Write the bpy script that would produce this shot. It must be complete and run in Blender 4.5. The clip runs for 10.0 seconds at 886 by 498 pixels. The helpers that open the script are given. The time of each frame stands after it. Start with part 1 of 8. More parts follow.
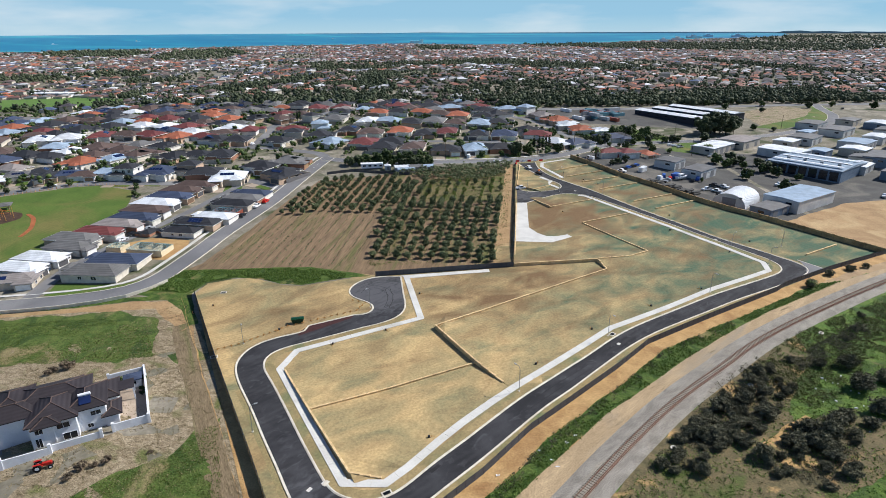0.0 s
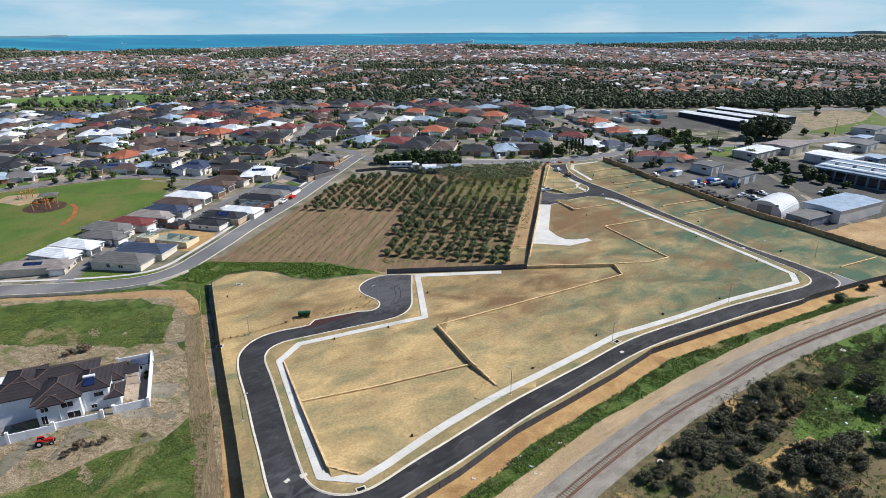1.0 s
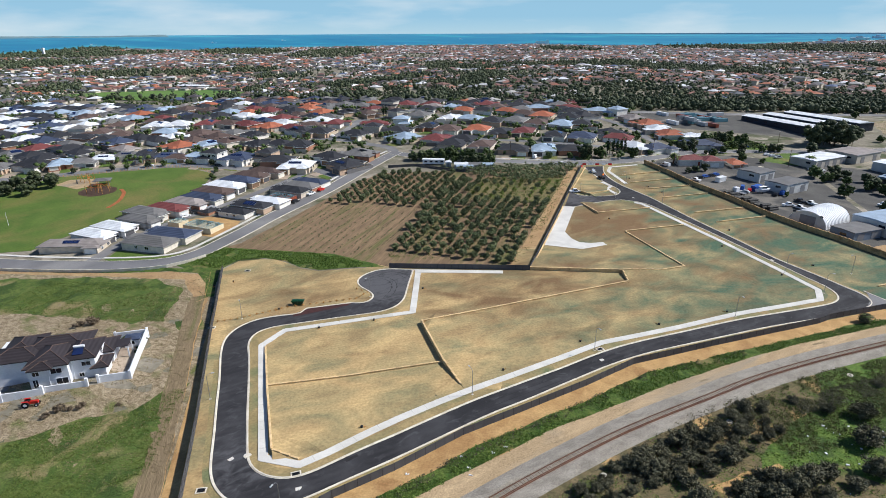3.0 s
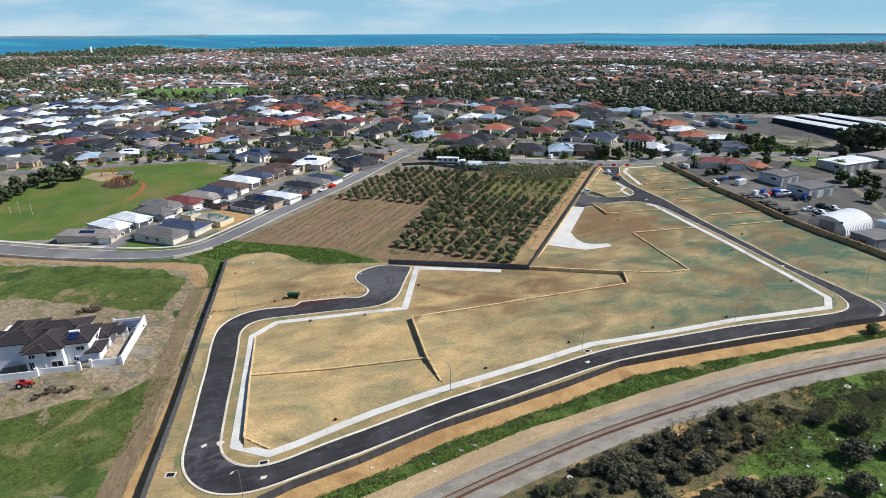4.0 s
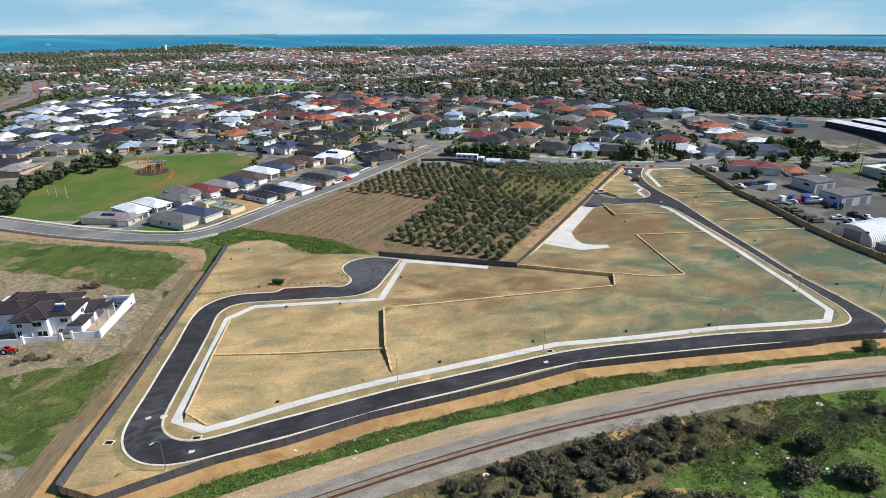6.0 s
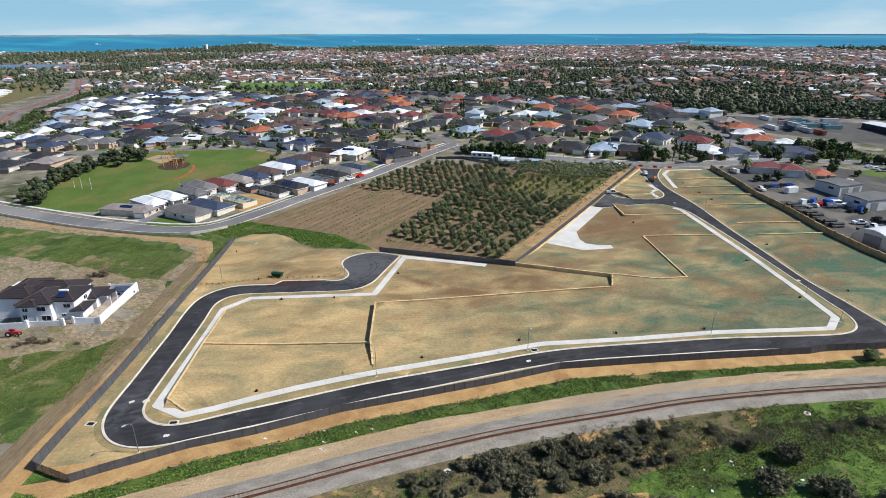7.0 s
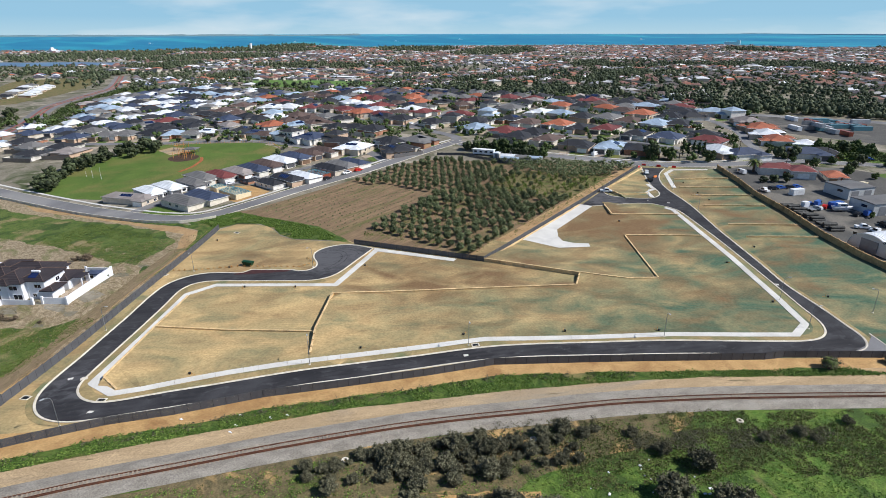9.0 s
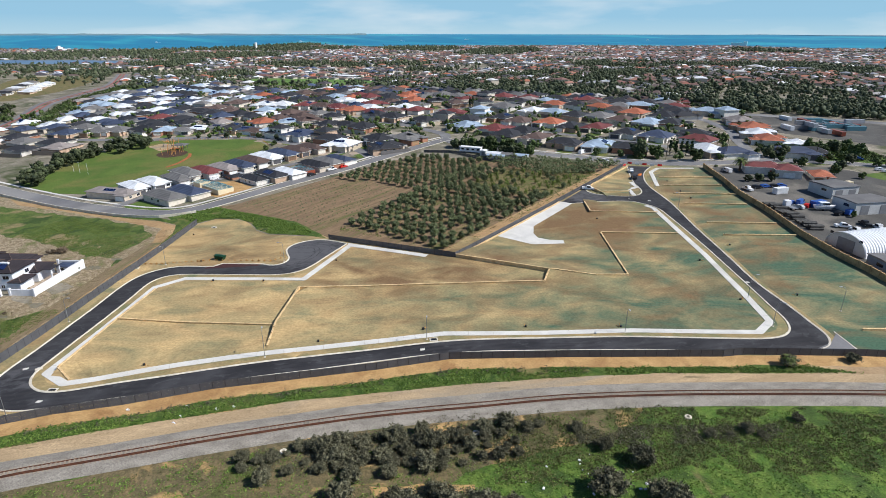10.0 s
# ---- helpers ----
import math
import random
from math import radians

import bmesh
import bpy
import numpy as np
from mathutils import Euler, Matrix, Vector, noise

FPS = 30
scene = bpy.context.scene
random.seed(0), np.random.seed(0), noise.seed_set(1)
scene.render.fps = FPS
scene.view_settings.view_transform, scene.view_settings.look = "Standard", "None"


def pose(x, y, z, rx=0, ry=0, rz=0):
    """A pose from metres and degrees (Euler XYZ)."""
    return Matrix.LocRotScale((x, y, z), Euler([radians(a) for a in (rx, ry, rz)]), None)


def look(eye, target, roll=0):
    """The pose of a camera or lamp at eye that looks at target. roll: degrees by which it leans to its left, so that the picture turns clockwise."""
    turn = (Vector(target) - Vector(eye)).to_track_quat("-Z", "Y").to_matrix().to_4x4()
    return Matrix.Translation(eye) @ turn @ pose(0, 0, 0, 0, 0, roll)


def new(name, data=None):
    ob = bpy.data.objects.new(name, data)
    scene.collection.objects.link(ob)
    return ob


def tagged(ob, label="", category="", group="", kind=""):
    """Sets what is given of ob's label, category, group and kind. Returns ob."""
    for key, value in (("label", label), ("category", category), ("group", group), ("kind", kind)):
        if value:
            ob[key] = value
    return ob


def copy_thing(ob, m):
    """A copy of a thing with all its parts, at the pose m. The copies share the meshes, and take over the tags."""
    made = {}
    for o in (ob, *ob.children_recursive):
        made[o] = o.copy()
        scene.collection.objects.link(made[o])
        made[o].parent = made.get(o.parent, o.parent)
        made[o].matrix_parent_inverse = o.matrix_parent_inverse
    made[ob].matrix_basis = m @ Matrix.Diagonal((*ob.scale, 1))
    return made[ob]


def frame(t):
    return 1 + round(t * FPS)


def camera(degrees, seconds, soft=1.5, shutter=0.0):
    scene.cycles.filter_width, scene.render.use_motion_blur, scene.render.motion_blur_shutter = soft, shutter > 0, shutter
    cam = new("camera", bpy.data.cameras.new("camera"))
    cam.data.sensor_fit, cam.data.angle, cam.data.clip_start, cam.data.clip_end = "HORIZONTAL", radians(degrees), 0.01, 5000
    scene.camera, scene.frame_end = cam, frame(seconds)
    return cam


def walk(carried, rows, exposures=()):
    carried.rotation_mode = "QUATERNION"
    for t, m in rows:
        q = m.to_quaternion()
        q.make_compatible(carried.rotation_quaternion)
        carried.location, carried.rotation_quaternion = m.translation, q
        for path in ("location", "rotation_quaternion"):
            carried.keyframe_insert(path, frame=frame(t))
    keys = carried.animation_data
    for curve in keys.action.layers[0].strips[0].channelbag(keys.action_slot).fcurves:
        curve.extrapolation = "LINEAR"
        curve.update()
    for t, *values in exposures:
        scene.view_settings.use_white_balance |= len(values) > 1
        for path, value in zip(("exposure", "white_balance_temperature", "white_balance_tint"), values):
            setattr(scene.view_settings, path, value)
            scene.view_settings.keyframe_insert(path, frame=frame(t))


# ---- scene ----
cam = camera(75.9, 10.0, soft=0.85)
PATH = [
    (0, (-11.345, -4.084, 75.986), (-11.358, -2.219, 75.265), -0.3),
    (0.5, (-5.527, -3.581, 75.822), (-5.62, -1.718, 75.102), -0.3),
    (1, (0.311, -3.03, 75.569), (0.135, -1.172, 74.849), -0.3),
    (1.5, (6.204, -2.205, 75.132), (5.948, -0.356, 74.414), -0.3),
    (2, (11.357, -1.207, 74.754), (11.046, 0.633, 74.036), -0.3),
    (2.5, (17.009, -0.22, 74.415), (16.648, 1.612, 73.697), -0.3),
    (4, (33.534, 4.008, 72.79), (33.008, 5.8, 72.074), -0.2),
    (4.5, (38.828, 5.719, 72.26), (38.256, 7.497, 71.545), -0.2),
    (5, (44.344, 7.631, 71.74), (43.726, 9.394, 71.024), -0.2),
    (5.5, (49.745, 9.652, 71.119), (49.082, 11.398, 70.404), -0.1),
    (7, (65.436, 16.253, 69.494), (64.616, 17.932, 68.779), -0.1),
    (7.5, (70.577, 18.94, 68.957), (69.709, 20.594, 68.243), -0.1),
    (8, (75.506, 21.647, 68.436), (74.599, 23.28, 67.722), -0.1),
    (8.5, (80.512, 24.568, 67.784), (79.574, 26.183, 67.069), -0.1),
    (9, (85.327, 27.439, 67.059), (84.384, 29.052, 66.345), -0.1),
    (9.5, (90.024, 30.268, 66.204), (89.074, 31.877, 65.491), 0.0),
    (10, (94.722, 33.086, 65.445), (93.761, 34.688, 64.732), 0.1),
]
walk(cam, [(t, look(eye, target, roll)) for t, eye, target, roll in PATH])

import itertools

# ---- light ----
SUN_AZ, SUN_EL = radians(69.0), radians(43.0)
world = bpy.data.worlds.new("sky")
scene.world = world
world.use_nodes = True
sky = world.node_tree.nodes.new("ShaderNodeTexSky")
sky.sky_type, sky.sun_disc = "NISHITA", False
sky.sun_elevation, sky.sun_rotation = SUN_EL, SUN_AZ
sky.air_density, sky.dust_density, sky.ozone_density = 1.0, 0.0, 4.0
back = world.node_tree.nodes["Background"]
back.inputs["Strength"].default_value = 0.078
tint = world.node_tree.nodes.new("ShaderNodeMix")
tint.data_type, tint.blend_type = "RGBA", "MULTIPLY"
tint.inputs[0].default_value = 1.0
tint.inputs[7].default_value = (0.95, 0.99, 1.06, 1.0)
world.node_tree.links.new(sky.outputs[0], tint.inputs[6])
world.node_tree.links.new(tint.outputs[2], back.inputs["Color"])
sun = new("sun", bpy.data.lights.new("sun", "SUN"))
sun.data.energy, sun.data.angle, sun.data.color = 5.2, radians(0.53), (1.0, 0.97, 0.93)
sun.matrix_world = look((math.sin(SUN_AZ) * math.cos(SUN_EL) * 500, math.cos(SUN_AZ) * math.cos(SUN_EL) * 500, math.sin(SUN_EL) * 500), (0, 0, 0))
scene.view_settings.exposure = 0.15




def sky_backdrop():
    """The band of sky along the horizon, far beyond all land."""
    m = bpy.data.materials.new("horizon_sky")
    m.use_nodes = True
    n, ln = m.node_tree.nodes, m.node_tree.links
    n.remove(n["Principled BSDF"])
    sep, ramp, glow = n.new("ShaderNodeSeparateXYZ"), n.new("ShaderNodeValToRGB"), n.new("ShaderNodeEmission")
    high = n.new("ShaderNodeMapRange")
    high.inputs["From Min"].default_value, high.inputs["From Max"].default_value = 40.0, 900.0
    ln.new(n.new("ShaderNodeNewGeometry").outputs["Position"], sep.inputs[0])
    ln.new(sep.outputs[2], high.inputs["Value"])
    ln.new(high.outputs[0], ramp.inputs[0])
    ramp.color_ramp.elements[0].color, ramp.color_ramp.elements[1].color = S(172, 203, 218), S(134, 180, 212)
    ramp.color_ramp.elements.new(0.16).color = S(146, 190, 216)
    # thin cloud streaks
    flat, cloud, veil, mix = n.new("ShaderNodeMapping"), n.new("ShaderNodeTexNoise"), n.new("ShaderNodeMapRange"), n.new("ShaderNodeMix")
    flat.inputs["Scale"].default_value = (1, 1, 5)
    ln.new(n.new("ShaderNodeNewGeometry").outputs["Position"], flat.inputs["Vector"])
    ln.new(flat.outputs[0], cloud.inputs["Vector"])
    cloud.inputs["Scale"].default_value, cloud.inputs["Detail"].default_value = 0.0011, 6.0
    veil.inputs["From Min"].default_value, veil.inputs["From Max"].default_value, veil.inputs["To Max"].default_value = 0.46, 0.72, 0.6
    ln.new(cloud.outputs["Fac"], veil.inputs["Value"])
    mix.data_type = "RGBA"
    mix.inputs[7].default_value = S(214, 224, 230)
    ln.new(veil.outputs[0], mix.inputs[0])
    ln.new(ramp.outputs[0], mix.inputs[6])
    ln.new(mix.outputs[2], glow.inputs["Color"])
    glow.inputs["Strength"].default_value = 1.0
    ln.new(glow.outputs[0], n["Material Output"].inputs["Surface"])
    v = [(40 + 4890 * math.sin(radians(4 * k)), 10 + 4890 * math.cos(radians(4 * k)), z) for k in range(90) for z in (-60, 420)]
    f = [(2 * k, 2 * ((k + 1) % 90), 2 * ((k + 1) % 90) + 1, 2 * k + 1) for k in range(90)]
    me = bpy.data.meshes.new("backdrop")
    me.from_pydata(v, [], f)
    me.materials.append(m)
    tagged(new("backdrop", me), "pale blue sky along the sea horizon", "sky", kind="structure")


# ---- materials ----
def S(r, g, b):
    """Linear colour from 8-bit sRGB."""
    return tuple(((c / 255 + 0.055) / 1.055) ** 2.4 if c > 10 else c / 255 / 12.92 for c in (r, g, b)) + (1.0,)


def surf(name, a, b, scale=0.3, fine=3.0, third=None, tscale=0.04, tlow=0.52, thigh=0.64, rough=0.9, bump=0.3, bdist=0.05, metal=0.0,
         stretch=(1, 1, 1), turn=0.0, grain=0.35, rnd=0.0, spec=0.25, local=False, fourth=None, fscale=0.1, lean=None, spot=None, fstep=(0.56, 0.66), rake=None, even=False):
    """A rough surface: two tones at one scale, patches of a third and fourth, fine grain and relief.
    lean: (x0, x1, gain), the third tone grows commoner along x; spot: (x, y, radius, gain) each, the fourth gathers round a place."""
    m = bpy.data.materials.new(name)
    m.use_nodes = True
    nt = m.node_tree
    n, ln = nt.nodes, nt.links
    bsdf = n["Principled BSDF"]
    if local:
        src = n.new("ShaderNodeTexCoord").outputs["Object"]
    else:
        src = n.new("ShaderNodeNewGeometry").outputs["Position"]
    mp = n.new("ShaderNodeMapping")
    mp.inputs["Scale"].default_value = stretch
    rot = n.new("ShaderNodeMapping")
    rot.inputs["Rotation"].default_value = (0, 0, radians(turn))
    ln.new(src, rot.inputs["Vector"])
    ln.new(rot.outputs[0], mp.inputs["Vector"])

    def noise_of(sc, detail, dist=0.0, vec=mp.outputs[0], frayed=0.5):
        q = n.new("ShaderNodeTexNoise")
        q.inputs["Scale"].default_value, q.inputs["Detail"].default_value, q.inputs["Distortion"].default_value = sc, detail, dist
        q.inputs["Roughness"].default_value = frayed
        ln.new(vec, q.inputs["Vector"])
        return q.outputs["Fac"]

    def steps(fac, low, high):
        r = n.new("ShaderNodeMapRange")
        r.inputs["From Min"].default_value, r.inputs["From Max"].default_value = low, high
        ln.new(fac, r.inputs["Value"])
        return r.outputs[0]

    def blend(fac, x, y, kind="MIX"):
        q = n.new("ShaderNodeMix")
        q.data_type, q.blend_type = "RGBA", kind
        for v, sock in ((fac, q.inputs[0]), (x, q.inputs[6]), (y, q.inputs[7])):
            if isinstance(v, (tuple, float)):
                sock.default_value = v
            else:
                ln.new(v, sock)
        return q.outputs[2]

    def plus(x, y):
        q = n.new("ShaderNodeMath")
        ln.new(x, q.inputs[0]), ln.new(y, q.inputs[1])
        return q.outputs[0]

    def ranged(x, f0, f1, t0, t1):
        q = n.new("ShaderNodeMapRange")
        for k, v in (("From Min", f0), ("From Max", f1), ("To Min", t0), ("To Max", t1)):
            q.inputs[k].default_value = v
        ln.new(x, q.inputs["Value"])
        return q.outputs[0]

    col = blend(steps(noise_of(scale, 4, 0.4), 0.36, 0.64), a, b)
    if third:
        fac = noise_of(tscale, 7 if lean else 5, 0.6, frayed=0.57 if lean else 0.5)
        if lean:
            sep = n.new("ShaderNodeSeparateXYZ")
            ln.new(src, sep.inputs[0])
            fac = plus(fac, ranged(sep.outputs[0], lean[0], lean[1], 0.0, lean[2]))
        col = blend(steps(fac, tlow, thigh), col, third)
    if fourth:
        fac = noise_of(fscale, 5, 0.8)
        for px, py, radius, gain in spot or ():
            far_of = n.new("ShaderNodeVectorMath")
            far_of.operation = "DISTANCE"
            ln.new(src, far_of.inputs[0])
            far_of.inputs[1].default_value = (px, py, 0)
            fac = plus(fac, ranged(far_of.outputs["Value"], radius * 0.4, radius, gain, 0.0))
        col = blend(steps(fac, *fstep), col, fourth)
    if rake:
        # faint lines left by grading, fading in and out
        wave = n.new("ShaderNodeTexWave")
        wave.inputs["Scale"].default_value, wave.inputs["Distortion"].default_value, wave.inputs["Detail"].default_value = 0.314 / rake[0], 5.0, 3.0
        wave.inputs["Detail Scale"].default_value = 0.25
        turned = n.new("ShaderNodeMapping")
        turned.inputs["Rotation"].default_value = (0, 0, radians(rake[1]))
        ln.new(src, turned.inputs["Vector"])
        ln.new(turned.outputs[0], wave.inputs["Vector"])
        mask = n.new("ShaderNodeMath")
        mask.operation = "MULTIPLY"
        ln.new(wave.outputs["Fac"], mask.inputs[0]), ln.new(ranged(noise_of(0.06, 3), 0.42, 0.66, 0.0, rake[2]), mask.inputs[1])
        col = blend(mask.outputs[0], col, rake[3])
    f = noise_of(fine, 6, 0.0, rot.outputs[0] if even else mp.outputs[0])
    grey = n.new("ShaderNodeMapRange")
    grey.inputs["From Min"].default_value, grey.inputs["From Max"].default_value = 0.3, 0.7
    grey.inputs["To Min"].default_value, grey.inputs["To Max"].default_value = 1 - grain, 1 + grain * 0.6
    ln.new(f, grey.inputs["Value"])
    hsv = n.new("ShaderNodeHueSaturation")
    ln.new(col, hsv.inputs["Color"])
    val = grey.outputs[0]
    if rnd:
        info = n.new("ShaderNodeObjectInfo")
        rr = n.new("ShaderNodeMapRange")
        rr.inputs["To Min"].default_value, rr.inputs["To Max"].default_value = 1 - rnd, 1 + rnd
        ln.new(info.outputs["Random"], rr.inputs["Value"])
        mu = n.new("ShaderNodeMath")
        mu.operation = "MULTIPLY"
        ln.new(val, mu.inputs[0]), ln.new(rr.outputs[0], mu.inputs[1])
        val = mu.outputs[0]
    ln.new(val, hsv.inputs["Value"])
    ln.new(hsv.outputs[0], bsdf.inputs["Base Color"])
    bsdf.inputs["Roughness"].default_value, bsdf.inputs["Metallic"].default_value = rough, metal
    bsdf.inputs["Specular IOR Level"].default_value = spec
    if bump:
        bp = n.new("ShaderNodeBump")
        bp.inputs["Strength"].default_value, bp.inputs["Distance"].default_value = bump, bdist
        ln.new(f, bp.inputs["Height"])
        ln.new(bp.outputs[0], bsdf.inputs["Normal"])
    return m


def leafy(name, a, b, rnd=0.25, trans=0.0):
    """Foliage, each leaf clump of its own tone."""
    m = bpy.data.materials.new(name)
    m.use_nodes = True
    n, ln = m.node_tree.nodes, m.node_tree.links
    bsdf = n["Principled BSDF"]
    geo, info = n.new("ShaderNodeNewGeometry"), n.new("ShaderNodeObjectInfo")
    mix = n.new("ShaderNodeMix")
    mix.data_type = "RGBA"
    mix.inputs[6].default_value, mix.inputs[7].default_value = a, b
    ln.new(geo.outputs["Random Per Island"], mix.inputs[0])
    hsv = n.new("ShaderNodeHueSaturation")
    rr = n.new("ShaderNodeMapRange")
    rr.inputs["To Min"].default_value, rr.inputs["To Max"].default_value = 1 - rnd, 1 + rnd
    ln.new(info.outputs["Random"], rr.inputs["Value"])
    ln.new(rr.outputs[0], hsv.inputs["Value"])
    ln.new(mix.outputs[2], hsv.inputs["Color"])
    ln.new(hsv.outputs[0], bsdf.inputs["Base Color"])
    bsdf.inputs["Roughness"].default_value = 0.7
    bsdf.inputs["Specular IOR Level"].default_value = 0.2
    return m


def palette(name, colours, rough=0.6, seed_shift=0.0, island=False, grain=0.12):
    """One of several colours, picked by each object's (or each island's) own random number."""
    m = bpy.data.materials.new(name)
    m.use_nodes = True
    n, ln = m.node_tree.nodes, m.node_tree.links
    bsdf = n["Principled BSDF"]
    ramp = n.new("ShaderNodeValToRGB")
    ramp.color_ramp.interpolation = "CONSTANT"
    el = ramp.color_ramp.elements
    while len(el) < len(colours):
        el.new(0.5)
    for i, c in enumerate(colours):
        el[i].position, el[i].color = i / len(colours), c
    src = n.new("ShaderNodeNewGeometry").outputs["Random Per Island"] if island else n.new("ShaderNodeObjectInfo").outputs["Random"]
    ln.new(src, ramp.inputs[0])
    tex = n.new("ShaderNodeTexNoise")
    tex.inputs["Scale"].default_value, tex.inputs["Detail"].default_value = 0.8, 5
    ln.new(n.new("ShaderNodeNewGeometry").outputs["Position"], tex.inputs["Vector"])
    rr = n.new("ShaderNodeMapRange")
    rr.inputs["From Min"].default_value, rr.inputs["From Max"].default_value = 0.3, 0.7
    rr.inputs["To Min"].default_value, rr.inputs["To Max"].default_value = 1 - grain, 1 + grain
    ln.new(tex.outputs["Fac"], rr.inputs["Value"])
    hsv = n.new("ShaderNodeHueSaturation")
    ln.new(ramp.outputs[0], hsv.inputs["Color"]), ln.new(rr.outputs[0], hsv.inputs["Value"])
    ln.new(hsv.outputs[0], bsdf.inputs["Base Color"])
    bsdf.inputs["Roughness"].default_value = rough
    bsdf.inputs["Specular IOR Level"].default_value = 0.3
    return m


def ribbed(m, pitch, depth, axis="X", strength=0.6):
    """Adds ribs (sheet metal, tile courses) to a material's relief, in the object's own axes."""
    n, ln = m.node_tree.nodes, m.node_tree.links
    bsdf = n["Principled BSDF"]
    wave = n.new("ShaderNodeTexWave")
    wave.bands_direction = axis
    wave.inputs["Scale"].default_value = 0.314 / pitch
    ln.new(n.new("ShaderNodeTexCoord").outputs["Object"], wave.inputs["Vector"])
    bp = n.new("ShaderNodeBump")
    bp.inputs["Strength"].default_value, bp.inputs["Distance"].default_value = strength, depth
    ln.new(wave.outputs["Fac"], bp.inputs["Height"])
    old = bsdf.inputs["Normal"].links
    if old:
        ln.new(old[0].from_socket, bp.inputs["Normal"])
    ln.new(bp.outputs[0], bsdf.inputs["Normal"])
    return m


sky_backdrop()
M = {}
M["sand"] = surf("site_sand", S(195, 168, 120), S(176, 150, 107), 0.1, 1.7, S(70, 98, 78), 0.08, 0.405, 0.8, stretch=(0.72, 1.15, 1), turn=-38, bump=0.5, bdist=0.12,
                 grain=0.22, fourth=S(120, 96, 68), fscale=0.09, lean=(0, 95, 0.25), spot=((36, 234, 34, 0.28), (6, 168, 42, 0.2), (-60, 150, 34, 0.1), (66, 290, 44, 0.1), (92, 246, 46, 0.1), (70, 190, 60, 0.08)), fstep=(0.52, 0.84), rake=(1.1, 62, 0.24, S(130, 110, 80)), even=True)
M["sand_bare"] = surf("bare_yellow_sand", S(186, 152, 104), S(166, 132, 88), 0.3, 2.4, S(148, 112, 74), 0.09, 0.55, 0.7, bump=0.5, grain=0.2)
M["verge"] = surf("verge_soil", S(162, 142, 102), S(140, 125, 88), 0.25, 2.0, S(112, 118, 84), 0.12, 0.46, 0.7, grain=0.22)
M["brown"] = surf("brown_loam", S(172, 142, 104), S(152, 124, 90), 0.12, 1.8, S(182, 156, 116), 0.06, bump=0.4, grain=0.25)
M["asphalt"] = surf("asphalt", S(44, 44, 47), S(64, 64, 67), 0.16, 5.0, S(40, 40, 43), 0.05, 0.5, 0.62, rough=0.85, bump=0.15, bdist=0.01, grain=0.15, stretch=(1, 1.6, 1), turn=-45, rake=(1.7, 48, 0.4, S(72, 71, 73)), fourth=S(88, 88, 91), fscale=0.35, fstep=(0.56, 0.9), spot=((-34, 160, 18, 0.42), (27, 262, 14, 0.3), (-38, 74, 16, 0.14)))
M["skid"] = surf("rubber_marks", S(38, 37, 39), S(46, 45, 47), 0.5, 3.0, rough=0.8, bump=0, grain=0.25)
M["old_road"] = surf("old_grey_asphalt", S(122, 122, 124), S(108, 108, 110), 0.06, 2.0, S(134, 133, 132), 0.03, rough=0.85, bump=0.1, grain=0.1)
M["brick_bay"] = surf("red_brick_paving", S(76, 47, 46), S(63, 40, 40), 0.6, 6.0, bump=0.2, grain=0.2)
M["concrete"] = surf("pale_concrete", S(212, 210, 204), S(196, 194, 189), 0.15, 3.0, S(182, 179, 170), 0.06, 0.56, 0.7, rough=0.8, bump=0.08, bdist=0.01, grain=0.07)
M["kerb"] = surf("kerb_concrete", S(218, 212, 198), S(198, 190, 174), 0.5, 4.0, rough=0.8, bump=0.1, bdist=0.01, grain=0.12)
M["driveway"] = surf("driveway_paving", S(176, 160, 142), S(152, 138, 124), 0.2, 3.0, rough=0.85, bump=0.1, grain=0.12, rnd=0.15)
M["limestone"] = surf("limestone_block", S(222, 194, 148), S(204, 174, 128), 0.7, 5.0, S(188, 160, 120), 0.25, rough=0.9, bump=0.4, bdist=0.02, grain=0.2, rnd=0.1)
M["tan_block"] = surf("tan_limestone_block", S(188, 158, 114), S(168, 138, 98), 0.6, 4.0, S(150, 122, 88), 0.25, rough=0.9, bump=0.4, bdist=0.02, grain=0.25, rnd=0.12)
M["fence"] = surf("charcoal_steel_fence", S(92, 93, 97), S(84, 85, 89), 0.4, 2.0, rough=0.6, bump=0.0, grain=0.05, rnd=0.05, spec=0.2)
ribbed(M["fence"], 0.25, 0.01)
M["fence_post"] = surf("fence_post_steel", S(54, 54, 58), S(48, 48, 52), 0.4, 2.0, rough=0.5, bump=0, grain=0.06)
M["grass"] = surf("field_grass", S(72, 94, 40), S(96, 108, 54), 0.5, 3.0, S(58, 78, 34), 0.12, fourth=S(136, 124, 88), fscale=0.09, bump=0.9, bdist=0.15, grain=0.5)
M["weeds"] = surf("lush_weeds", S(60, 86, 32), S(90, 106, 48), 0.5, 2.4, S(124, 114, 74), 0.16, 0.56, 0.7, fourth=S(48, 70, 28), fscale=0.2, bump=0.9, bdist=0.2, grain=0.45)
M["dead_grass"] = surf("dead_grass", S(164, 149, 124), S(130, 115, 91), 0.6, 2.6, S(104, 108, 64), 0.12, 0.54, 0.68, stretch=(1, 1.7, 1), turn=20, bump=0.9, bdist=0.12, grain=0.5)
M["ploughed"] = surf("ploughed_strip", S(134, 117, 92), S(118, 103, 80), 0.7, 3.0, S(106, 104, 68), 0.1, 0.52, 0.68, stretch=(2.2, 0.2, 1), turn=-29, bump=0.5, bdist=0.15, grain=0.35)
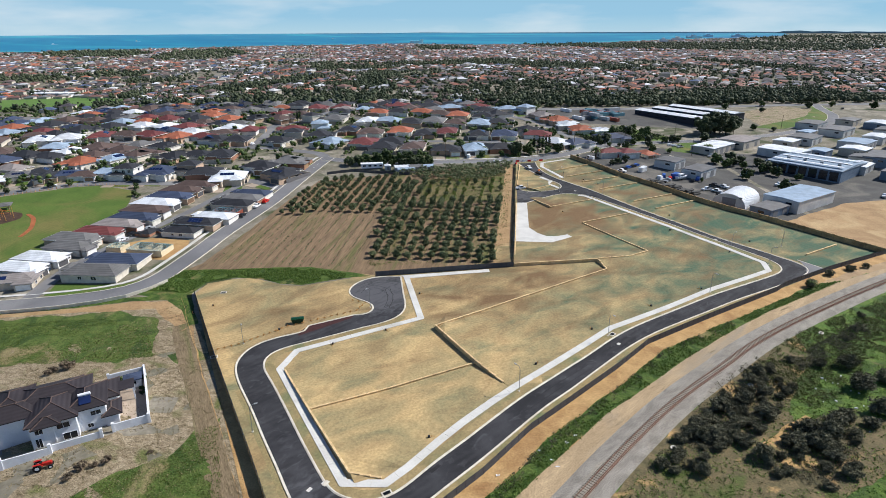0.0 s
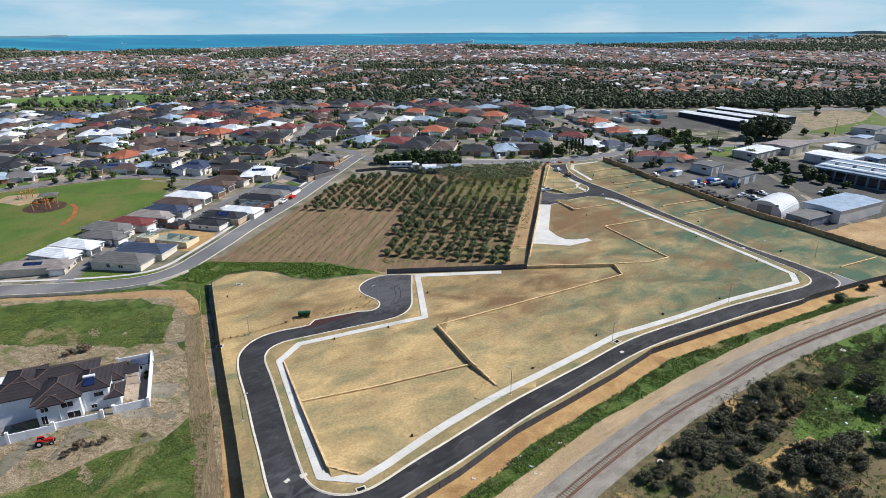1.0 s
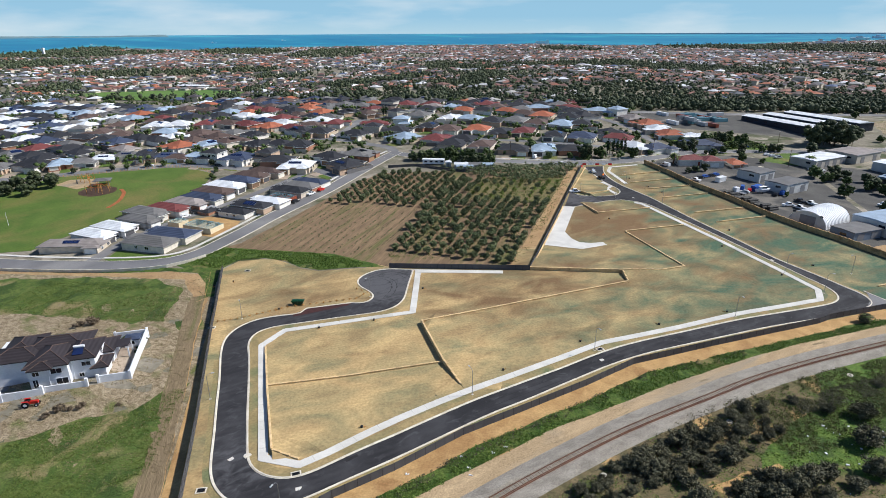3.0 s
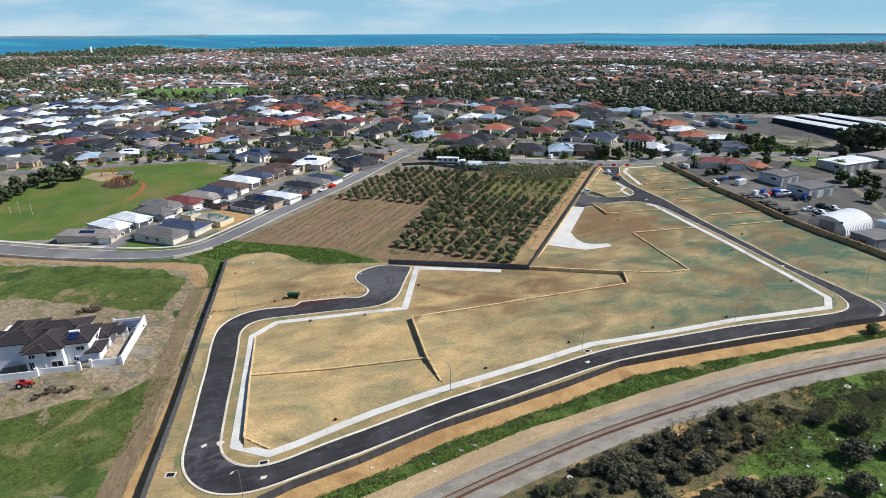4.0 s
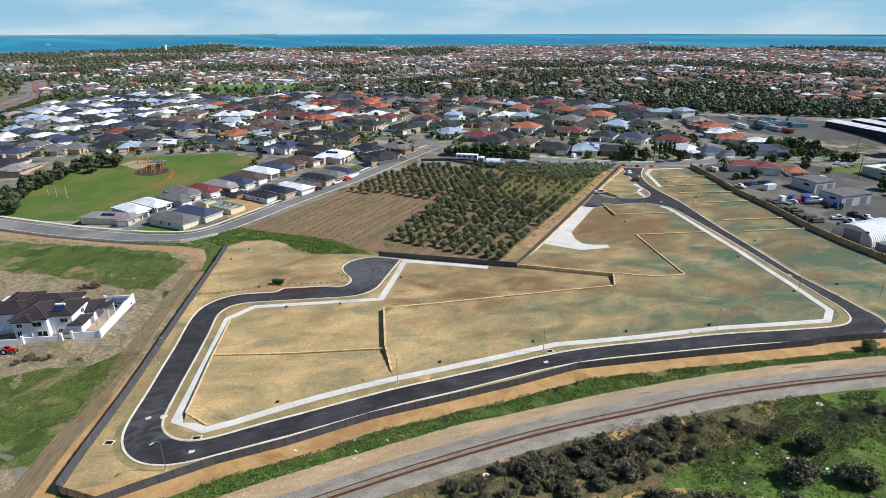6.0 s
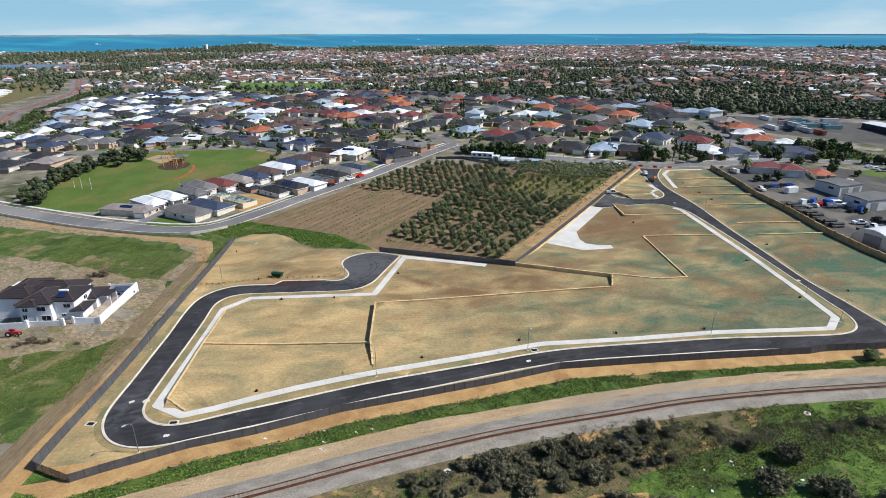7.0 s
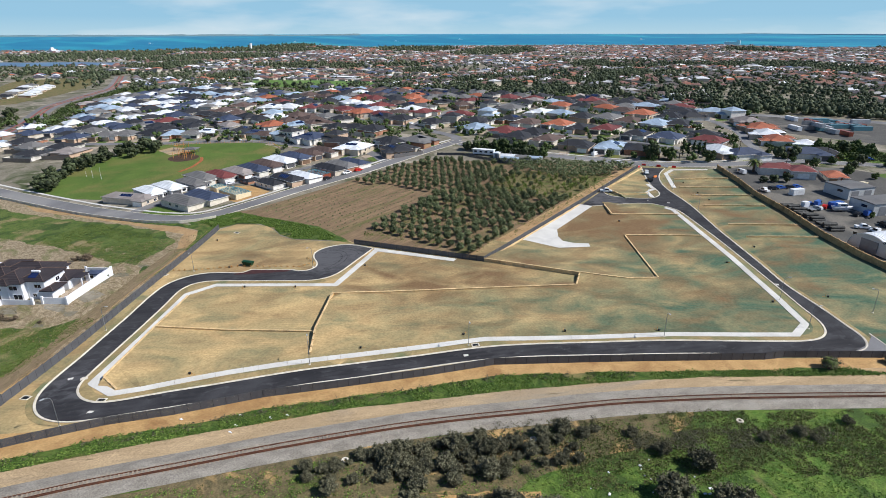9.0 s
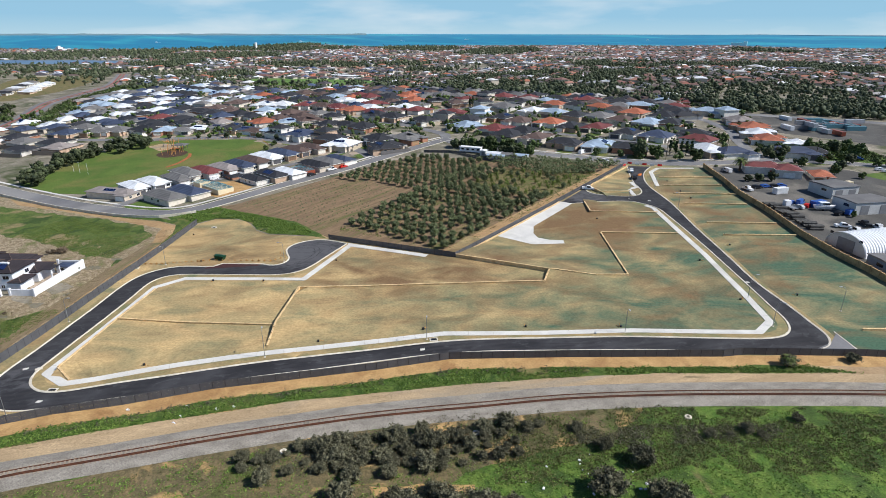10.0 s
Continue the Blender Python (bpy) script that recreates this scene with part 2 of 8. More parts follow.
M["soil"] = surf("orchard_soil", S(138, 115, 89), S(117, 98, 76), 0.42, 2.4, S(102, 101, 62), 0.22, 0.54, 0.68, stretch=(0.08, 1, 1), turn=-83, bump=0.6, bdist=0.1, grain=0.35)
M["clearing"] = surf("grassy_clearing", S(124, 110, 78), S(104, 99, 62), 0.3, 2.4, S(92, 98, 52), 0.2, bump=0.5, grain=0.3)
M["ballast"] = surf("railway_ballast", S(154, 148, 138), S(132, 126, 117), 0.5, 4.5, S(156, 147, 132), 0.2, 0.58, 0.75, bump=0.8, bdist=0.08, grain=0.4, stretch=(0.5, 1, 1), turn=-42, even=True)
M["track_sand"] = surf("gravel_track", S(184, 160, 126), S(164, 142, 111), 0.5, 3.5, S(150, 138, 120), 0.14, 0.52, 0.68, stretch=(0.2, 1, 1), turn=-42, bump=0.6, grain=0.35, even=True, fourth=S(126, 112, 86), fscale=0.4, fstep=(0.62, 0.72))
M["scrub_floor"] = surf("scrub_floor", S(76, 106, 40), S(102, 122, 54), 0.5, 2.8, S(62, 84, 36), 0.16, 0.48, 0.62, fourth=S(122, 108, 76), fscale=0.12, fstep=(0.63, 0.73), bump=0.9, bdist=0.2, grain=0.45)
M["heath_floor"] = surf("heath_floor", S(118, 104, 76), S(94, 88, 62), 0.5, 3.0, S(186, 152, 102), 0.12, 0.56, 0.66, fourth=S(80, 92, 44), fscale=0.1, bump=0.8, bdist=0.1, grain=0.4)
M["lawn"] = surf("mown_lawn", S(78, 102, 42), S(92, 112, 50), 0.08, 1.8, S(116, 112, 64), 0.035, 0.5, 0.66, bump=0.4, grain=0.28, rake=(2.2, 20, 0.35, S(68, 92, 38)))
M["oval"] = surf("sports_turf", S(84, 114, 50), S(96, 124, 60), 0.03, 1.0, bump=0.1, grain=0.1)
M["yard"] = surf("yard_bitumen", S(90, 89, 86), S(76, 75, 73), 0.09, 2.0, S(112, 108, 101), 0.05, bump=0.3, grain=0.22)
M["dirt"] = surf("graded_dirt", S(172, 147, 114), S(148, 124, 96), 0.15, 2.0, S(188, 160, 118), 0.06, bump=0.5, grain=0.2)
M["mulch"] = surf("dark_mulch", S(86, 66, 54), S(70, 54, 46), 0.6, 3.0, bump=0.6, grain=0.3)
M["suburb"] = surf("suburb_ground", S(138, 131, 117), S(110, 106, 90), 0.09, 0.9, S(72, 80, 50), 0.05, 0.52, 0.64, fourth=S(156, 148, 134), fscale=0.07, bump=0.2, grain=0.25)
M["sea"] = surf("sea_water", S(34, 122, 154), S(28, 110, 148), 0.004, 0.05, S(52, 150, 168), 0.0012, 0.5, 0.7, stretch=(1, 2.6, 1), turn=20, rough=0.55, bump=0.0, grain=0.06, spec=0.15)
M["shallows"] = surf("shallow_water", S(56, 146, 160), S(46, 136, 158), 0.006, 0.05, rough=0.55, bump=0, grain=0.05, spec=0.15)
M["lake"] = surf("lake_water", S(92, 122, 150), S(80, 110, 140), 0.01, 0.2, rough=0.4, bump=0, grain=0.05)
M["bark"] = surf("grey_bark", S(104, 90, 76), S(78, 68, 58), 3.0, 9.0, bump=0.6, grain=0.3)
M["timber"] = surf("pine_timber", S(196, 150, 92), S(170, 124, 74), 2.0, 8.0, bump=0.2, grain=0.2)
M["steel"] = surf("galvanised_steel", S(150, 154, 158), S(132, 136, 140), 1.0, 6.0, rough=0.45, metal=0.7, bump=0, grain=0.08)
M["rail"] = surf("rusty_rail", S(120, 80, 62), S(98, 66, 54), 0.8, 6.0, rough=0.7, metal=0.2, bump=0.1, grain=0.2)
M["sleeper"] = surf("concrete_sleeper", S(154, 142, 126), S(136, 124, 110), 1.2, 8.0, bump=0.1, grain=0.15, rnd=0.1)
M["white"] = surf("white_render", S(228, 230, 234), S(214, 216, 222), 0.3, 3.0, rough=0.75, bump=0.05, grain=0.05)
M["glass"] = surf("dark_window_glass", S(36, 42, 50), S(28, 32, 40), 0.4, 2.0, rough=0.12, bump=0, grain=0.05, spec=0.6)
M["walls"] = palette("house_walls", [S(208, 200, 186), S(226, 222, 214), S(196, 184, 168), S(230, 230, 228), S(204, 200, 194), S(186, 160, 138), S(162, 118, 96), S(218, 214, 208)], rough=0.85)
M["gutter"] = palette("painted_gutters", [S(222, 220, 214), S(206, 202, 194), S(150, 148, 146), S(228, 226, 220), S(96, 94, 96)], rough=0.5)
M["garage"] = palette("garage_doors", [S(214, 210, 200), S(120, 96, 78), S(84, 84, 88), S(226, 226, 224), S(152, 122, 92)], rough=0.5)
M["solar"] = surf("solar_panel_glass", S(30, 44, 84), S(24, 36, 70), 0.5, 2.0, rough=0.15, bump=0, grain=0.05, spec=0.6)
ROOF_TONES = {"W": (226, 230, 234), "K": (54, 55, 59), "G": (116, 115, 114), "B": (66, 76, 98), "R": (118, 66, 64), "T": (172, 104, 78), "N": (98, 82, 76), "L": (158, 176, 194),
              "C": (150, 142, 138), "D": (55, 50, 53)}
for key, c in ROOF_TONES.items():
    lo = tuple(v * 0.88 for v in c)
    M["roof" + key] = ribbed(surf("roof_" + key, S(*c), S(*lo), 0.25, 2.5, rough=0.65 if key not in "WL" else 0.5, bump=0.0, grain=0.1, rnd=0.12), 0.35, 0.06, "Z", 0.8)
M["tyre"] = surf("black_rubber", S(34, 34, 36), S(28, 28, 30), 3, 9, bump=0, grain=0.1)
PAINTS = {k: surf("paint_" + k, S(*c), S(*(v * 0.93 for v in c)), 0.8, 4.0, rough=0.4, bump=0, grain=0.06) for k, c in {
    "white": (230, 232, 234), "black": (36, 38, 42), "red": (196, 44, 36), "green": (20, 66, 44), "blue": (52, 92, 168), "orange": (224, 122, 44), "silver": (172, 176, 180),
    "yellow": (214, 176, 60), "teal": (88, 130, 142), "brownred": (140, 74, 56), "grey": (128, 130, 134), "cream": (222, 208, 176)}.items()}
M["olive"] = leafy("olive_leaves", S(76, 88, 58), S(120, 128, 92), 0.22)
M["olive_young"] = leafy("young_olive_leaves", S(94, 112, 52), S(122, 134, 70), 0.2)
M["gum"] = leafy("gum_leaves", S(46, 55, 37), S(78, 86, 59), 0.25)
M["tree_green"] = leafy("broad_leaves", S(44, 60, 32), S(78, 92, 50), 0.3)
M["scrub"] = leafy("scrub_leaves", S(72, 73, 56), S(120, 117, 94), 0.2)
M["weed_leaf"] = leafy("weed_leaves", S(60, 94, 34), S(126, 148, 72), 0.15)
M["dry_leaf"] = leafy("dry_twigs", S(80, 70, 58), S(112, 98, 82), 0.15)
M["tuft"] = leafy("field_tufts", S(70, 92, 36), S(106, 118, 58), 0.1)
M["straw"] = leafy("straw_tufts", S(112, 104, 74), S(160, 144, 114), 0.1)
M["heath"] = leafy("heath_leaves", S(70, 78, 44), S(112, 112, 72), 0.1)
M["cypress"] = leafy("cypress_leaves", S(36, 52, 34), S(56, 72, 44), 0.15)
M["palm"] = leafy("palm_leaves", S(72, 88, 44), S(108, 118, 62), 0.15)


# ---- helpers of the place ----
def gz(x, y):
    """Height of the natural ground."""
    u = np.clip(x, -170, 150) / 100
    v = (np.clip(y, 60, 400) - 150) / 100
    z = -1.936 + 2.143 * u + 0.971 * v - 0.765 * u * u - 2.449 * u * v + 2.495 * v * v - 0.315 * u**3 + 0.217 * u * u * v + 0.567 * u * v * v - 0.644 * v**3
    z = z + 2.4 * np.exp(-((x + 95) ** 2 + (y - 92) ** 2) / 800.0)
    return z + far_land(x, y) + rise(np.hypot(x - 40, y - 10))


def far_land(x, y):
    """The swells and the valley of the land behind the first streets."""
    s = np.clip((y - 400) / 80, 0, 1)

    def swell(cx, cy, a, b):
        return np.exp(-(((x - cx) / a) ** 2) - ((y - cy) / b) ** 2)

    return s * s * (3 - 2 * s) * (3.0 * np.clip((x + 330) / 120, 0, 1) + 7 * swell(150, 860, 260, 230) + 4 * swell(-30, 690, 170, 130) - 11 * swell(-500, 790, 230, 190))


def rise(r):
    """The far distance lifts towards the horizon's line."""
    return np.clip((r - 3200) / 1750, 0, 1.05) * 42


def z_at(x, y):
    return float(gz(np.float64(x), np.float64(y)))


class Geo:
    """Collects faces for one mesh."""

    def __init__(self):
        self.v, self.f = [], []

    def add(self, verts, faces):
        k = len(self.v)
        self.v += [tuple(p) for p in verts]
        self.f += [tuple(i + k for i in q) for q in faces]
        return self

    def box(self, x0, y0, z0, x1, y1, z1, m=None):
        p = [(x0, y0, z0), (x1, y0, z0), (x1, y1, z0), (x0, y1, z0), (x0, y0, z1), (x1, y0, z1), (x1, y1, z1), (x0, y1, z1)]
        if m is not None:
            p = [m @ Vector(q) for q in p]
        return self.add(p, [(3, 2, 1, 0), (4, 5, 6, 7), (0, 1, 5, 4), (1, 2, 6, 5), (2, 3, 7, 6), (3, 0, 4, 7)])

    def prism(self, poly, z0, z1):
        n = len(poly)
        return self.add([(x, y, z0) for x, y in poly] + [(x, y, z1) for x, y in poly],
                        [tuple(range(n))[::-1], tuple(range(n, 2 * n))] + [(i, (i + 1) % n, n + (i + 1) % n, n + i) for i in range(n)])

    def hip(self, x0, y0, x1, y1, z, pitch=24, over=0.5, gable=False):
        """A hipped or gabled roof with a fascia."""
        x0, y0, x1, y1 = x0 - over, y0 - over, x1 + over, y1 + over
        w, d = x1 - x0, y1 - y0
        h = min(w, d) / 2 * math.tan(radians(pitch))
        run = 0.0 if gable else min(w, d) / 2
        if w >= d:
            a, b = (x0 + run, (y0 + y1) / 2), (x1 - run, (y0 + y1) / 2)
            sides = [(0, 1, 5, 4), (1, 2, 5), (2, 3, 4, 5), (3, 0, 4)]
        else:
            a, b = ((x0 + x1) / 2, y0 + run), ((x0 + x1) / 2, y1 - run)
            sides = [(0, 1, 4), (1, 2, 5, 4), (2, 3, 5), (3, 0, 4, 5)]
        t = 0.22
        p = [(x0, y0, z), (x1, y0, z), (x1, y1, z), (x0, y1, z), (*a, z + h), (*b, z + h)]
        q = [(x0, y0, z - t), (x1, y0, z - t), (x1, y1, z - t), (x0, y1, z - t)]
        return self.add(p + q, sides + [(0, 6, 7, 1), (1, 7, 8, 2), (2, 8, 9, 3), (3, 9, 6, 0), (6, 9, 8, 7)])

    def tube(self, path, r0, r1, n=6):
        """A tapering tube along a path."""
        k, m = len(self.v), len(path)
        for i, p in enumerate(path):
            p = Vector(p)
            d = (Vector(path[min(i + 1, m - 1)]) - Vector(path[max(i - 1, 0)])).normalized()
            side = d.cross(Vector((0.3, 1, 0.1))).normalized()
            up = side.cross(d)
            r = r0 + (r1 - r0) * i / max(m - 1, 1)
            for j in range(n):
                a = 2 * math.pi * j / n
                self.v.append(tuple(p + (side * math.cos(a) + up * math.sin(a)) * r))
        for i in range(m - 1):
            for j in range(n):
                self.f.append((k + i * n + j, k + i * n + (j + 1) % n, k + (i + 1) * n + (j + 1) % n, k + (i + 1) * n + j))
        self.f.append(tuple(k + j for j in range(n))[::-1])
        self.f.append(tuple(k + (m - 1) * n + j for j in range(n)))
        return self

    def mesh(self, name, mat):
        me = bpy.data.meshes.new(name)
        me.from_pydata(self.v, [], self.f)
        if mat:
            me.materials.append(mat)
        return me


def part(name, geo, mat, parent=None, label=""):
    """Links a Geo (or a mesh) as one mesh object under a thing or a part."""
    ob = new(name, geo.mesh(name, mat) if isinstance(geo, Geo) else geo)
    if parent is not None:
        ob.parent = parent
    if label:
        ob["label"] = label
    return ob


def empty(name, m, label, category, group="", kind=""):
    ob = new(name)
    ob.matrix_world = m
    return tagged(ob, label, category, group, kind)


def on_ground(x, y, rz=0.0, dz=0.0):
    return pose(x, y, z_at(x, y) + dz, 0, 0, rz)


def np_mesh(name, verts, quads, mat, more=None):
    """A mesh of equal faces; more: a second (vertices, faces) pair, of another number of corners."""
    me = bpy.data.meshes.new(name)
    k = quads.shape[1]
    idx, starts = quads.ravel(), np.arange(0, quads.size, k)
    if more is not None:
        starts = np.concatenate([starts, quads.size + np.arange(0, more[1].size, more[1].shape[1])])
        idx = np.concatenate([idx, more[1].ravel() + len(verts)])
        verts = np.concatenate([verts, more[0]])
    me.vertices.add(len(verts))
    me.vertices.foreach_set("co", np.ascontiguousarray(verts, np.float32).ravel())
    me.loops.add(len(idx))
    me.loops.foreach_set("vertex_index", np.ascontiguousarray(idx, np.int32))
    me.polygons.add(len(starts))
    me.polygons.foreach_set("loop_start", np.ascontiguousarray(starts, np.int32))
    me.update(calc_edges=True)
    if mat:
        me.materials.append(mat)
    return me


GOLD = (1 + 5 ** 0.5) / 2
LUMP_V = np.array([(a, b * GOLD, 0) for a in (-1, 1) for b in (-1, 1)] + [(0, a, b * GOLD) for a in (-1, 1) for b in (-1, 1)] + [(b * GOLD, 0, a) for a in (-1, 1) for b in (-1, 1)]) / math.hypot(1, GOLD)
LUMP_F = np.array([t for t in itertools.combinations(range(12), 3) if max(np.linalg.norm(LUMP_V[i] - LUMP_V[j]) for i, j in itertools.combinations(t, 2)) < 1.1])
LUMP_F = np.array([t if np.dot(np.cross(LUMP_V[t[1]] - LUMP_V[t[0]], LUMP_V[t[2]] - LUMP_V[t[0]]), LUMP_V[t[0]]) > 0 else t[::-1] for t in LUMP_F])


def lump_cloud(centres, radii, rng):
    """Uneven solid hearts for leaf clumps."""
    n = len(centres)
    v = LUMP_V[None] * radii[:, None] * rng.uniform(0.7, 1.15, (n, 12, 1)) + centres[:, None]
    return v.reshape(-1, 3), (LUMP_F[None] + 12 * np.arange(n)[:, None, None]).reshape(-1, 3)


def leaf_cloud(centres, radii, per, size, rng, shell=0.55, flat=0.0):
    """Many small leaf-shaped quads round each centre: arrays of vertices and quads."""
    n = len(centres) * per
    d = rng.normal(size=(n, 3))
    d /= np.linalg.norm(d, axis=1)[:, None]
    r = shell + (1 - shell) * rng.random(n) ** 0.5
    c = np.repeat(centres, per, 0) + d * np.repeat(radii, per, 0) * r[:, None]
    a = rng.normal(size=(n, 3))
    a[:, 2] *= 1 - flat
    a /= np.linalg.norm(a, axis=1)[:, None]
    b = np.cross(a, rng.normal(size=(n, 3)))
    b /= np.linalg.norm(b, axis=1)[:, None]
    s = size * (0.6 + 0.8 * rng.random(n))[:, None]
    a, b = a * s, b * s * 0.55
    v = np.stack([c - a, c + b, c + a, c - b], 1).reshape(-1, 3)
    return v, np.arange(len(v)).reshape(-1, 4)


def smooth(pts, step=2.5):
    """Points along a flowing line through the given ones."""
    p = [Vector(q) for q in pts]
    out = []
    for i in range(len(p) - 1):
        a, b, c, d = p[max(i - 1, 0)], p[i], p[i + 1], p[min(i + 2, len(p) - 1)]
        k = max(1, int((c - b).length / step))
        for j in range(k):
            t = j / k
            q = 0.5 * (2 * b + (c - a) * t + (2 * a - 5 * b + 4 * c - d) * t * t + (3 * b - a - 3 * c + d) * t**3)
            out.append((q.x, q.y))
    return out + [tuple(p[-1])]


def flow(pts, step=1.25):
    """A flowing line with its small kinks evened out."""
    p = smooth(pts, step)
    for _ in range(8):
        p = [p[0]] + [((a[0] + 2 * b[0] + c[0]) / 4, (a[1] + 2 * b[1] + c[1]) / 4) for a, b, c in zip(p, p[1:], p[2:])] + [p[-1]]
    return p


def along(pts, step):
    """Points at even steps along straight pieces, with corners kept."""
    out = []
    for (ax, ay), (bx, by) in zip(pts, pts[1:]):
        k = max(1, round(math.hypot(bx - ax, by - ay) / step))
        out += [(ax + (bx - ax) * j / k, ay + (by - ay) * j / k) for j in range(k)]
    return out + [tuple(pts[-1])]


def ragged(pts, step=3.0, amp=1.0, seed=0):
    """A closed outline with an uneven edge."""
    out = []
    for x, y in along(list(pts) + [pts[0]], step)[:-1]:
        n1 = noise.noise_vector((x * 0.13 + seed, y * 0.13, 3.1 + seed))
        n2 = noise.noise_vector((x * 0.5 + seed, y * 0.5, 7.7))
        out.append((x + (n1.x + n2.x * 0.4) * amp, y + (n1.y + n2.y * 0.4) * amp))
    return out


def offset(pts, d):
    """A line moved sideways, to the left of its run for d > 0."""
    out = []
    for i in range(len(pts)):
        ax, ay = pts[max(i - 1, 0)]
        bx, by = pts[min(i + 1, len(pts) - 1)]
        px, py = pts[i]
        d0 = Vector((px - ax, py - ay)) if i else Vector((bx - px, by - py))
        d1 = Vector((bx - px, by - py)) if i < len(pts) - 1 else d0
        d0.normalize(), d1.normalize()
        m = d0 + d1
        m = m.normalized() if m.length > 1e-6 else d0
        k = d / max(0.35, m.dot(d1))
        out.append((px - m.y * k, py + m.x * k))
    return out


def sheet(name, poly, h, mat, label="", category="ground", cell=9.0, lift=None, cuts=()):
    """A thin sheet laid on the ground, h above it."""
    bm = bmesh.new()
    face = bm.faces.new([bm.verts.new((x, y, 0)) for x, y in poly])
    bmesh.ops.triangulate(bm, faces=[face])
    xs, ys = [p[0] for p in poly], [p[1] for p in poly]
    for lo, hi, no in ((min(xs), max(xs), (1, 0, 0)), (min(ys), max(ys), (0, 1, 0))):
        for k in range(math.ceil(lo / cell), math.floor(hi / cell) + 1):
            bmesh.ops.bisect_plane(bm, geom=bm.verts[:] + bm.edges[:] + bm.faces[:], plane_co=(no[0] * k * cell, no[1] * k * cell, 0), plane_no=no)
    for (ax, ay), (bx, by) in cuts:
        d = Vector((by - ay, ax - bx, 0)).normalized()
        for o in (-0.1, 0.1):
            bmesh.ops.bisect_plane(bm, geom=bm.verts[:] + bm.edges[:] + bm.faces[:], plane_co=(ax + d.x * o, ay + d.y * o, 0), plane_no=d)
    for v in bm.verts:
        v.co.z = z_at(v.co.x, v.co.y) + h + (lift(v.co.x, v.co.y) if lift else 0)
    bmesh.ops.recalc_face_normals(bm, faces=bm.faces[:])
    if sum(f.normal.z for f in bm.faces) < 0:
        bmesh.ops.reverse_faces(bm, faces=bm.faces[:])
    me = bpy.data.meshes.new(name)
    bm.to_mesh(me)
    bm.free()
    me.materials.append(mat)
    return tagged(new(name, me), label, category, kind="structure")


def strip(name, a, b, h, mat, label="", category="ground"):
    """A band between two lines of equally many points, laid on the ground."""
    g = Geo()
    n = 4
    for (ax, ay), (bx, by) in zip(a, b):
        for k in range(n + 1):
            x, y = ax + (bx - ax) * k / n, ay + (by - ay) * k / n
            g.v.append((x, y, z_at(x, y) + h))
    for i in range(len(a) - 1):
        for k in range(n):
            p = i * (n + 1) + k
            g.f.append((p, p + 1, p + n + 2, p + n + 1))
    p, q, r = (Vector(g.v[i]) for i in g.f[0][:3])
    if (q - p).cross(r - p).z < 0:
        g.f = [f[::-1] for f in g.f]
    return tagged(part(name, g, mat), label, category, kind="structure")


def ribbon(geo, pts, left, right, low, high, closed_ends=True, ht=None):
    """A band along a line on the ground, from left to right of it, between two heights."""
    a, b = offset(pts, left), offset(pts, -right)
    k = len(geo.v)
    for (lx, ly), (rx, ry), (cx, cy) in zip(a, b, pts):
        zc = z_at(cx, cy)
        t = high if ht is None else ht(cx, cy)
        geo.v += [(lx, ly, zc + low), (lx, ly, zc + t), (rx, ry, zc + t), (rx, ry, zc + low)]
    n = len(pts)
    for i in range(n - 1):
        p, q = k + 4 * i, k + 4 * i + 4
        geo.f += [(p, q, q + 1, p + 1), (p + 1, q + 1, q + 2, p + 2), (p + 2, q + 2, q + 3, p + 3)]
    geo.f += [(k, k + 1, k + 2, k + 3), (k + 4 * n - 1, k + 4 * n - 2, k + 4 * n - 3, k + 4 * n - 4)]
    return geo


def inside(x, y, poly):
    c = False
    for (ax, ay), (bx, by) in zip(poly, poly[1:] + poly[:1]):
        if (ay > y) != (by > y) and x < (bx - ax) * (y - ay) / (by - ay) + ax:
            c = not c
    return c


def near_line(x, y, pts):
    best = 1e9
    for (ax, ay), (bx, by) in zip(pts, pts[1:]):
        dx, dy = bx - ax, by - ay
        t = max(0, min(1, ((x - ax) * dx + (y - ay) * dy) / (dx * dx + dy * dy + 1e-9)))
        best = min(best, math.hypot(x - ax - t * dx, y - ay - t * dy))
    return best


# ---- ground, sea ----
def spread(lo, hi, step, far):
    mid = list(np.arange(lo, hi + 0.1, step))
    a, b = [], []
    d, p = step, lo
    while p > -far:
        d *= 1.06
        p -= d
        a.append(max(p, -far))
    d, p = step, hi
    while p < far:
        d *= 1.06
        p += d
        b.append(min(p, far))
    return np.array(a[::-1] + mid + b)


gx, gy = spread(-450, 260, 7.0, 4950), spread(-60, 640, 7.0, 4950)
XX, YY = np.meshgrid(gx, gy)
ground_v = np.stack([XX, YY, gz(XX, YY)], -1).reshape(-1, 3)
ii, jj = np.meshgrid(np.arange(len(gx) - 1), np.arange(len(gy) - 1))
base = (jj * len(gx) + ii).ravel()
ground_q = np.stack([base, base + 1, base + len(gx) + 1, base + len(gx)], 1)
ground = tagged(new("ground", np_mesh("ground", ground_v, ground_q, M["suburb"])), "wide ground of bare earth, verge grass and paving", "ground", kind="structure")

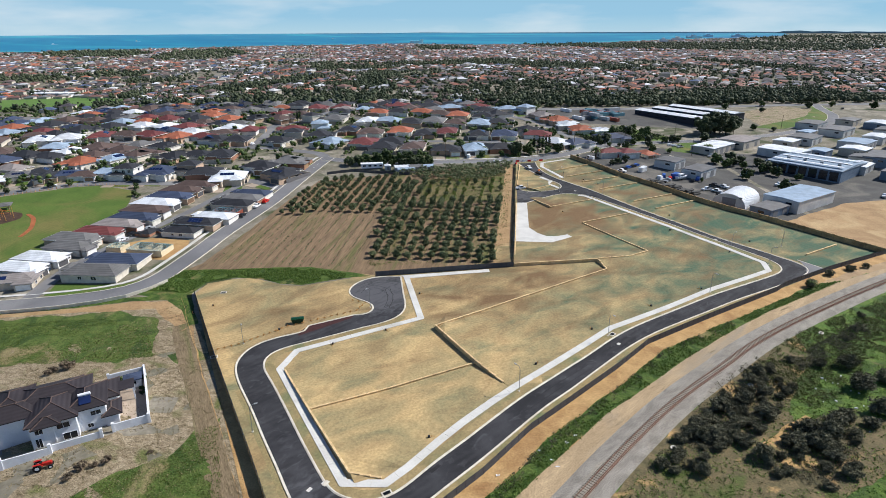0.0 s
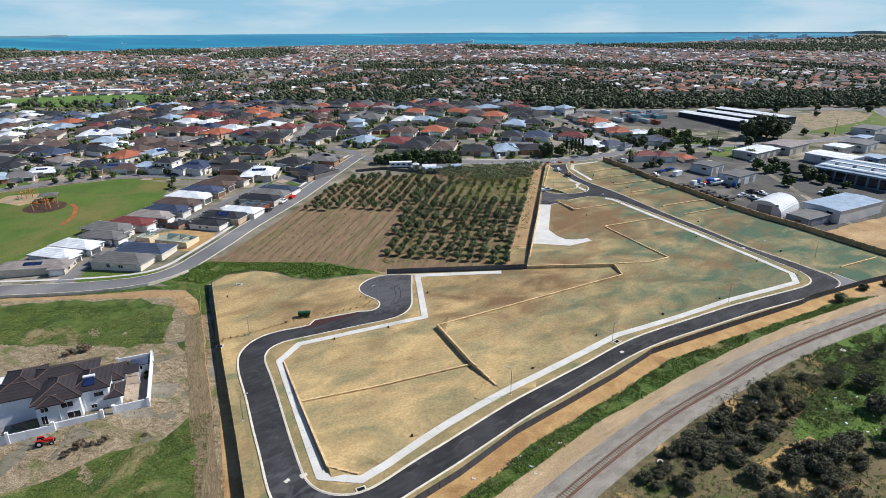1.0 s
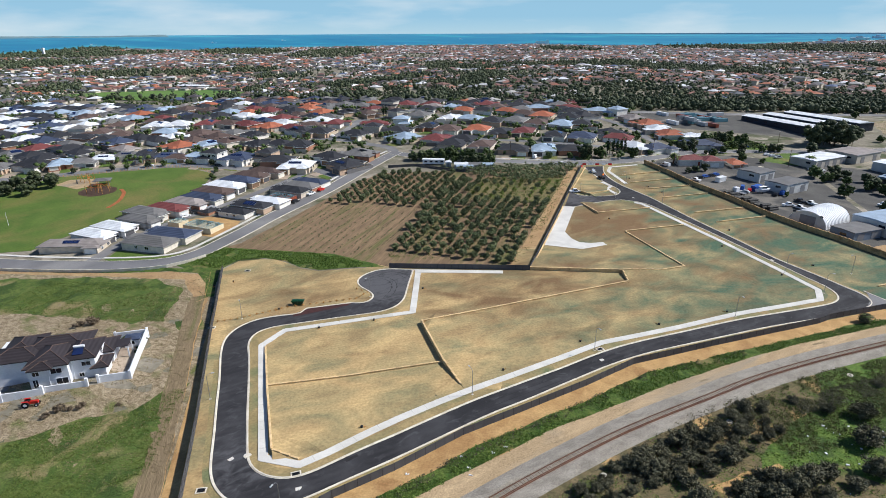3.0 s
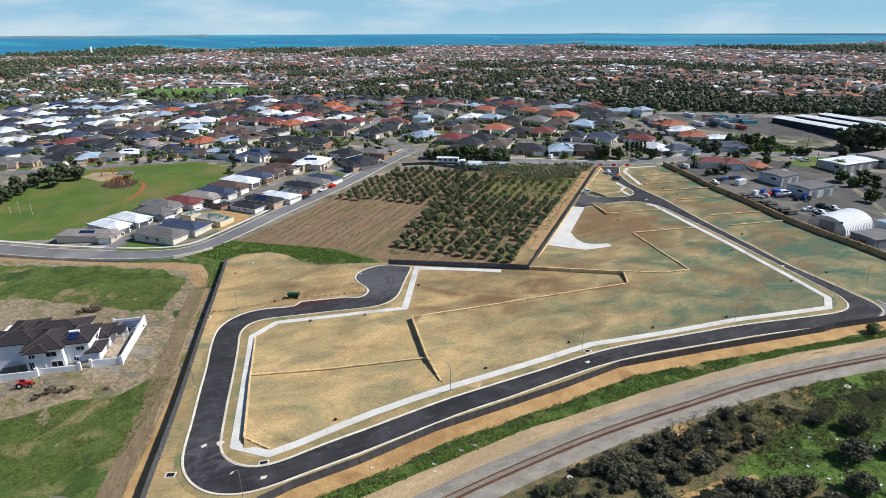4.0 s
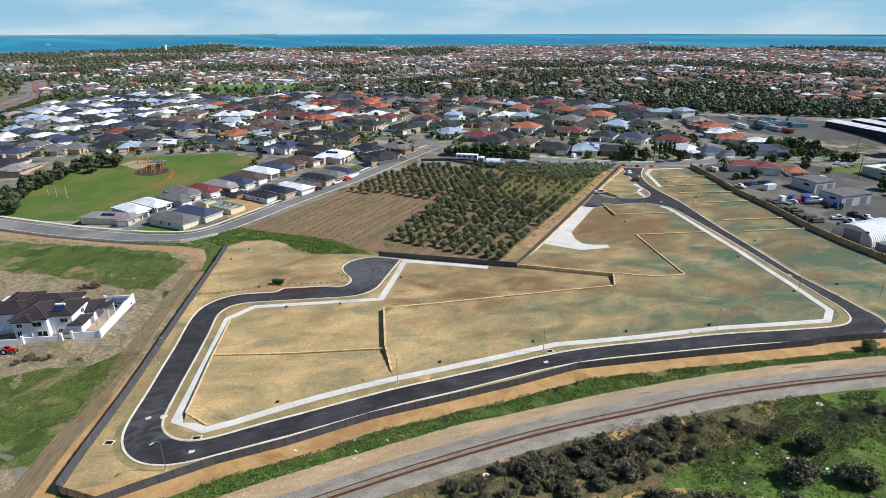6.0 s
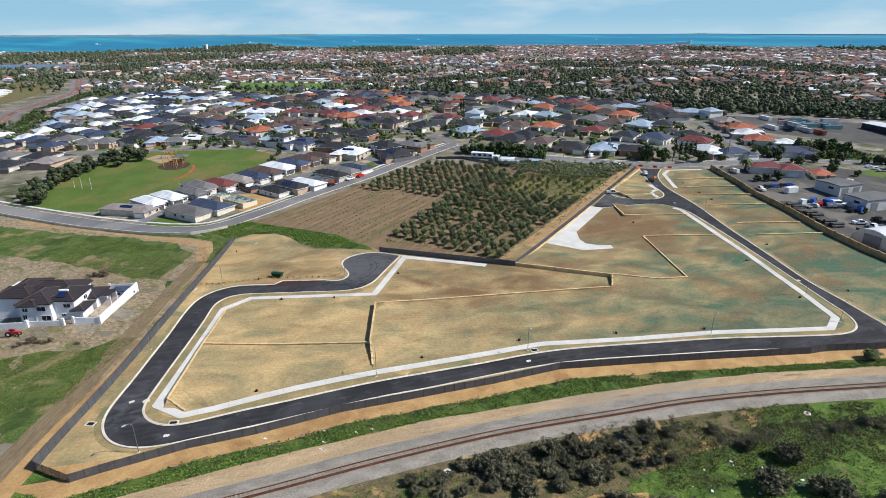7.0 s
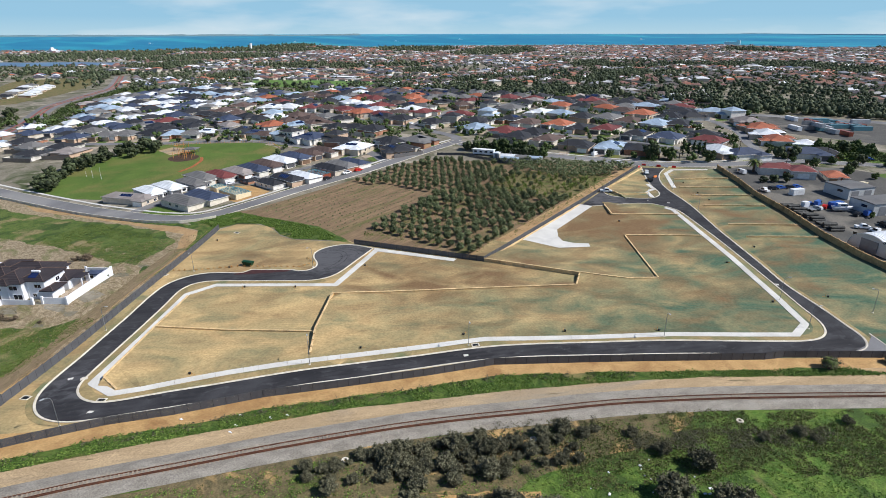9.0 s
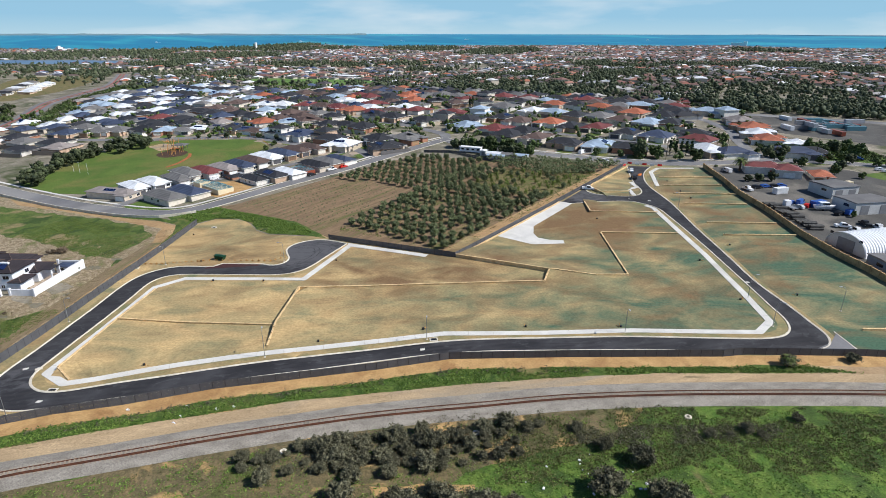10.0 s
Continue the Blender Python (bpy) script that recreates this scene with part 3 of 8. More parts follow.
COAST = [(-4900, 300), (-2900, 820), (-2233, 1073), (-1920, 1230), (-1780, 1360), (-1770, 1560), (-1850, 1720), (-2010, 2060), (-2170, 2330), (-2200, 2440), (-2070, 2370), (-1850, 2190), (-1500, 2020), (-1420, 2110), (-1300, 2250),
         (-1150, 2440), (-1020, 2600), (-800, 2780), (-500, 2860), (-300, 2960), (-60, 2850), (150, 2800), (400, 2860), (620, 2960), (860, 3150), (1150, 3330), (1500, 3450), (1800, 3500), (2100, 3720), (2300, 4200), (2400, 4930)]
SEA = COAST + [(-4900, 4930)]
sheet("water", SEA, 0.8, M["sea"], "blue-green sea reaching to the horizon", "sea", cell=200, lift=lambda x, y: min(2.0, near_line(x, y, COAST) / 90))
shore = COAST[1:-4]
strip("shallow_water", along(shore, 120), offset(along(shore, 120), 110), 2.2, M["shallows"], "pale turquoise shallow water along the shore", "sea")

# ---- lines of the development ----
KERB_IN = [(-27, 172), (-25, 157.6), (-23.8, 150.5), (-25, 145), (-29, 141.3), (-36, 138), (-50, 131), (-56, 128), (-59, 124.5), (-58, 119), (-54.4, 113.4), (-47.9, 102.3), (-40.6, 89.4),
           (-35, 80), (-32.5, 76), (-28.5, 73.8), (-24, 73.6), (-20.5, 75.3), (-13.3, 83.6), (-9, 87.9), (-5, 92.2), (0.7, 98.4), (6.5, 104.4), (12.6, 109.9), (19, 115.8), (24.5, 120.7), (29.6, 125.8), (36, 131.6), (43.3, 137.0), (56.9, 145.7),
           (71.4, 155), (86.3, 163.3), (98, 170), (102.5, 173.5), (104.6, 178.5), (103.2, 184.5), (99.7, 190.1), (94.2, 200.2), (80.7, 223.5), (72.4, 237), (60.8, 254.7), (56.5, 260.4),
           (52, 262.3), (46.7, 263.4)]
KERB_NORTH = [(46.7, 263.4), (42, 261.8), (37.7, 258.9), (28.5, 251.5), (25.8, 249.4)]
KERB_BULB = [(-27, 172), (-34, 172), (-38, 171), (-41, 168.2), (-43.2, 164), (-42.8, 159.8), (-41, 157.3), (-38.3, 155.6), (-35, 153.8), (-33.2, 151.5), (-32.6, 148.6), (-33.5, 146.4),
             (-36.4, 145), (-38.8, 145.8)]
KERB_BAY = [(-38.8, 145.8), (-51, 140.1), (-51.6, 137.2), (-53.4, 136)]
KERB_OUT = [(-53.4, 136), (-60.9, 132.7), (-64.2, 129.3), (-65.6, 125), (-65.4, 120.3), (-62.1, 113), (-55.2, 101.8), (-49.6, 92), (-44.5, 83.5), (-40.7, 76.8), (-38, 72.5), (-35.2, 69.4),
            (-31, 67), (-26, 66.1), (-21.5, 67.2), (-18, 69.8), (-13.8, 74.3), (-5.8, 82.4), (-1.2, 87.4), (4.6, 93.8), (10.4, 100.0), (17.2, 106.2), (23.5, 112.5), (28.4, 117.3), (33.0, 121.8), (38.6, 126.8), (46.7, 132.8), (63.3, 143.1),
            (77.5, 151.9), (92.2, 160), (100, 164.6), (106, 168.5), (110.6, 172.4), (112.6, 176), (112, 180.5), (109, 184.6), (104.1, 192.4), (95, 205), (88.3, 217.5), (81.5, 229.7),
            (73, 244.6), (60, 269), (47.1, 288.3), (41.6, 302), (39.9, 312.6), (40.3, 322)]
KERB_NOSE = [(29.6, 319), (33, 309), (36.1, 300.4), (40.5, 289.4), (44.5, 282.8), (46.9, 278.5), (46.2, 272.5), (42.2, 268.6), (35, 266.5), (27.4, 266.2), (23.6, 272.2)]
FENCE_WEST = [(-93.4, 162.6), (-72.2, 124.2), (-50.6, 86.4), (-38.9, 65.3), (-33.4, 56.0)]
FENCE_SOUTH = [(-33.4, 56.0), (-24.4, 56.4), (-13.2, 71.0), (-4.6, 79.5), (5.9, 91.9), (16.7, 101.8), (29.9, 114.1), (41, 125.5), (62.6, 139.2), (91.8, 157.2), (95.5, 160.4), (118.7, 174.2), (150, 191)]
FENCE_NORTH = [(28.4, 317.4), (11.9, 178.6), (-35.6, 172.6)]
WALL_EAST = [(63, 333), (74.2, 312), (82, 294.5), (94.6, 274.7), (105.3, 254), (115.4, 239.2), (123.3, 230), (146, 196.6), (150, 191)]

asphalt_line = flow(KERB_IN) + flow(KERB_NORTH)[1:] + [(21.5, 248.8), (23.6, 272.2)] + flow(KERB_NOSE)[::-1][1:] + flow(KERB_OUT)[::-1] + KERB_BAY[::-1][1:] + flow(KERB_BULB)[::-1][1:-1]
site_line = FENCE_WEST + FENCE_SOUTH[1:] + WALL_EAST[::-1][1:] + [(41, 327), (29, 325)] + FENCE_NORTH + [(-44, 171.5), (-52, 168.8), (-59.2, 166.5), (-66, 167.5), (-73.6, 171.5), (-79, 173.4), (-84.1, 172.9),
                                                                                                            (-91.9, 170)]
# stepped lots: line, heights of the step at its two ends; the higher ground lies to the left of the line
STEPS = [((-14.6, 136.9), (-4.3, 118.3), 1.2, 1.2), ((-4.3, 118.3), (1.9, 109.7), 1.2, 0.25), ((-52.0, 117.6), (-41.2, 99.2), 0.35, 0.9), ((-41.2, 99.2), (-29.8, 80.4), 0.9, 0.9), ((-29.8, 80.4), (-23.6, 79.4), 0.9, 0.12),
         ((12.0, 179.0), (42.0, 182.2), 1.1, 1.2, 0.3, 12.0), ((42.0, 182.2), (43.4, 175.0), 1.2, 0.5, 12.0, 0.3), ((29.6, 253.0), (35.4, 242.2), 0.5, 0.9), ((24.1, 274.4), (31.8, 268.1), 1.1, 1.0), ((31.8, 268.1), (41.8, 276.7), 1.0, 0.4)]


def step_lift(x, y):
    """Height of the filled lots above the natural ground."""
    top = 0.0
    for (ax, ay), (bx, by), h0, h1, *reach in STEPS:
        dx, dy = bx - ax, by - ay
        n = math.hypot(dx, dy)
        t = ((x - ax) * dx + (y - ay) * dy) / n
        side = (dx * (y - ay) - dy * (x - ax)) / n
        out = max(0.0, -t, t - n)
        wide = (reach[0] if t < 0 else reach[1]) if reach else 0.3
        if side > -0.02 and out < wide:
            h = h0 + (h1 - h0) * max(0.0, min(1.0, t / n))
            fall = 1 - out / wide if wide > 1 else 1.0
            top = max(top, (h - 0.12) * max(0.0, 1 - side / 18) * fall)
    return top


sheet("site_ground", site_line, 0.03, M["sand"], "graded yellow sand lots tinted with faded green mulch", "sandy ground", cell=6, lift=step_lift, cuts=[(a, b) for a, b, *h in STEPS])
sheet("road", asphalt_line, 0.09, M["asphalt"], "new dark asphalt loop road with a turning bulb", "road", cell=8)
sheet("parking_bay", KERB_BAY[:1] + KERB_BAY[1:] + [(-52.6, 134.6), (-39.4, 143.9)], 0.1, M["brick_bay"], "dark red brick-paved parking bay beside the road", "paving", cell=6)

for k, pts in enumerate(([(-29, 158), (-31, 162), (-34.5, 164.5), (-38.4, 163.4), (-39.6, 160.4)], [(-27, 166), (-31, 168.4), (-36, 168), (-40, 164.6)],
                         [(-29.6, 150), (-29, 156), (-30.6, 163)], [(48, 137.8), (58, 144.2), (70, 151.6)], [(6, 99.6), (14, 107), (24, 115.8)], [(52, 270), (47, 266), (40, 264.6)], [(56, 266), (50, 276), (46, 286)], [(98, 168), (105, 172.4), (107.6, 178), (105, 184)])):
    line = smooth(pts, 1.2)
    for o in (-0.8, 0.8):
        strip("tyre_mark", offset(line, o + 0.07), offset(line, o - 0.07), 0.1, M["skid"], "dark rubber tyre mark on the new asphalt", "tyre mark")

for k, (a, b) in enumerate((((-14.5, 80.4), (-12.8, 82.4)), ((-7.3, 88.9), (-6.2, 90.3)), ((-5.4, 91.5), (-4.2, 93.0)))):
    line = [a, b]
    sheet("tar_patch", ragged(offset(line, 0.45) + offset(line, -0.45)[::-1], 0.5, 0.12, 90 + k), 0.1, M["skid"], "fresh black tar patch on the asphalt", "road patch", cell=3)

def kerb(name, line, side):
    """A concrete kerb along the edge of the asphalt; side: +1 when the verge lies to the left of the line."""
    g = Geo()
    ribbon(g, line, 0.30 if side > 0 else 0.0, 0.0 if side > 0 else 0.30, 0.02, 0.19)
    # flat channel between kerb and asphalt
    ribbon(g, line, 0.0 if side > 0 else 0.18, 0.18 if side > 0 else 0.0, 0.02, 0.115)
    return tagged(part(name, g, M["kerb"]), "pale concrete kerb along the new road", "kerb", "kerbs of the loop road", "structure")


kerb("kerb", flow(KERB_IN), 1)
kerb("kerb", flow(KERB_NORTH), 1)
kerb("kerb", flow(KERB_BULB), -1)
kerb("kerb", along(KERB_BAY, 3), -1)
kerb("kerb", flow(KERB_OUT), -1)
kerb("kerb", flow(KERB_NOSE), 1)


# ---- verges and footpaths ----
def verge(line, side, width=2.6):
    strip("verge", offset(line, side * 0.25), offset(line, side * width), 0.055, M["verge"], "dry tan verge soil beside the kerb", "verge")


verge(flow(KERB_IN)[20:], 1)
verge(flow(KERB_OUT)[24:], -1, 1.6)

FOOTPATH = [(3.0, 175.4), (-24.9, 171.2), (-18.9, 143), (-51.2, 126.8), (-53.4, 118.3), (-30.6, 78.4), (-22.8, 77.9), (-18.8, 82.1), (-13.2, 89.2), (-8.2, 95.0), (-1.6, 101.9), (4.8, 108.1), (11.2, 113.7), (18, 119.9),
            (25, 126.3), (31, 132.0), (34, 134.8), (41.5, 139.2), (54.3, 147.0), (71.9, 158.8), (87.2, 167.4), (97.9, 173.7), (99.8, 181), (93, 194.8), (80, 218.7), (62.7, 247.1), (55.3, 259.0), (52.0, 260.6)]
NOSE_PATH = [(38.5, 291), (43, 284.5), (40.5, 279.5), (44.6, 272.5)]
EAST_PATH = [(59, 329.5), (44.0, 321.0), (42.6, 312.5), (50.3, 290.5)]


def footpath(line, half, label):
    """A footpath of separate slabs with joints."""
    thing = empty("footpath", Matrix.Identity(4), label, "footpath", "footpaths of the new lots", "structure")
    pts = along(line, 3.0)
    for a, b in zip(pts, pts[1:]):
        d = Vector((b[0] - a[0], b[1] - a[1])).normalized() * 0.02
        g = ribbon(Geo(), [(a[0] + d.x, a[1] + d.y), (b[0] - d.x, b[1] - d.y)], half, half, 0.02, 0.13)
        part("slab", g, M["concrete"], thing)
    for p in line[1:-1]:
        g = Geo()
        z = z_at(*p)
        g.prism([(p[0] + math.cos(k * 0.785) * half * 1.04, p[1] + math.sin(k * 0.785) * half * 1.04) for k in range(8)], z + 0.02, z + 0.125)
        part("slab", g, M["concrete"], thing)
    return thing


footpath(FOOTPATH, 0.95, "pale new concrete footpath round the lots")
footpath(NOSE_PATH, 0.9, "short pale concrete path across the corner lot")
footpath(EAST_PATH, 0.9, "pale concrete path beside the entrance road")

PAD = [(20.9, 249.2), (25.9, 249.2), (22.5, 217.2), (25.2, 210.6), (28.2, 207.2), (32.4, 207.2), (36.7, 209.0), (38.0, 206.5), (33.2, 203.2), (29, 200.6), (14.5, 202.2)]
sheet("concrete_pad", PAD, 0.12, M["concrete"], "broad pale concrete driveway pad with a hooked end", "paving", cell=7)
sheet("concrete_apron", [(-27, 172.6), (3.2, 176.6), (3.4, 174.2), (-25, 170.6)], 0.118, M["concrete"], "pale concrete strip below the dark fence", "paving", cell=7)
sheet("crossover", [(108.6, 170.2), (118.4, 174.8), (113.6, 182.8), (112.4, 177)], 0.12, M["old_road"], "grey sealed crossover at the bend of the road", "paving", cell=7)
tagged(part("kerb", ribbon(Geo(), [(118.4, 174.8), (115.8, 179.2), (113.2, 183.4)], 0.12, 0.12, 0.02, 0.17), M["kerb"]), "pale concrete edge of the crossover", "kerb", "kerbs of the loop road", "structure")


# ---- retaining walls, with the higher lot banked up behind ----
def retaining(line, heights, label="limestone block retaining wall between sand lots"):
    """A wall of blocks with a pale cap; heights: one for each corner of the line."""
    thing = empty("retaining_wall", Matrix.Identity(4), label, "retaining wall", "retaining walls of the lots", "structure")
    for (a, b), (h0, h1) in zip(zip(line, line[1:]), zip(heights, heights[1:])):
        pts = along([a, b], 2.4)
        n = len(pts) - 1
        for k in range(n):
            p, q = Vector(pts[k]), Vector(pts[k + 1])
            d = (q - p).normalized() * 0.012
            h = h0 + (h1 - h0) * (k + 0.5) / n
            part("block", ribbon(Geo(), [tuple(p + d), tuple(q - d)], 0.2, 0.2, -0.2, h - 0.16), M["limestone"], thing)
            part("cap_block", ribbon(Geo(), [tuple(p + d), tuple(q - d)], 0.23, 0.23, h - 0.15, h + 0.03), M["limestone"], thing)
    return thing


retaining([(-14.6, 136.9), (-4.3, 118.3), (1.9, 109.7)], (1.2, 1.2, 0.25))
retaining([(-14.6, 136.9), (0.3, 147.2), (43.4, 175.0)], (1.0, 0.42, 0.5))
retaining([(-4.3, 118.3), (-25.4, 108.2), (-41.6, 100.5)], (0.42, 0.42, 1.1))
retaining([(-52.0, 117.6), (-41.2, 99.2), (-29.8, 80.4), (-23.6, 79.4)], (0.35, 0.9, 0.9, 0.16))
retaining([(12.0, 179.0), (42.0, 182.2)], (1.1, 1.2))
retaining([(42.0, 182.2), (43.4, 175.0)], (1.2, 0.5))
retaining([(42.2, 182.3), (54.7, 186.3), (62.8, 191.4)], (1.3, 0.5, 0.4))
retaining([(62.8, 191.4), (45.6, 222.1)], (0.35, 0.35))
retaining([(45.6, 222.1), (68.9, 234.4)], (0.55, 0.4))
retaining([(29.6, 253.0), (35.4, 242.2)], (0.5, 0.9))
retaining([(35.4, 242.2), (58.0, 254.2)], (0.6, 0.4))
retaining([(24.1, 274.4), (31.8, 268.1), (41.8, 276.7)], (1.1, 1.0, 0.4))
retaining([(24.6, 276.5), (30.6, 317.0)], (0.5, 0.5))
retaining([(12.6, 181.0), (20.8, 248.0)], (0.5, 0.5))
for a, b in (((48.0, 304.0), (69.4, 316.6)), ((52.6, 292.0), (74.6, 304.0)), ((58.8, 282.6), (81.4, 293.4)), ((65, 270), (86.6, 281.2)), ((75.8, 251), (97.6, 262.6)),
             ((82.5, 240.7), (104.0, 252.6)), ((119.0, 188.0), (137.0, 199.0))):
    retaining([a, b], (0.5, 0.6), "low limestone wall dividing two lots")

# boundary wall of large limestone blocks to the industrial yards
wall_thing = empty("boundary_wall", Matrix.Identity(4), "tall tan limestone block boundary wall", "wall", kind="structure")
wp = along(WALL_EAST, 3.6)
for k, (a, b) in enumerate(zip(wp, wp[1:])):
    d = (Vector(b) - Vector(a)).normalized() * 0.02
    for i in range(3):
        part("block", ribbon(Geo(), [(a[0] + d.x, a[1] + d.y), (b[0] - d.x, b[1] - d.y)], 0.2, 0.2, i * 0.72, i * 0.72 + 0.7), M["tan_block"], wall_thing)
    part("pier", Geo().box(-0.28, -0.28, 0, 0.28, 0.28, 2.3, on_ground(*a)), M["tan_block"], wall_thing)


# ---- steel fences ----
PANEL = 2.37


def steel_fence(line, height, label):
    thing = empty("steel_fence", Matrix.Identity(4), label, "fence", "steel boundary fences", "structure")
    g = Geo()
    n = 14
    for i in range(n):
        x0, x1 = PANEL * i / n, PANEL * (i + 1) / n
        xm = (x0 + x1) / 2
        g.add([(x0, 0, 0), (xm, 0, 0), (xm, 0, 1), (x0, 0, 1), (xm, -0.014, 0), (x1, -0.014, 0), (x1, -0.014, 1), (xm, -0.014, 1)], [(0, 1, 2, 3), (4, 5, 6, 7), (1, 4, 7, 2)])
    sheet_mesh = g.mesh("panel", M["fence"])
    post_mesh = Geo().box(-0.03, -0.05, 0, 0.03, 0.03, 1).mesh("post", M["fence_post"])
    for (ax, ay), (bx, by) in zip(line, line[1:]):
        length = math.hypot(bx - ax, by - ay)
        k = max(1, round(length / PANEL))
        ang = math.degrees(math.atan2(by - ay, bx - ax))
        for i in range(k):
            x, y = ax + (bx - ax) * i / k, ay + (by - ay) * i / k
            x2, y2 = ax + (bx - ax) * (i + 1) / k, ay + (by - ay) * (i + 1) / k
            za, zb = z_at(x, y), z_at(x2, y2)
            m = pose(x, y, min(za, zb) - 0.05, 0, 0, ang)
            sc = length / k / PANEL
            for me, mm in ((sheet_mesh, m @ Matrix.Diagonal((sc, 1, height, 1))), (post_mesh, m @ Matrix.Diagonal((1, 1, height + 0.04, 1)))):
                ob = new(me.name, me)
                ob.parent = thing
                ob.matrix_world = mm
    return thing


steel_fence(FENCE_WEST, 2.3, "charcoal corrugated steel fence along the sand lots")
steel_fence(FENCE_SOUTH, 1.9, "charcoal corrugated steel fence beside the railway")
steel_fence(FENCE_NORTH, 1.9, "charcoal corrugated steel fence round the olive grove")


# ---- street furniture of the development ----
def light_pole():
    t = empty("street_lamp", Matrix.Identity(4), "slim grey steel street lamp with a curved arm", "street lamp", "street lamps of the loop road")
    part("pole", Geo().tube([(0, 0, 0), (0, 0, 3), (0, 0, 5.6), (0.12, 0, 6.2), (0.5, 0, 6.6), (1.2, 0, 6.75)], 0.065, 0.038, 8), M["steel"], t)
    part("base_plate", Geo().box(-0.22, -0.22, 0.02, 0.22, 0.22, 0.16), M["kerb"], t)
    part("lamp_head", Geo().box(1.05, -0.13, 6.68, 1.75, 0.13, 6.8).box(1.15, -0.09, 6.63, 1.65, 0.09, 6.68), PAINTS["silver"], t)
    return t


lamp = light_pole()
spots = [(5.2, 106.0, 135), (-52.6, 94.1, 30), (32.0, 130.4, -55), (70.7, 156.8, -60), (100.5, 178.7, -10), (-34.6, 150.6, -120), (-66.9, 131.0, -60), (-20.5, 66.6, -100), (44.0, 266.5, 90), (28.0, 265.0, -90),
         (94.0, 193.0, 30), (115, 197, 200), (64.0, 262.0, 200), (50.0, 288.0, 200)]
for k, (x, y, a) in enumerate(spots):
    if k:
        copy_thing(lamp, on_ground(x, y, a))
lamp.matrix_world = on_ground(*spots[0])


def grate_pit():
    t = empty("drain_pit", Matrix.Identity(4), "stormwater pit with a pale concrete surround", "drain pit", "drain pits")
    g = Geo()
    for x0, y0, x1, y1 in ((-0.95, -0.7, 0.95, -0.5), (-0.95, 0.5, 0.95, 0.7), (-0.95, -0.5, -0.7, 0.5), (0.7, -0.5, 0.95, 0.5)):
        g.box(x0, y0, 0.0, x1, y1, 0.16)
    part("surround", g, M["kerb"], t)
    g = Geo().box(-0.7, -0.5, 0.02, 0.7, 0.5, 0.06)
    for i in range(9):
        g.box(-0.7 + i * 0.16, -0.5, 0.06, -0.64 + i * 0.16, 0.5, 0.12)
    part("grate", g, PAINTS["black"], t)
    return t


pit = grate_pit()
for k, (x, y, a) in enumerate(((-37.2, 68.5, 20), (-22.2, 75.4, 30), (33.4, 131.2, 40), (-72.5, 124.5, 20), (-84, 163, 10))):
    if k:
        copy_thing(pit, on_ground(x, y, a))
pit.matrix_world = on_ground(-37.2, 68.5, 20)


def manhole():
    t = empty("manhole_cover", Matrix.Identity(4), "square pale concrete manhole lid in the asphalt", "manhole", "manhole lids")
    part("lid", Geo().box(-0.46, -0.36, 0.08, -0.03, 0.36, 0.112).box(0.03, -0.36, 0.08, 0.46, 0.36, 0.112), M["concrete"], t)
    part("rim", Geo().box(-0.54, -0.44, 0.06, 0.54, 0.44, 0.1), M["kerb"], t)
    return t


mh = manhole()
for k, (x, y, a) in enumerate(((-20, 72, 30), (-36.6, 77.0, 60), (33.7, 126.0, 40), (93.1, 203.6, 120), (52, 267.5, 10))):
    if k:
        copy_thing(mh, on_ground(x, y, a))
mh.matrix_world = on_ground(-20, 72, 30)

kin = empty("kerb_inlet", on_ground(-33.9, 78.4, 60), "concrete side-entry drain inlet in the kerb", "drain inlet")
part("lid", Geo().box(-0.7, -0.4, 0.1, 0.7, 0.35, 0.24), M["kerb"], kin)
part("grate", Geo().box(-0.45, 0.35, 0.08, 0.45, 0.8, 0.13), M["concrete"], kin)


def service_pillar():
    t = empty("service_pillar", Matrix.Identity(4), "small dark electrical pillar with a pine marker peg", "service pillar", "service pillars of the lots")
    part("box", Geo().box(-0.2, -0.2, 0, 0.2, 0.2, 0.42).box(-0.23, -0.23, 0.42, 0.23, 0.23, 0.48), PAINTS["black"], t)
    part("peg", Geo().box(0.55, -0.04, 0, 0.63, 0.04, 0.75), M["timber"], t)
    part("cross_peg", Geo().box(0.3, 0.3, 0.02, 1.25, 0.38, 0.12), M["timber"], t)
    return t


sp = service_pillar()
places = [(-15.1, 90.6), (10.7, 117.1), (28.6, 134.2), (49.4, 147.6), (69.1, 159.2), (105.3, 201.6), (-59.1, 138.3), (-42.2, 129.6), (-28.5, 136.4), (-20.0, 158.7), (79.0, 213.5), (92.4, 190.5),
          (52.5, 300), (60.5, 287), (66, 279), (85.5, 232), (40, 236), (-88.5, 150), (-84, 154)]
for k, (x, y) in enumerate(places):
    if k:
        copy_thing(sp, on_ground(x, y, 37 * k, 0.03))
sp.matrix_world = on_ground(*places[0], 0, 0.03)

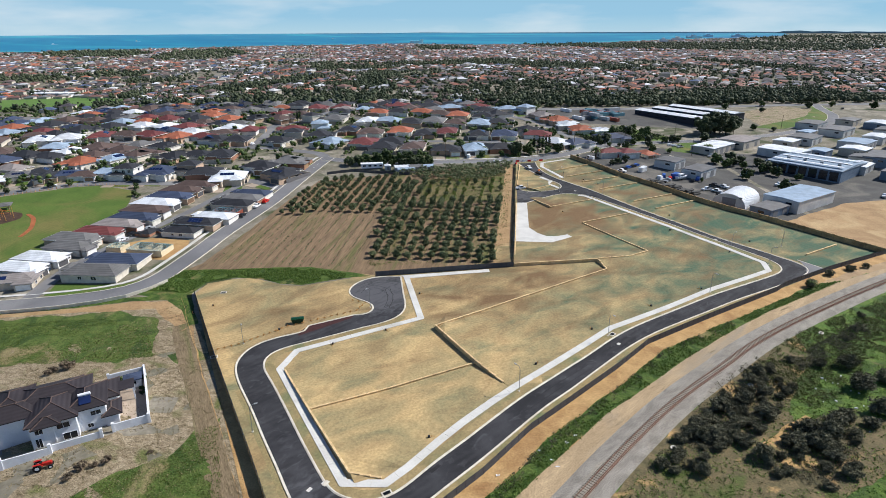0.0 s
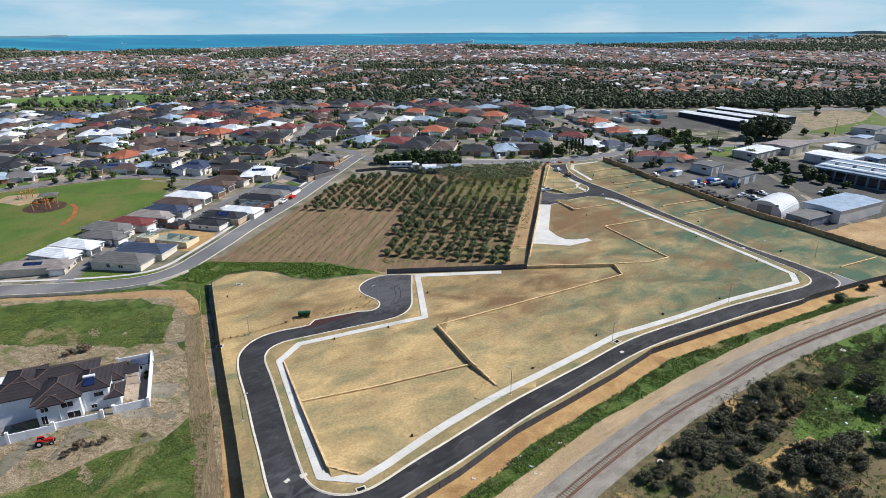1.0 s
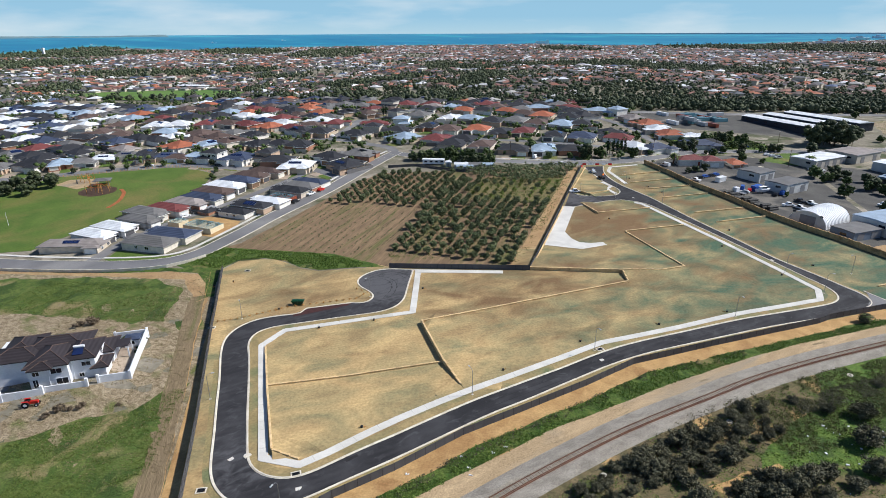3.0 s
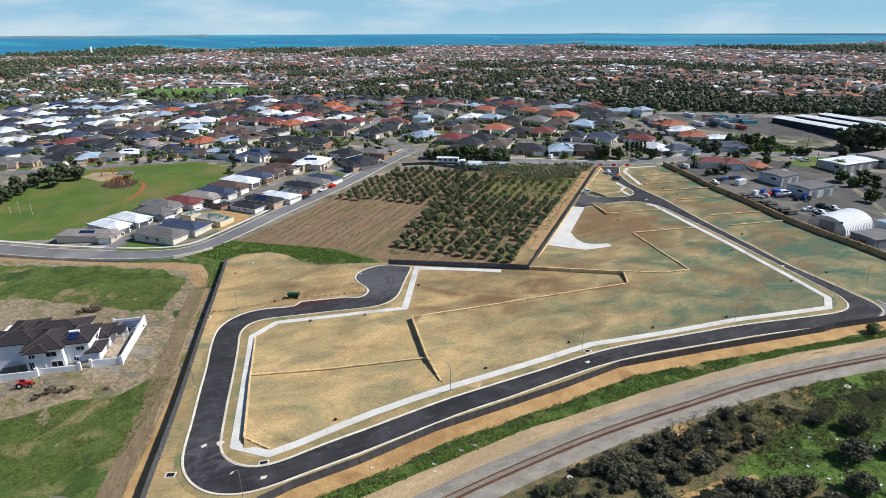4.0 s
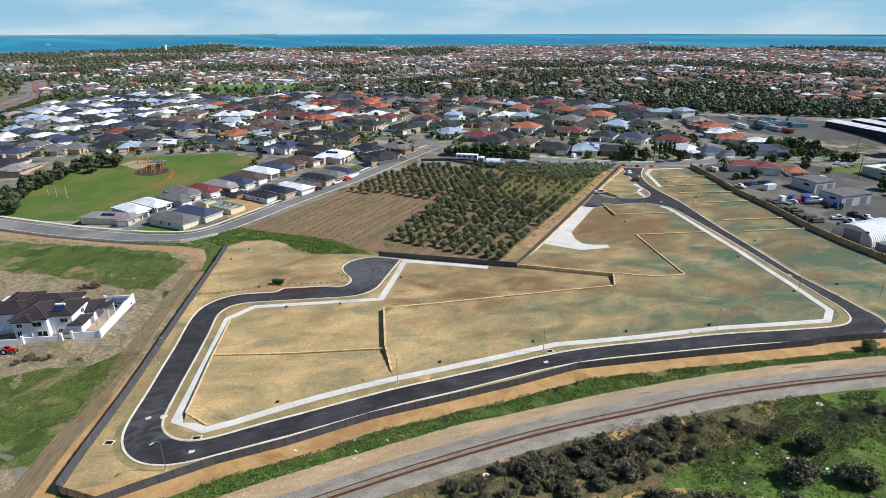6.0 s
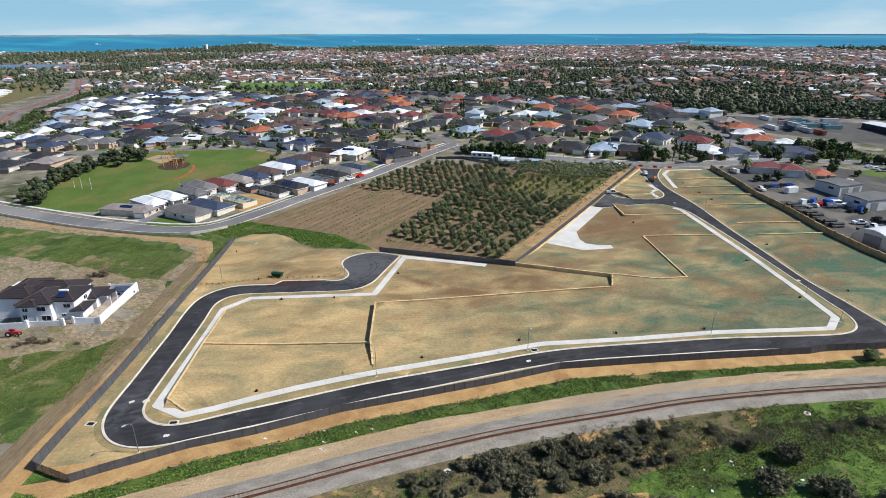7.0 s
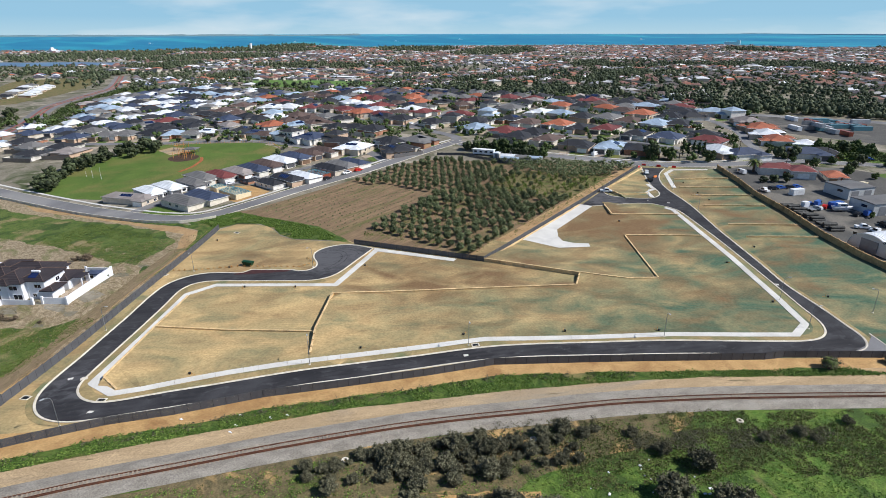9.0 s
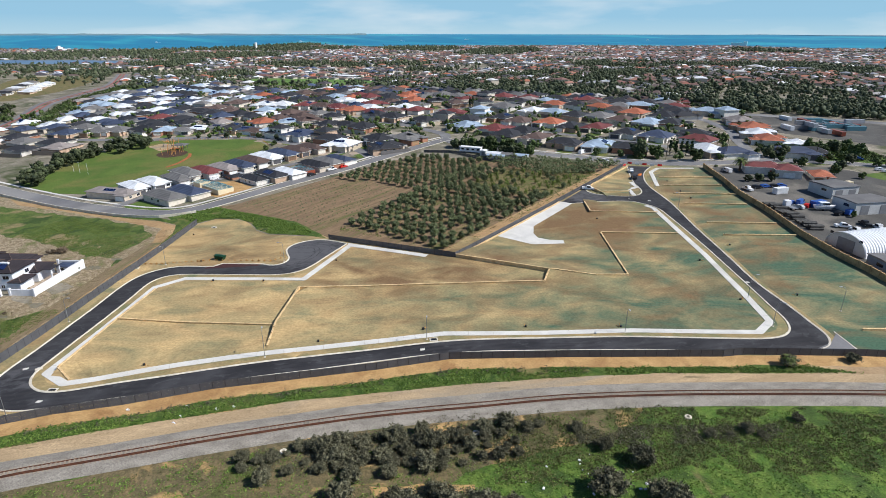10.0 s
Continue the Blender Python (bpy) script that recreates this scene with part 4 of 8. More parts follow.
bollard = empty("log_bollard", Matrix.Identity(4), "short pine log bollard beside the turning bulb", "bollard", "log bollards")
part("log", Geo().tube([(0, 0, 0), (0, 0, 0.7), (0, 0, 0.75)], 0.09, 0.075, 8), M["timber"], bollard)
part("cap_rail", Geo().box(-0.55, -0.06, 0.3, 0.55, 0.06, 0.42), M["timber"], bollard)
row = along([(-74.5, 127.2), (-68.2, 130.6), (-57, 139.8), (-51, 142.6), (-38.4, 148.4), (-36.6, 153.2), (-40.8, 155.0)], 1.9)
for k, (x, y) in enumerate(row):
    if k:
        nx, ny = row[min(k + 1, len(row) - 1)]
        px, py = row[k - 1]
        copy_thing(bollard, on_ground(x, y, math.degrees(math.atan2(ny - py, nx - px)), 0.02))
bollard.matrix_world = on_ground(*row[0], 25, 0.02)

skip = empty("skip_bin", on_ground(-54.7, 142.2, 12, 0.04) @ Matrix.Scale(0.86, 4), "dark green steel skip bin beside the road", "skip bin")
g = Geo()
g.add([(-1.5, -0.85, 0.1), (1.5, -0.85, 0.1), (1.5, 0.85, 0.1), (-1.5, 0.85, 0.1), (-2.1, -0.95, 1.6), (2.1, -0.95, 1.6), (2.1, 0.95, 1.6), (-2.1, 0.95, 1.6)],
      [(3, 2, 1, 0), (0, 1, 5, 4), (1, 2, 6, 5), (2, 3, 7, 6), (3, 0, 4, 7)])
g.add([(-1.4, -0.75, 0.2), (1.4, -0.75, 0.2), (1.4, 0.75, 0.2), (-1.4, 0.75, 0.2), (-2.0, -0.85, 1.6), (2.0, -0.85, 1.6), (2.0, 0.85, 1.6), (-2.0, 0.85, 1.6)],
      [(0, 1, 2, 3), (4, 5, 1, 0), (5, 6, 2, 1), (6, 7, 3, 2), (7, 4, 0, 3)])
part("body", g, PAINTS["green"], skip)
part("rim", Geo().box(-2.15, -1.0, 1.55, 2.15, -0.86, 1.68).box(-2.15, 0.86, 1.55, 2.15, 1.0, 1.68).box(-2.15, -0.86, 1.55, -2.02, 0.86, 1.68).box(2.02, -0.86, 1.55, 2.15, 0.86, 1.68), PAINTS["green"], skip)
for x in (-0.9, 0.0, 0.9):
    part("side_rib", Geo().box(x - 0.06, -1.02, 0.15, x + 0.06, -0.84, 1.55), PAINTS["green"], skip)
for x0, x1 in ((-2.08, -0.03), (0.03, 2.08)):
    lid = Geo()
    lid.add([(x0, -0.98, 1.69), (x1, -0.98, 1.69), (x1, 0.98, 1.69), (x0, 0.98, 1.69), (x0, -0.98, 1.73), (x1, -0.98, 1.73), (x1, 0.0, 1.92), (x0, 0.0, 1.92), (x1, 0.98, 1.73), (x0, 0.98, 1.73)],
            [(3, 2, 1, 0), (4, 5, 6, 7), (7, 6, 8, 9), (0, 1, 5, 4), (2, 3, 9, 8), (0, 4, 7, 9, 3), (1, 2, 8, 6, 5)])
    part("lid", lid, PAINTS["green"], skip)


# ---- plants ----
def make_crown(name, mat, seed, height, width, clumps, per, leaf, low=0.35, clump_r=0.3, heart=0.6):
    """A crown of leaf clumps spread over an uneven dome, with gaps between them."""
    rng = np.random.default_rng(seed)
    c = []
    while len(c) < clumps:
        p = rng.uniform(-1, 1, 3)
        r = np.linalg.norm(p)
        if 0.35 < r < 1.0:
            c.append(p * (0.75 + 0.35 * rng.random()))
    c = np.array(c)
    mid = height * (low + 1) / 2
    c = c * np.array([width / 2 * 0.8, width / 2 * 0.8, height * (1 - low) / 2 * 0.85]) + np.array([0, 0, mid])
    rad = np.stack([np.full(clumps, width / 2 * clump_r), np.full(clumps, width / 2 * clump_r), np.full(clumps, width / 2 * clump_r * 0.8)], 1) * rng.uniform(0.6, 1.25, (clumps, 1))
    v, q = leaf_cloud(c, rad, per, leaf, rng, 0.3)
    return np_mesh("crown", v, q, mat, lump_cloud(c, rad * heart, rng)), c


def make_tree(name, label, mat, seed, height, width, clumps=40, per=26, leaf=0.3, low=0.3, clump_r=0.32, trunk_r=0.16, category="tree", group="", limbs=6, heart=0.6):
    t = empty(name, Matrix.Identity(4), label, category, group)
    me, c = make_crown(name, mat, seed, height, width, clumps, per, leaf, low, clump_r, heart)
    rng = random.Random(seed)
    g = Geo()
    fork = height * max(low * 0.7, 0.12)
    g.tube([(0, 0, -0.1), (rng.uniform(-0.1, 0.1) * width * 0.2, 0, fork * 0.5), (0, rng.uniform(-0.1, 0.1) * width * 0.2, fork)], trunk_r, trunk_r * 0.7, 7)
    for k in range(limbs):
        p = c[(k * 7) % len(c)]
        g.tube([(0, 0, fork * 0.85), (p[0] * 0.45, p[1] * 0.45, (fork + p[2]) / 2 + 0.1 * height * rng.random()), tuple(p)], trunk_r * 0.5, trunk_r * 0.12, 5)
    part("trunk", g, M["bark"], t)
    part("crown", me, None, t)
    return t


class Grove:
    """Trees of a few builds, each copied to its places."""

    def __init__(self, makers):
        self.first, self.used = makers, [False] * len(makers)
        self.n = 0

    def plant(self, x, y, rng, size=1.0, k=None, dz=0.0):
        k = rng.randrange(len(self.first)) if k is None else k
        s = size * rng.uniform(0.85, 1.15)
        m = on_ground(x, y, rng.uniform(0, 360), dz - 0.03) @ Matrix.Diagonal((s * rng.uniform(0.9, 1.1), s * rng.uniform(0.9, 1.1), s * rng.uniform(0.88, 1.12), 1))
        if self.used[k]:
            ob = copy_thing(self.first[k], m)
            ob.matrix_world = m
        else:
            self.first[k].matrix_world = m
            self.used[k] = True
        self.n += 1


def carpet(name, poly, count, height, leaf, mat, label, category, seed, spread_r=0.35, per=5):
    """Low plants all over a patch: one object of many leaf tufts."""
    rng = np.random.default_rng(seed)
    xs, ys = [p[0] for p in poly], [p[1] for p in poly]
    pts = []
    tries = 0
    while len(pts) < count and tries < count * 12:
        tries += 1
        x, y = rng.uniform(min(xs), max(xs)), rng.uniform(min(ys), max(ys))
        if noise.noise((x * 0.18, y * 0.18, seed)) > -0.25 and inside(x, y, poly):
            pts.append((x, y))
    p = np.array(pts)
    h = height * (0.4 + 0.9 * rng.random(len(p)) ** 1.5) * np.array([1 + 0.6 * noise.noise((a * 0.3, b * 0.3, seed + 4.0)) for a, b in pts])
    c = np.stack([p[:, 0], p[:, 1], gz(p[:, 0], p[:, 1]) + h * 0.5], 1)
    rad = np.stack([np.full(len(p), spread_r), np.full(len(p), spread_r), h * 0.5], 1)
    v, q = leaf_cloud(c, rad, per, leaf, rng, 0.2)
    return tagged(new(name, np_mesh(name, v, q, mat)), label, category, kind="stuff")


# ---- railway ----
RAIL = smooth([(-150, -125), (-80, -35), (-40, 14), (-22, 36), (-8, 51), (0.4, 60.2), (10, 70.6), (20.6, 82.2), (34.3, 96), (44.2, 104.8), (55.2, 113.8), (67.2, 123.8), (82.5, 134.6), (97.6, 144.3), (118, 157), (142, 171), (175, 189), (260, 232)], 4)
south_zone = FENCE_SOUTH + [(185, 208), (200, 190), (190, 120), (170, -80), (0, -160), (-180, -160), (-130, -60), (-60, 20)]
sheet("railway_reserve", south_zone, 0.02, M["scrub_floor"], "green weedy ground along the railway", "ground", cell=9)
fs = along(FENCE_SOUTH, 4)
bank_edge = offset(fs, -4.6)
sheet("sand_bank", fs + ragged(bank_edge[::-1], 2, 0.5, 3), 0.05, M["sand_bare"], "bare yellow sand bank below the fence", "ground", cell=6)
strip_n = offset(fs, -4.2)
TRACK_N = [(-38, 30), (-16, 54.5), (2.0, 74.8), (13.6, 86.8), (23, 96.6), (33, 105), (43.8, 114.4), (53.2, 122), (66, 132.0), (80, 142.0), (97, 152.6), (118, 165.6), (150, 182), (176, 196)]
green_strip = [p for p in strip_n if -30 < p[0] < 108] + [p for p in TRACK_N if p[0] < 119][::-1]
sheet("sand_bank", ragged([p for p in strip_n if p[0] > 102] + [p for p in TRACK_N if p[0] > 110][::-1], 2, 0.8, 4), 0.06, M["dirt"], "bare orange soil bank beside the railway", "ground", cell=5)
sheet("weed_strip", ragged(green_strip, 3, 0.7, 5), 0.07, M["weeds"], "strip of lush green weeds above the railway", "grass", cell=6)
sheet("gravel_track", ragged(smooth(TRACK_N, 4) + [p for p in offset(RAIL, 2.8) if -33 < p[0] < 176][::-1], 3, 0.35, 8), 0.09, M["track_sand"], "dusty gravel service track beside the railway", "track", cell=6)

bed = Geo()
lines = [(4.1, 0.04), (1.9, 0.30), (-1.8, 0.30), (-3.9, 0.03)]
offs = [offset(RAIL, o) for o, h in lines]
for row_pts in zip(*offs):
    for (x, y), (o, h) in zip(row_pts, lines):
        bed.v.append((x, y, z_at(x, y) + h + 0.07))
for i in range(len(RAIL) - 1):
    for j in range(3):
        a = i * 4 + j
        bed.f.append((a, a + 1, a + 5, a + 4))
tagged(part("railway_ballast", bed, M["ballast"]), "grey crushed stone ballast bed of the railway", "ballast", kind="structure")

railway = empty("railway_track", Matrix.Identity(4), "dual-gauge railway track of rusty rails on concrete sleepers", "railway track", kind="structure")
for off in (0.72, -0.40, -0.72):
    ln_r = offset(RAIL, off)
    g = Geo()
    ribbon(g, ln_r, 0.075, 0.075, 0.44, 0.46)
    ribbon(g, ln_r, 0.012, 0.012, 0.46, 0.56)
    ribbon(g, ln_r, 0.04, 0.04, 0.56, 0.60)
    part("rail", g, M["rail"], railway)
sleeper_mesh = Geo().add([(-0.12, -1.1, 0), (0.12, -1.1, 0), (0.12, 1.1, 0), (-0.12, 1.1, 0), (-0.1, -1.1, 0.12), (0.1, -1.1, 0.12), (0.1, 1.1, 0.12), (-0.1, 1.1, 0.12)],
                         [(3, 2, 1, 0), (4, 5, 6, 7), (0, 1, 5, 4), (1, 2, 6, 5), (2, 3, 7, 6), (3, 0, 4, 7)]).mesh("sleeper", M["sleeper"])
ties = along(RAIL, 0.68)
rest = Geo()
for k in range(len(ties) - 1):
    (x, y), (x2, y2) = ties[k], ties[k + 1]
    if math.hypot(x2 - x, y2 - y) < 0.3:
        continue
    m = pose(x, y, z_at(x, y) + 0.34, 0, 0, math.degrees(math.atan2(y2 - y, x2 - x)))
    if 14 < x < 150:
        ob = new("sleeper", sleeper_mesh)
        ob.parent = railway
        ob.matrix_world = m
    else:
        rest.box(-0.12, -1.2, 0, 0.12, 1.2, 0.12, m)
o = part("far_sleepers", rest, M["sleeper"], railway)
o["kind"] = "stuff"

carpet("weeds", [p for p in green_strip], 15000, 0.5, 0.15, M["weed_leaf"], "lush green weeds on the bank", "weeds", 11, 0.4, 5)
dark_edge = [p for p in strip_n if -24 < p[0] < 70]
dark_edge = dark_edge + offset(dark_edge, -2.2)[::-1]
carpet("low_shrubs", dark_edge, 1000, 0.7, 0.14, M["scrub"], "low grey-green shrubs along the sand bank", "shrubs", 12, 0.45, 12)
SCRUB_ZONE = [p for p in offset(RAIL, -5.0) if p[0] > 4 and p[0] < 178] + [(190, 150), (150, 90), (90, 30), (20, 30), (-5, 45)]
carpet("weeds", SCRUB_ZONE, 26000, 0.28, 0.14, M["weed_leaf"], "green weeds and grasses among the scrub", "weeds", 13, 0.5, 5)
carpet("heath", SCRUB_ZONE, 2400, 0.4, 0.12, M["heath"], "low dark heath among the weeds", "heath", 14, 0.55, 9)
rs = [p for p in offset(RAIL, -3.6) if -2 < p[0] < 84]
sheet("heath_ground", ragged(rs + [(80, 118), (70, 108), (62, 98), (60, 92), (72, 96), (80, 92), (70, 78), (50, 68), (30, 62), (10, 52)], 2, 1.2, 26), 0.04, M["heath_floor"], "brown ground of dead heath and sand", "ground", cell=6)
band = [p for p in offset(RAIL, -4.6) if 58 < p[0] < 130]
carpet("heath", ragged(band + [(x + 9, y - 14) for x, y in band][::-1], 3, 3.5, 48), 6500, 0.38, 0.13, M["heath"], "low dark olive heath beside the ballast", "heath", 47, 0.5, 8)
# bare sandy patches
for k, pts in enumerate(([(50, 85.5), (56, 90), (63, 94.8), (64, 93.8), (58, 89), (52, 84.5)],)):
    sheet("bare_sand", ragged(pts, 1.5, 0.9, 20 + k), 0.06, M["sand_bare"], "bare sandy patch in the scrub", "ground", cell=5)

bush_makers = Grove([make_tree("scrub_bush", "dense dark grey-green coastal scrub bush", M["scrub"], 30 + k, 2.6 + 0.5 * k, 4.2 + 0.6 * k, 52, 62, 0.15, 0.0, 0.27, 0.1, "bush", "bushes of the railway scrub", 6, 0.5) for k in range(3)])
rng = random.Random(5)
for x, y, s in ((36, 93, 0.9), (40, 91, 1.0), (38.5, 88.5, 1.1), (43, 93, 1.1), (42, 88, 1.1), (45.5, 89.5, 1.2), (48, 92, 1.1), (46.5, 85.8, 1.0), (50.5, 95.2, 1.0), (47, 97, 1.1), (52.5, 98.6, 1.0),
                (44, 101, 0.9), (49, 103, 0.9), (55.6, 103.4, 0.9), (55, 94.2, 1.0), (51, 89.5, 0.9), (58.5, 107.6, 0.9), (61.5, 110.5, 0.8), (56.8, 85.6, 1.2), (60, 84.2, 1.3), (63.5, 87, 1.2), (60.6, 89.2, 0.9),
                (67, 90.6, 1.2), (70.8, 93, 1.2), (74.5, 90.5, 1.2), (79.2, 94.6, 1.1), (84.5, 113.2, 1.3), (81.4, 103.8, 1.3), (78.2, 113.6, 0.8), (88.5, 107, 1.0), (48, 81.6, 0.9), (66.5, 104.6, 0.6), (28.5, 84.6, 0.5),
                (31.8, 86.2, 0.6), (72.6, 116.2, 0.6), (93, 126.4, 0.5), (98.5, 131.5, 0.6), (106, 140, 0.6), (104, 160.4, 0.9), (116, 170.0, 0.8), (126, 174.5, 1.0), (133, 177, 0.8)):
    if near_line(x, y, RAIL) > 4.6 + 1.8 * s:
        bush_makers.plant(x, y, rng, s * 0.9)
thick = []
for zone, n, lo, hi in (([(24.6, 78.9), (36.9, 92.1), (49.7, 106.2), (65.7, 119.1), (66.9, 111.7), (62.6, 97.7), (49.0, 90.1), (41.9, 84.6), (36.8, 77.1)], 50, 0.4, 0.78), ([(46.4, 78.1), (59.0, 91.3), (68.3, 94.2), (70.0, 86.5), (62.6, 77.5), (55.4, 72.2)], 20, 0.4, 0.8), ([(71.0, 115.4), (87.5, 126.4), (107.5, 139.4), (101.3, 129.4), (85.7, 119.2), (72.8, 111.5)], 5, 0.25, 0.4)):
    tries = 0
    while n and tries < 900:
        tries += 1
        x, y = rng.uniform(min(p[0] for p in zone), max(p[0] for p in zone)), rng.uniform(min(p[1] for p in zone), max(p[1] for p in zone))
        if inside(x, y, zone) and near_line(x, y, RAIL) > 6.2 and all(math.hypot(x - a, y - b) > 2.1 for a, b in thick):
            thick.append((x, y))
            bush_makers.plant(x, y, rng, rng.uniform(lo, hi))
            n -= 1
    carpet("heath", zone, 1100, 0.6, 0.12, M["scrub"], "low grey-green heath under the bushes", "heath", 40 + len(thick), 0.5, 9)
for k in range(26):
    x, y = rng.uniform(60, 150), rng.uniform(60, 130)
    if near_line(x, y, RAIL) > 9 and y < 0.75 * x + 40:
        bush_makers.plant(x, y, rng, rng.uniform(0.4, 1.0))

for x, y in ((32.6, 85.0), (88.9, 130.2), (57.9, 105.9)):
    t = empty("pale_ring", on_ground(x, y, 20 * x, 0.06), "discarded pale concrete ring in the weeds", "concrete ring", "discarded rings")
    g = Geo()
    ring = [(math.cos(a * math.pi / 8), math.sin(a * math.pi / 8)) for a in range(16)]
    g.v = [(c * r, s * r, z) for r, z in ((0.62, 0), (0.62, 0.28), (0.34, 0.28), (0.34, 0)) for c, s in ring]
    g.f = [(j * 16 + i, j * 16 + (i + 1) % 16, ((j + 1) % 4) * 16 + (i + 1) % 16, ((j + 1) % 4) * 16 + i) for j in range(4) for i in range(16)]
    part("ring", g, M["kerb"], t)

rng2 = np.random.default_rng(77)
lit = Geo()
for k in range(60):
    x, y = rng2.uniform(70, 112), rng2.uniform(88, 112)
    s = rng2.uniform(0.08, 0.3)
    lit.box(-s, -s * 0.6, 0, s, s * 0.6, 0.16, on_ground(x, y, rng2.uniform(0, 360), 0.06))
for x, y in ((8.5, 82.7), (9.2, 80.8), (6.6, 85.4), (12.3, 87.6), (14.4, 89.7), (-2.2, 79.0)):
    lit.box(-0.22, -0.12, 0, 0.22, 0.12, 0.14, on_ground(x, y, 40 * x, 0.08)).box(-0.08, -0.2, 0.0, 0.1, 0.16, 0.1, on_ground(x + 0.4, y, 70 * y, 0.08))
tagged(part("litter", lit, M["white"]), "scattered white litter in the grass", "litter", kind="stuff")


# ---- olive grove ----
ORCHARD = [(-105.5, 179), (-100.5, 186), (-94, 214), (-86, 256), (-77.8, 286), (-48.8, 295), (-10, 309), (27.6, 318.6), (11.4, 179.2), (-36, 173.6), (-46, 176.5), (-60, 180), (-88, 179.4)]
sheet("orchard_soil", ragged(ORCHARD, 4, 0.6, 9), 0.04, M["soil"], "brown tilled soil of an olive grove", "soil", cell=8)
sheet("grass_clearing", ragged([(-24, 252), (-24, 286), (4, 296), (21, 300), (15, 252)], 3, 1.2, 19), 0.055, M["clearing"], "grassy clearing of the olive grove", "grass", cell=8)
sheet("dirt_lane", [(10.9, 180.4), (27, 316), (22.4, 314), (5.0, 181)], 0.06, M["brown"], "bare brown lane along the grove fence", "ground", cell=8)
sheet("weed_bank", ragged([(-113, 163.5), (-110, 176), (-105.5, 181), (-88, 181), (-60, 181.5), (-44, 176), (-37, 173), (-45, 171.6), (-59.5, 167.2), (-67, 168.2), (-74, 172.4), (-84, 174), (-92.5, 170.6),
                          (-94.5, 163), (-88, 150), (-84, 143), (-87, 142), (-93, 152), (-101, 159)], 2.5, 0.8, 14), 0.07, M["weeds"], "lush green weeds round the sand lots", "grass", cell=6)
carpet("weeds", [(-111, 166), (-104, 180), (-88, 180.4), (-60, 180.6), (-46, 175), (-46, 172), (-59.5, 168), (-67, 169), (-74, 173), (-84, 174.6), (-93, 171), (-96, 163)], 5600, 0.45, 0.2, M["weed_leaf"],
       "lush green weeds on the bank", "weeds", 15, 0.45, 5)

olives = Grove([make_tree("olive_tree", "bushy grey-green olive tree in an orchard row", M["olive"], 50 + k, 3.2 + 0.2 * k, 3.2 + 0.2 * k, 46, 22, 0.19, 0.1, 0.33, 0.12, "olive tree", "trees of the olive grove", 5, 0.6) for k in range(5)])
young = Grove([make_tree("young_olive_tree", "small yellow-green young olive tree", M["olive_young"], 60 + k, 1.9, 1.7, 14, 22, 0.13, 0.15, 0.4, 0.06, "olive tree", "young trees of the olive grove", 3) for k in range(2)])
rng = random.Random(8)
# rows follow the western road
ax, ay = Vector((0.125, 0.992)), Vector((0.992, -0.125))
o0 = Vector((4.5, 183.5))
for i in range(-1, 24):
    for j in range(0, 26):
        p = o0 - ay * (4.3 * i) + ax * (5.3 * j)
        x, y = p.x + rng.uniform(-0.5, 0.5), p.y + rng.uniform(-0.6, 0.6)
        if not inside(x, y, ORCHARD) or near_line(x, y, ORCHARD) < 2.2 or near_line(x, y, FENCE_NORTH[:2]) < 6.2:
            continue
        mature = x > -42 + (y - 180) * 0.05
        mid = y > 236 and x < -36
        clearing = y > 252 and x > -22 and y < 284
        if mature and not clearing and y < 284:
            if rng.random() < 0.95:
                big = 1.08 if (x < -18 and y > 205) else 1.0
                olives.plant(x, y, rng, rng.uniform(0.84, 1.06) * big)
        elif mid and y < 292:
            olives.plant(x, y, rng, rng.uniform(0.72, 0.98))
        elif clearing:
            if rng.random() < 0.7:
                young.plant(x, y, rng, rng.uniform(1.1, 1.6))
            elif rng.random() < 0.5:
                olives.plant(x, y, rng, rng.uniform(0.65, 0.9))
# the dense far edge of the grove
thicket, planted = [(-38, 297), (-20, 286), (0, 284), (14, 288), (22, 300), (26, 317), (-10, 308)], []
for k in range(900):
    x, y = rng.uniform(-38, 26), rng.uniform(284, 317)
    if inside(x, y, thicket) and all(math.hypot(x - a, y - b) > 2.2 for a, b in planted):
        planted.append((x, y))
tr = np.random.default_rng(70)
base_p = np.repeat(np.array(planted), 7, 0) + tr.normal(size=(len(planted) * 7, 2)) * 0.9
tops = np.repeat(tr.uniform(2.6, 4.4, len(planted)), 7)
cs = np.stack([base_p[:, 0], base_p[:, 1], gz(base_p[:, 0], base_p[:, 1]) + tops * tr.uniform(0.35, 0.85, len(base_p))], 1)
rs_ = np.tile([0.85, 0.85, 0.7], (len(cs), 1)) * tr.uniform(0.7, 1.3, (len(cs), 1))
v, q = leaf_cloud(cs, rs_, 34, 0.15, tr, 0.4)
tagged(new("olive_thicket", np_mesh("olive_thicket", v, q, M["olive"], lump_cloud(cs, rs_ * 0.6, tr))), "dense thicket of grey-green olive trees at the grove's end", "olive trees", kind="stuff")
carpet("grass_tufts", [(-40, 181), (9, 184), (24, 300), (-20, 290), (-34, 240)], 3600, 0.25, 0.2, M["tuft"], "green weeds between the olive rows", "grass", 84, 0.7, 5)
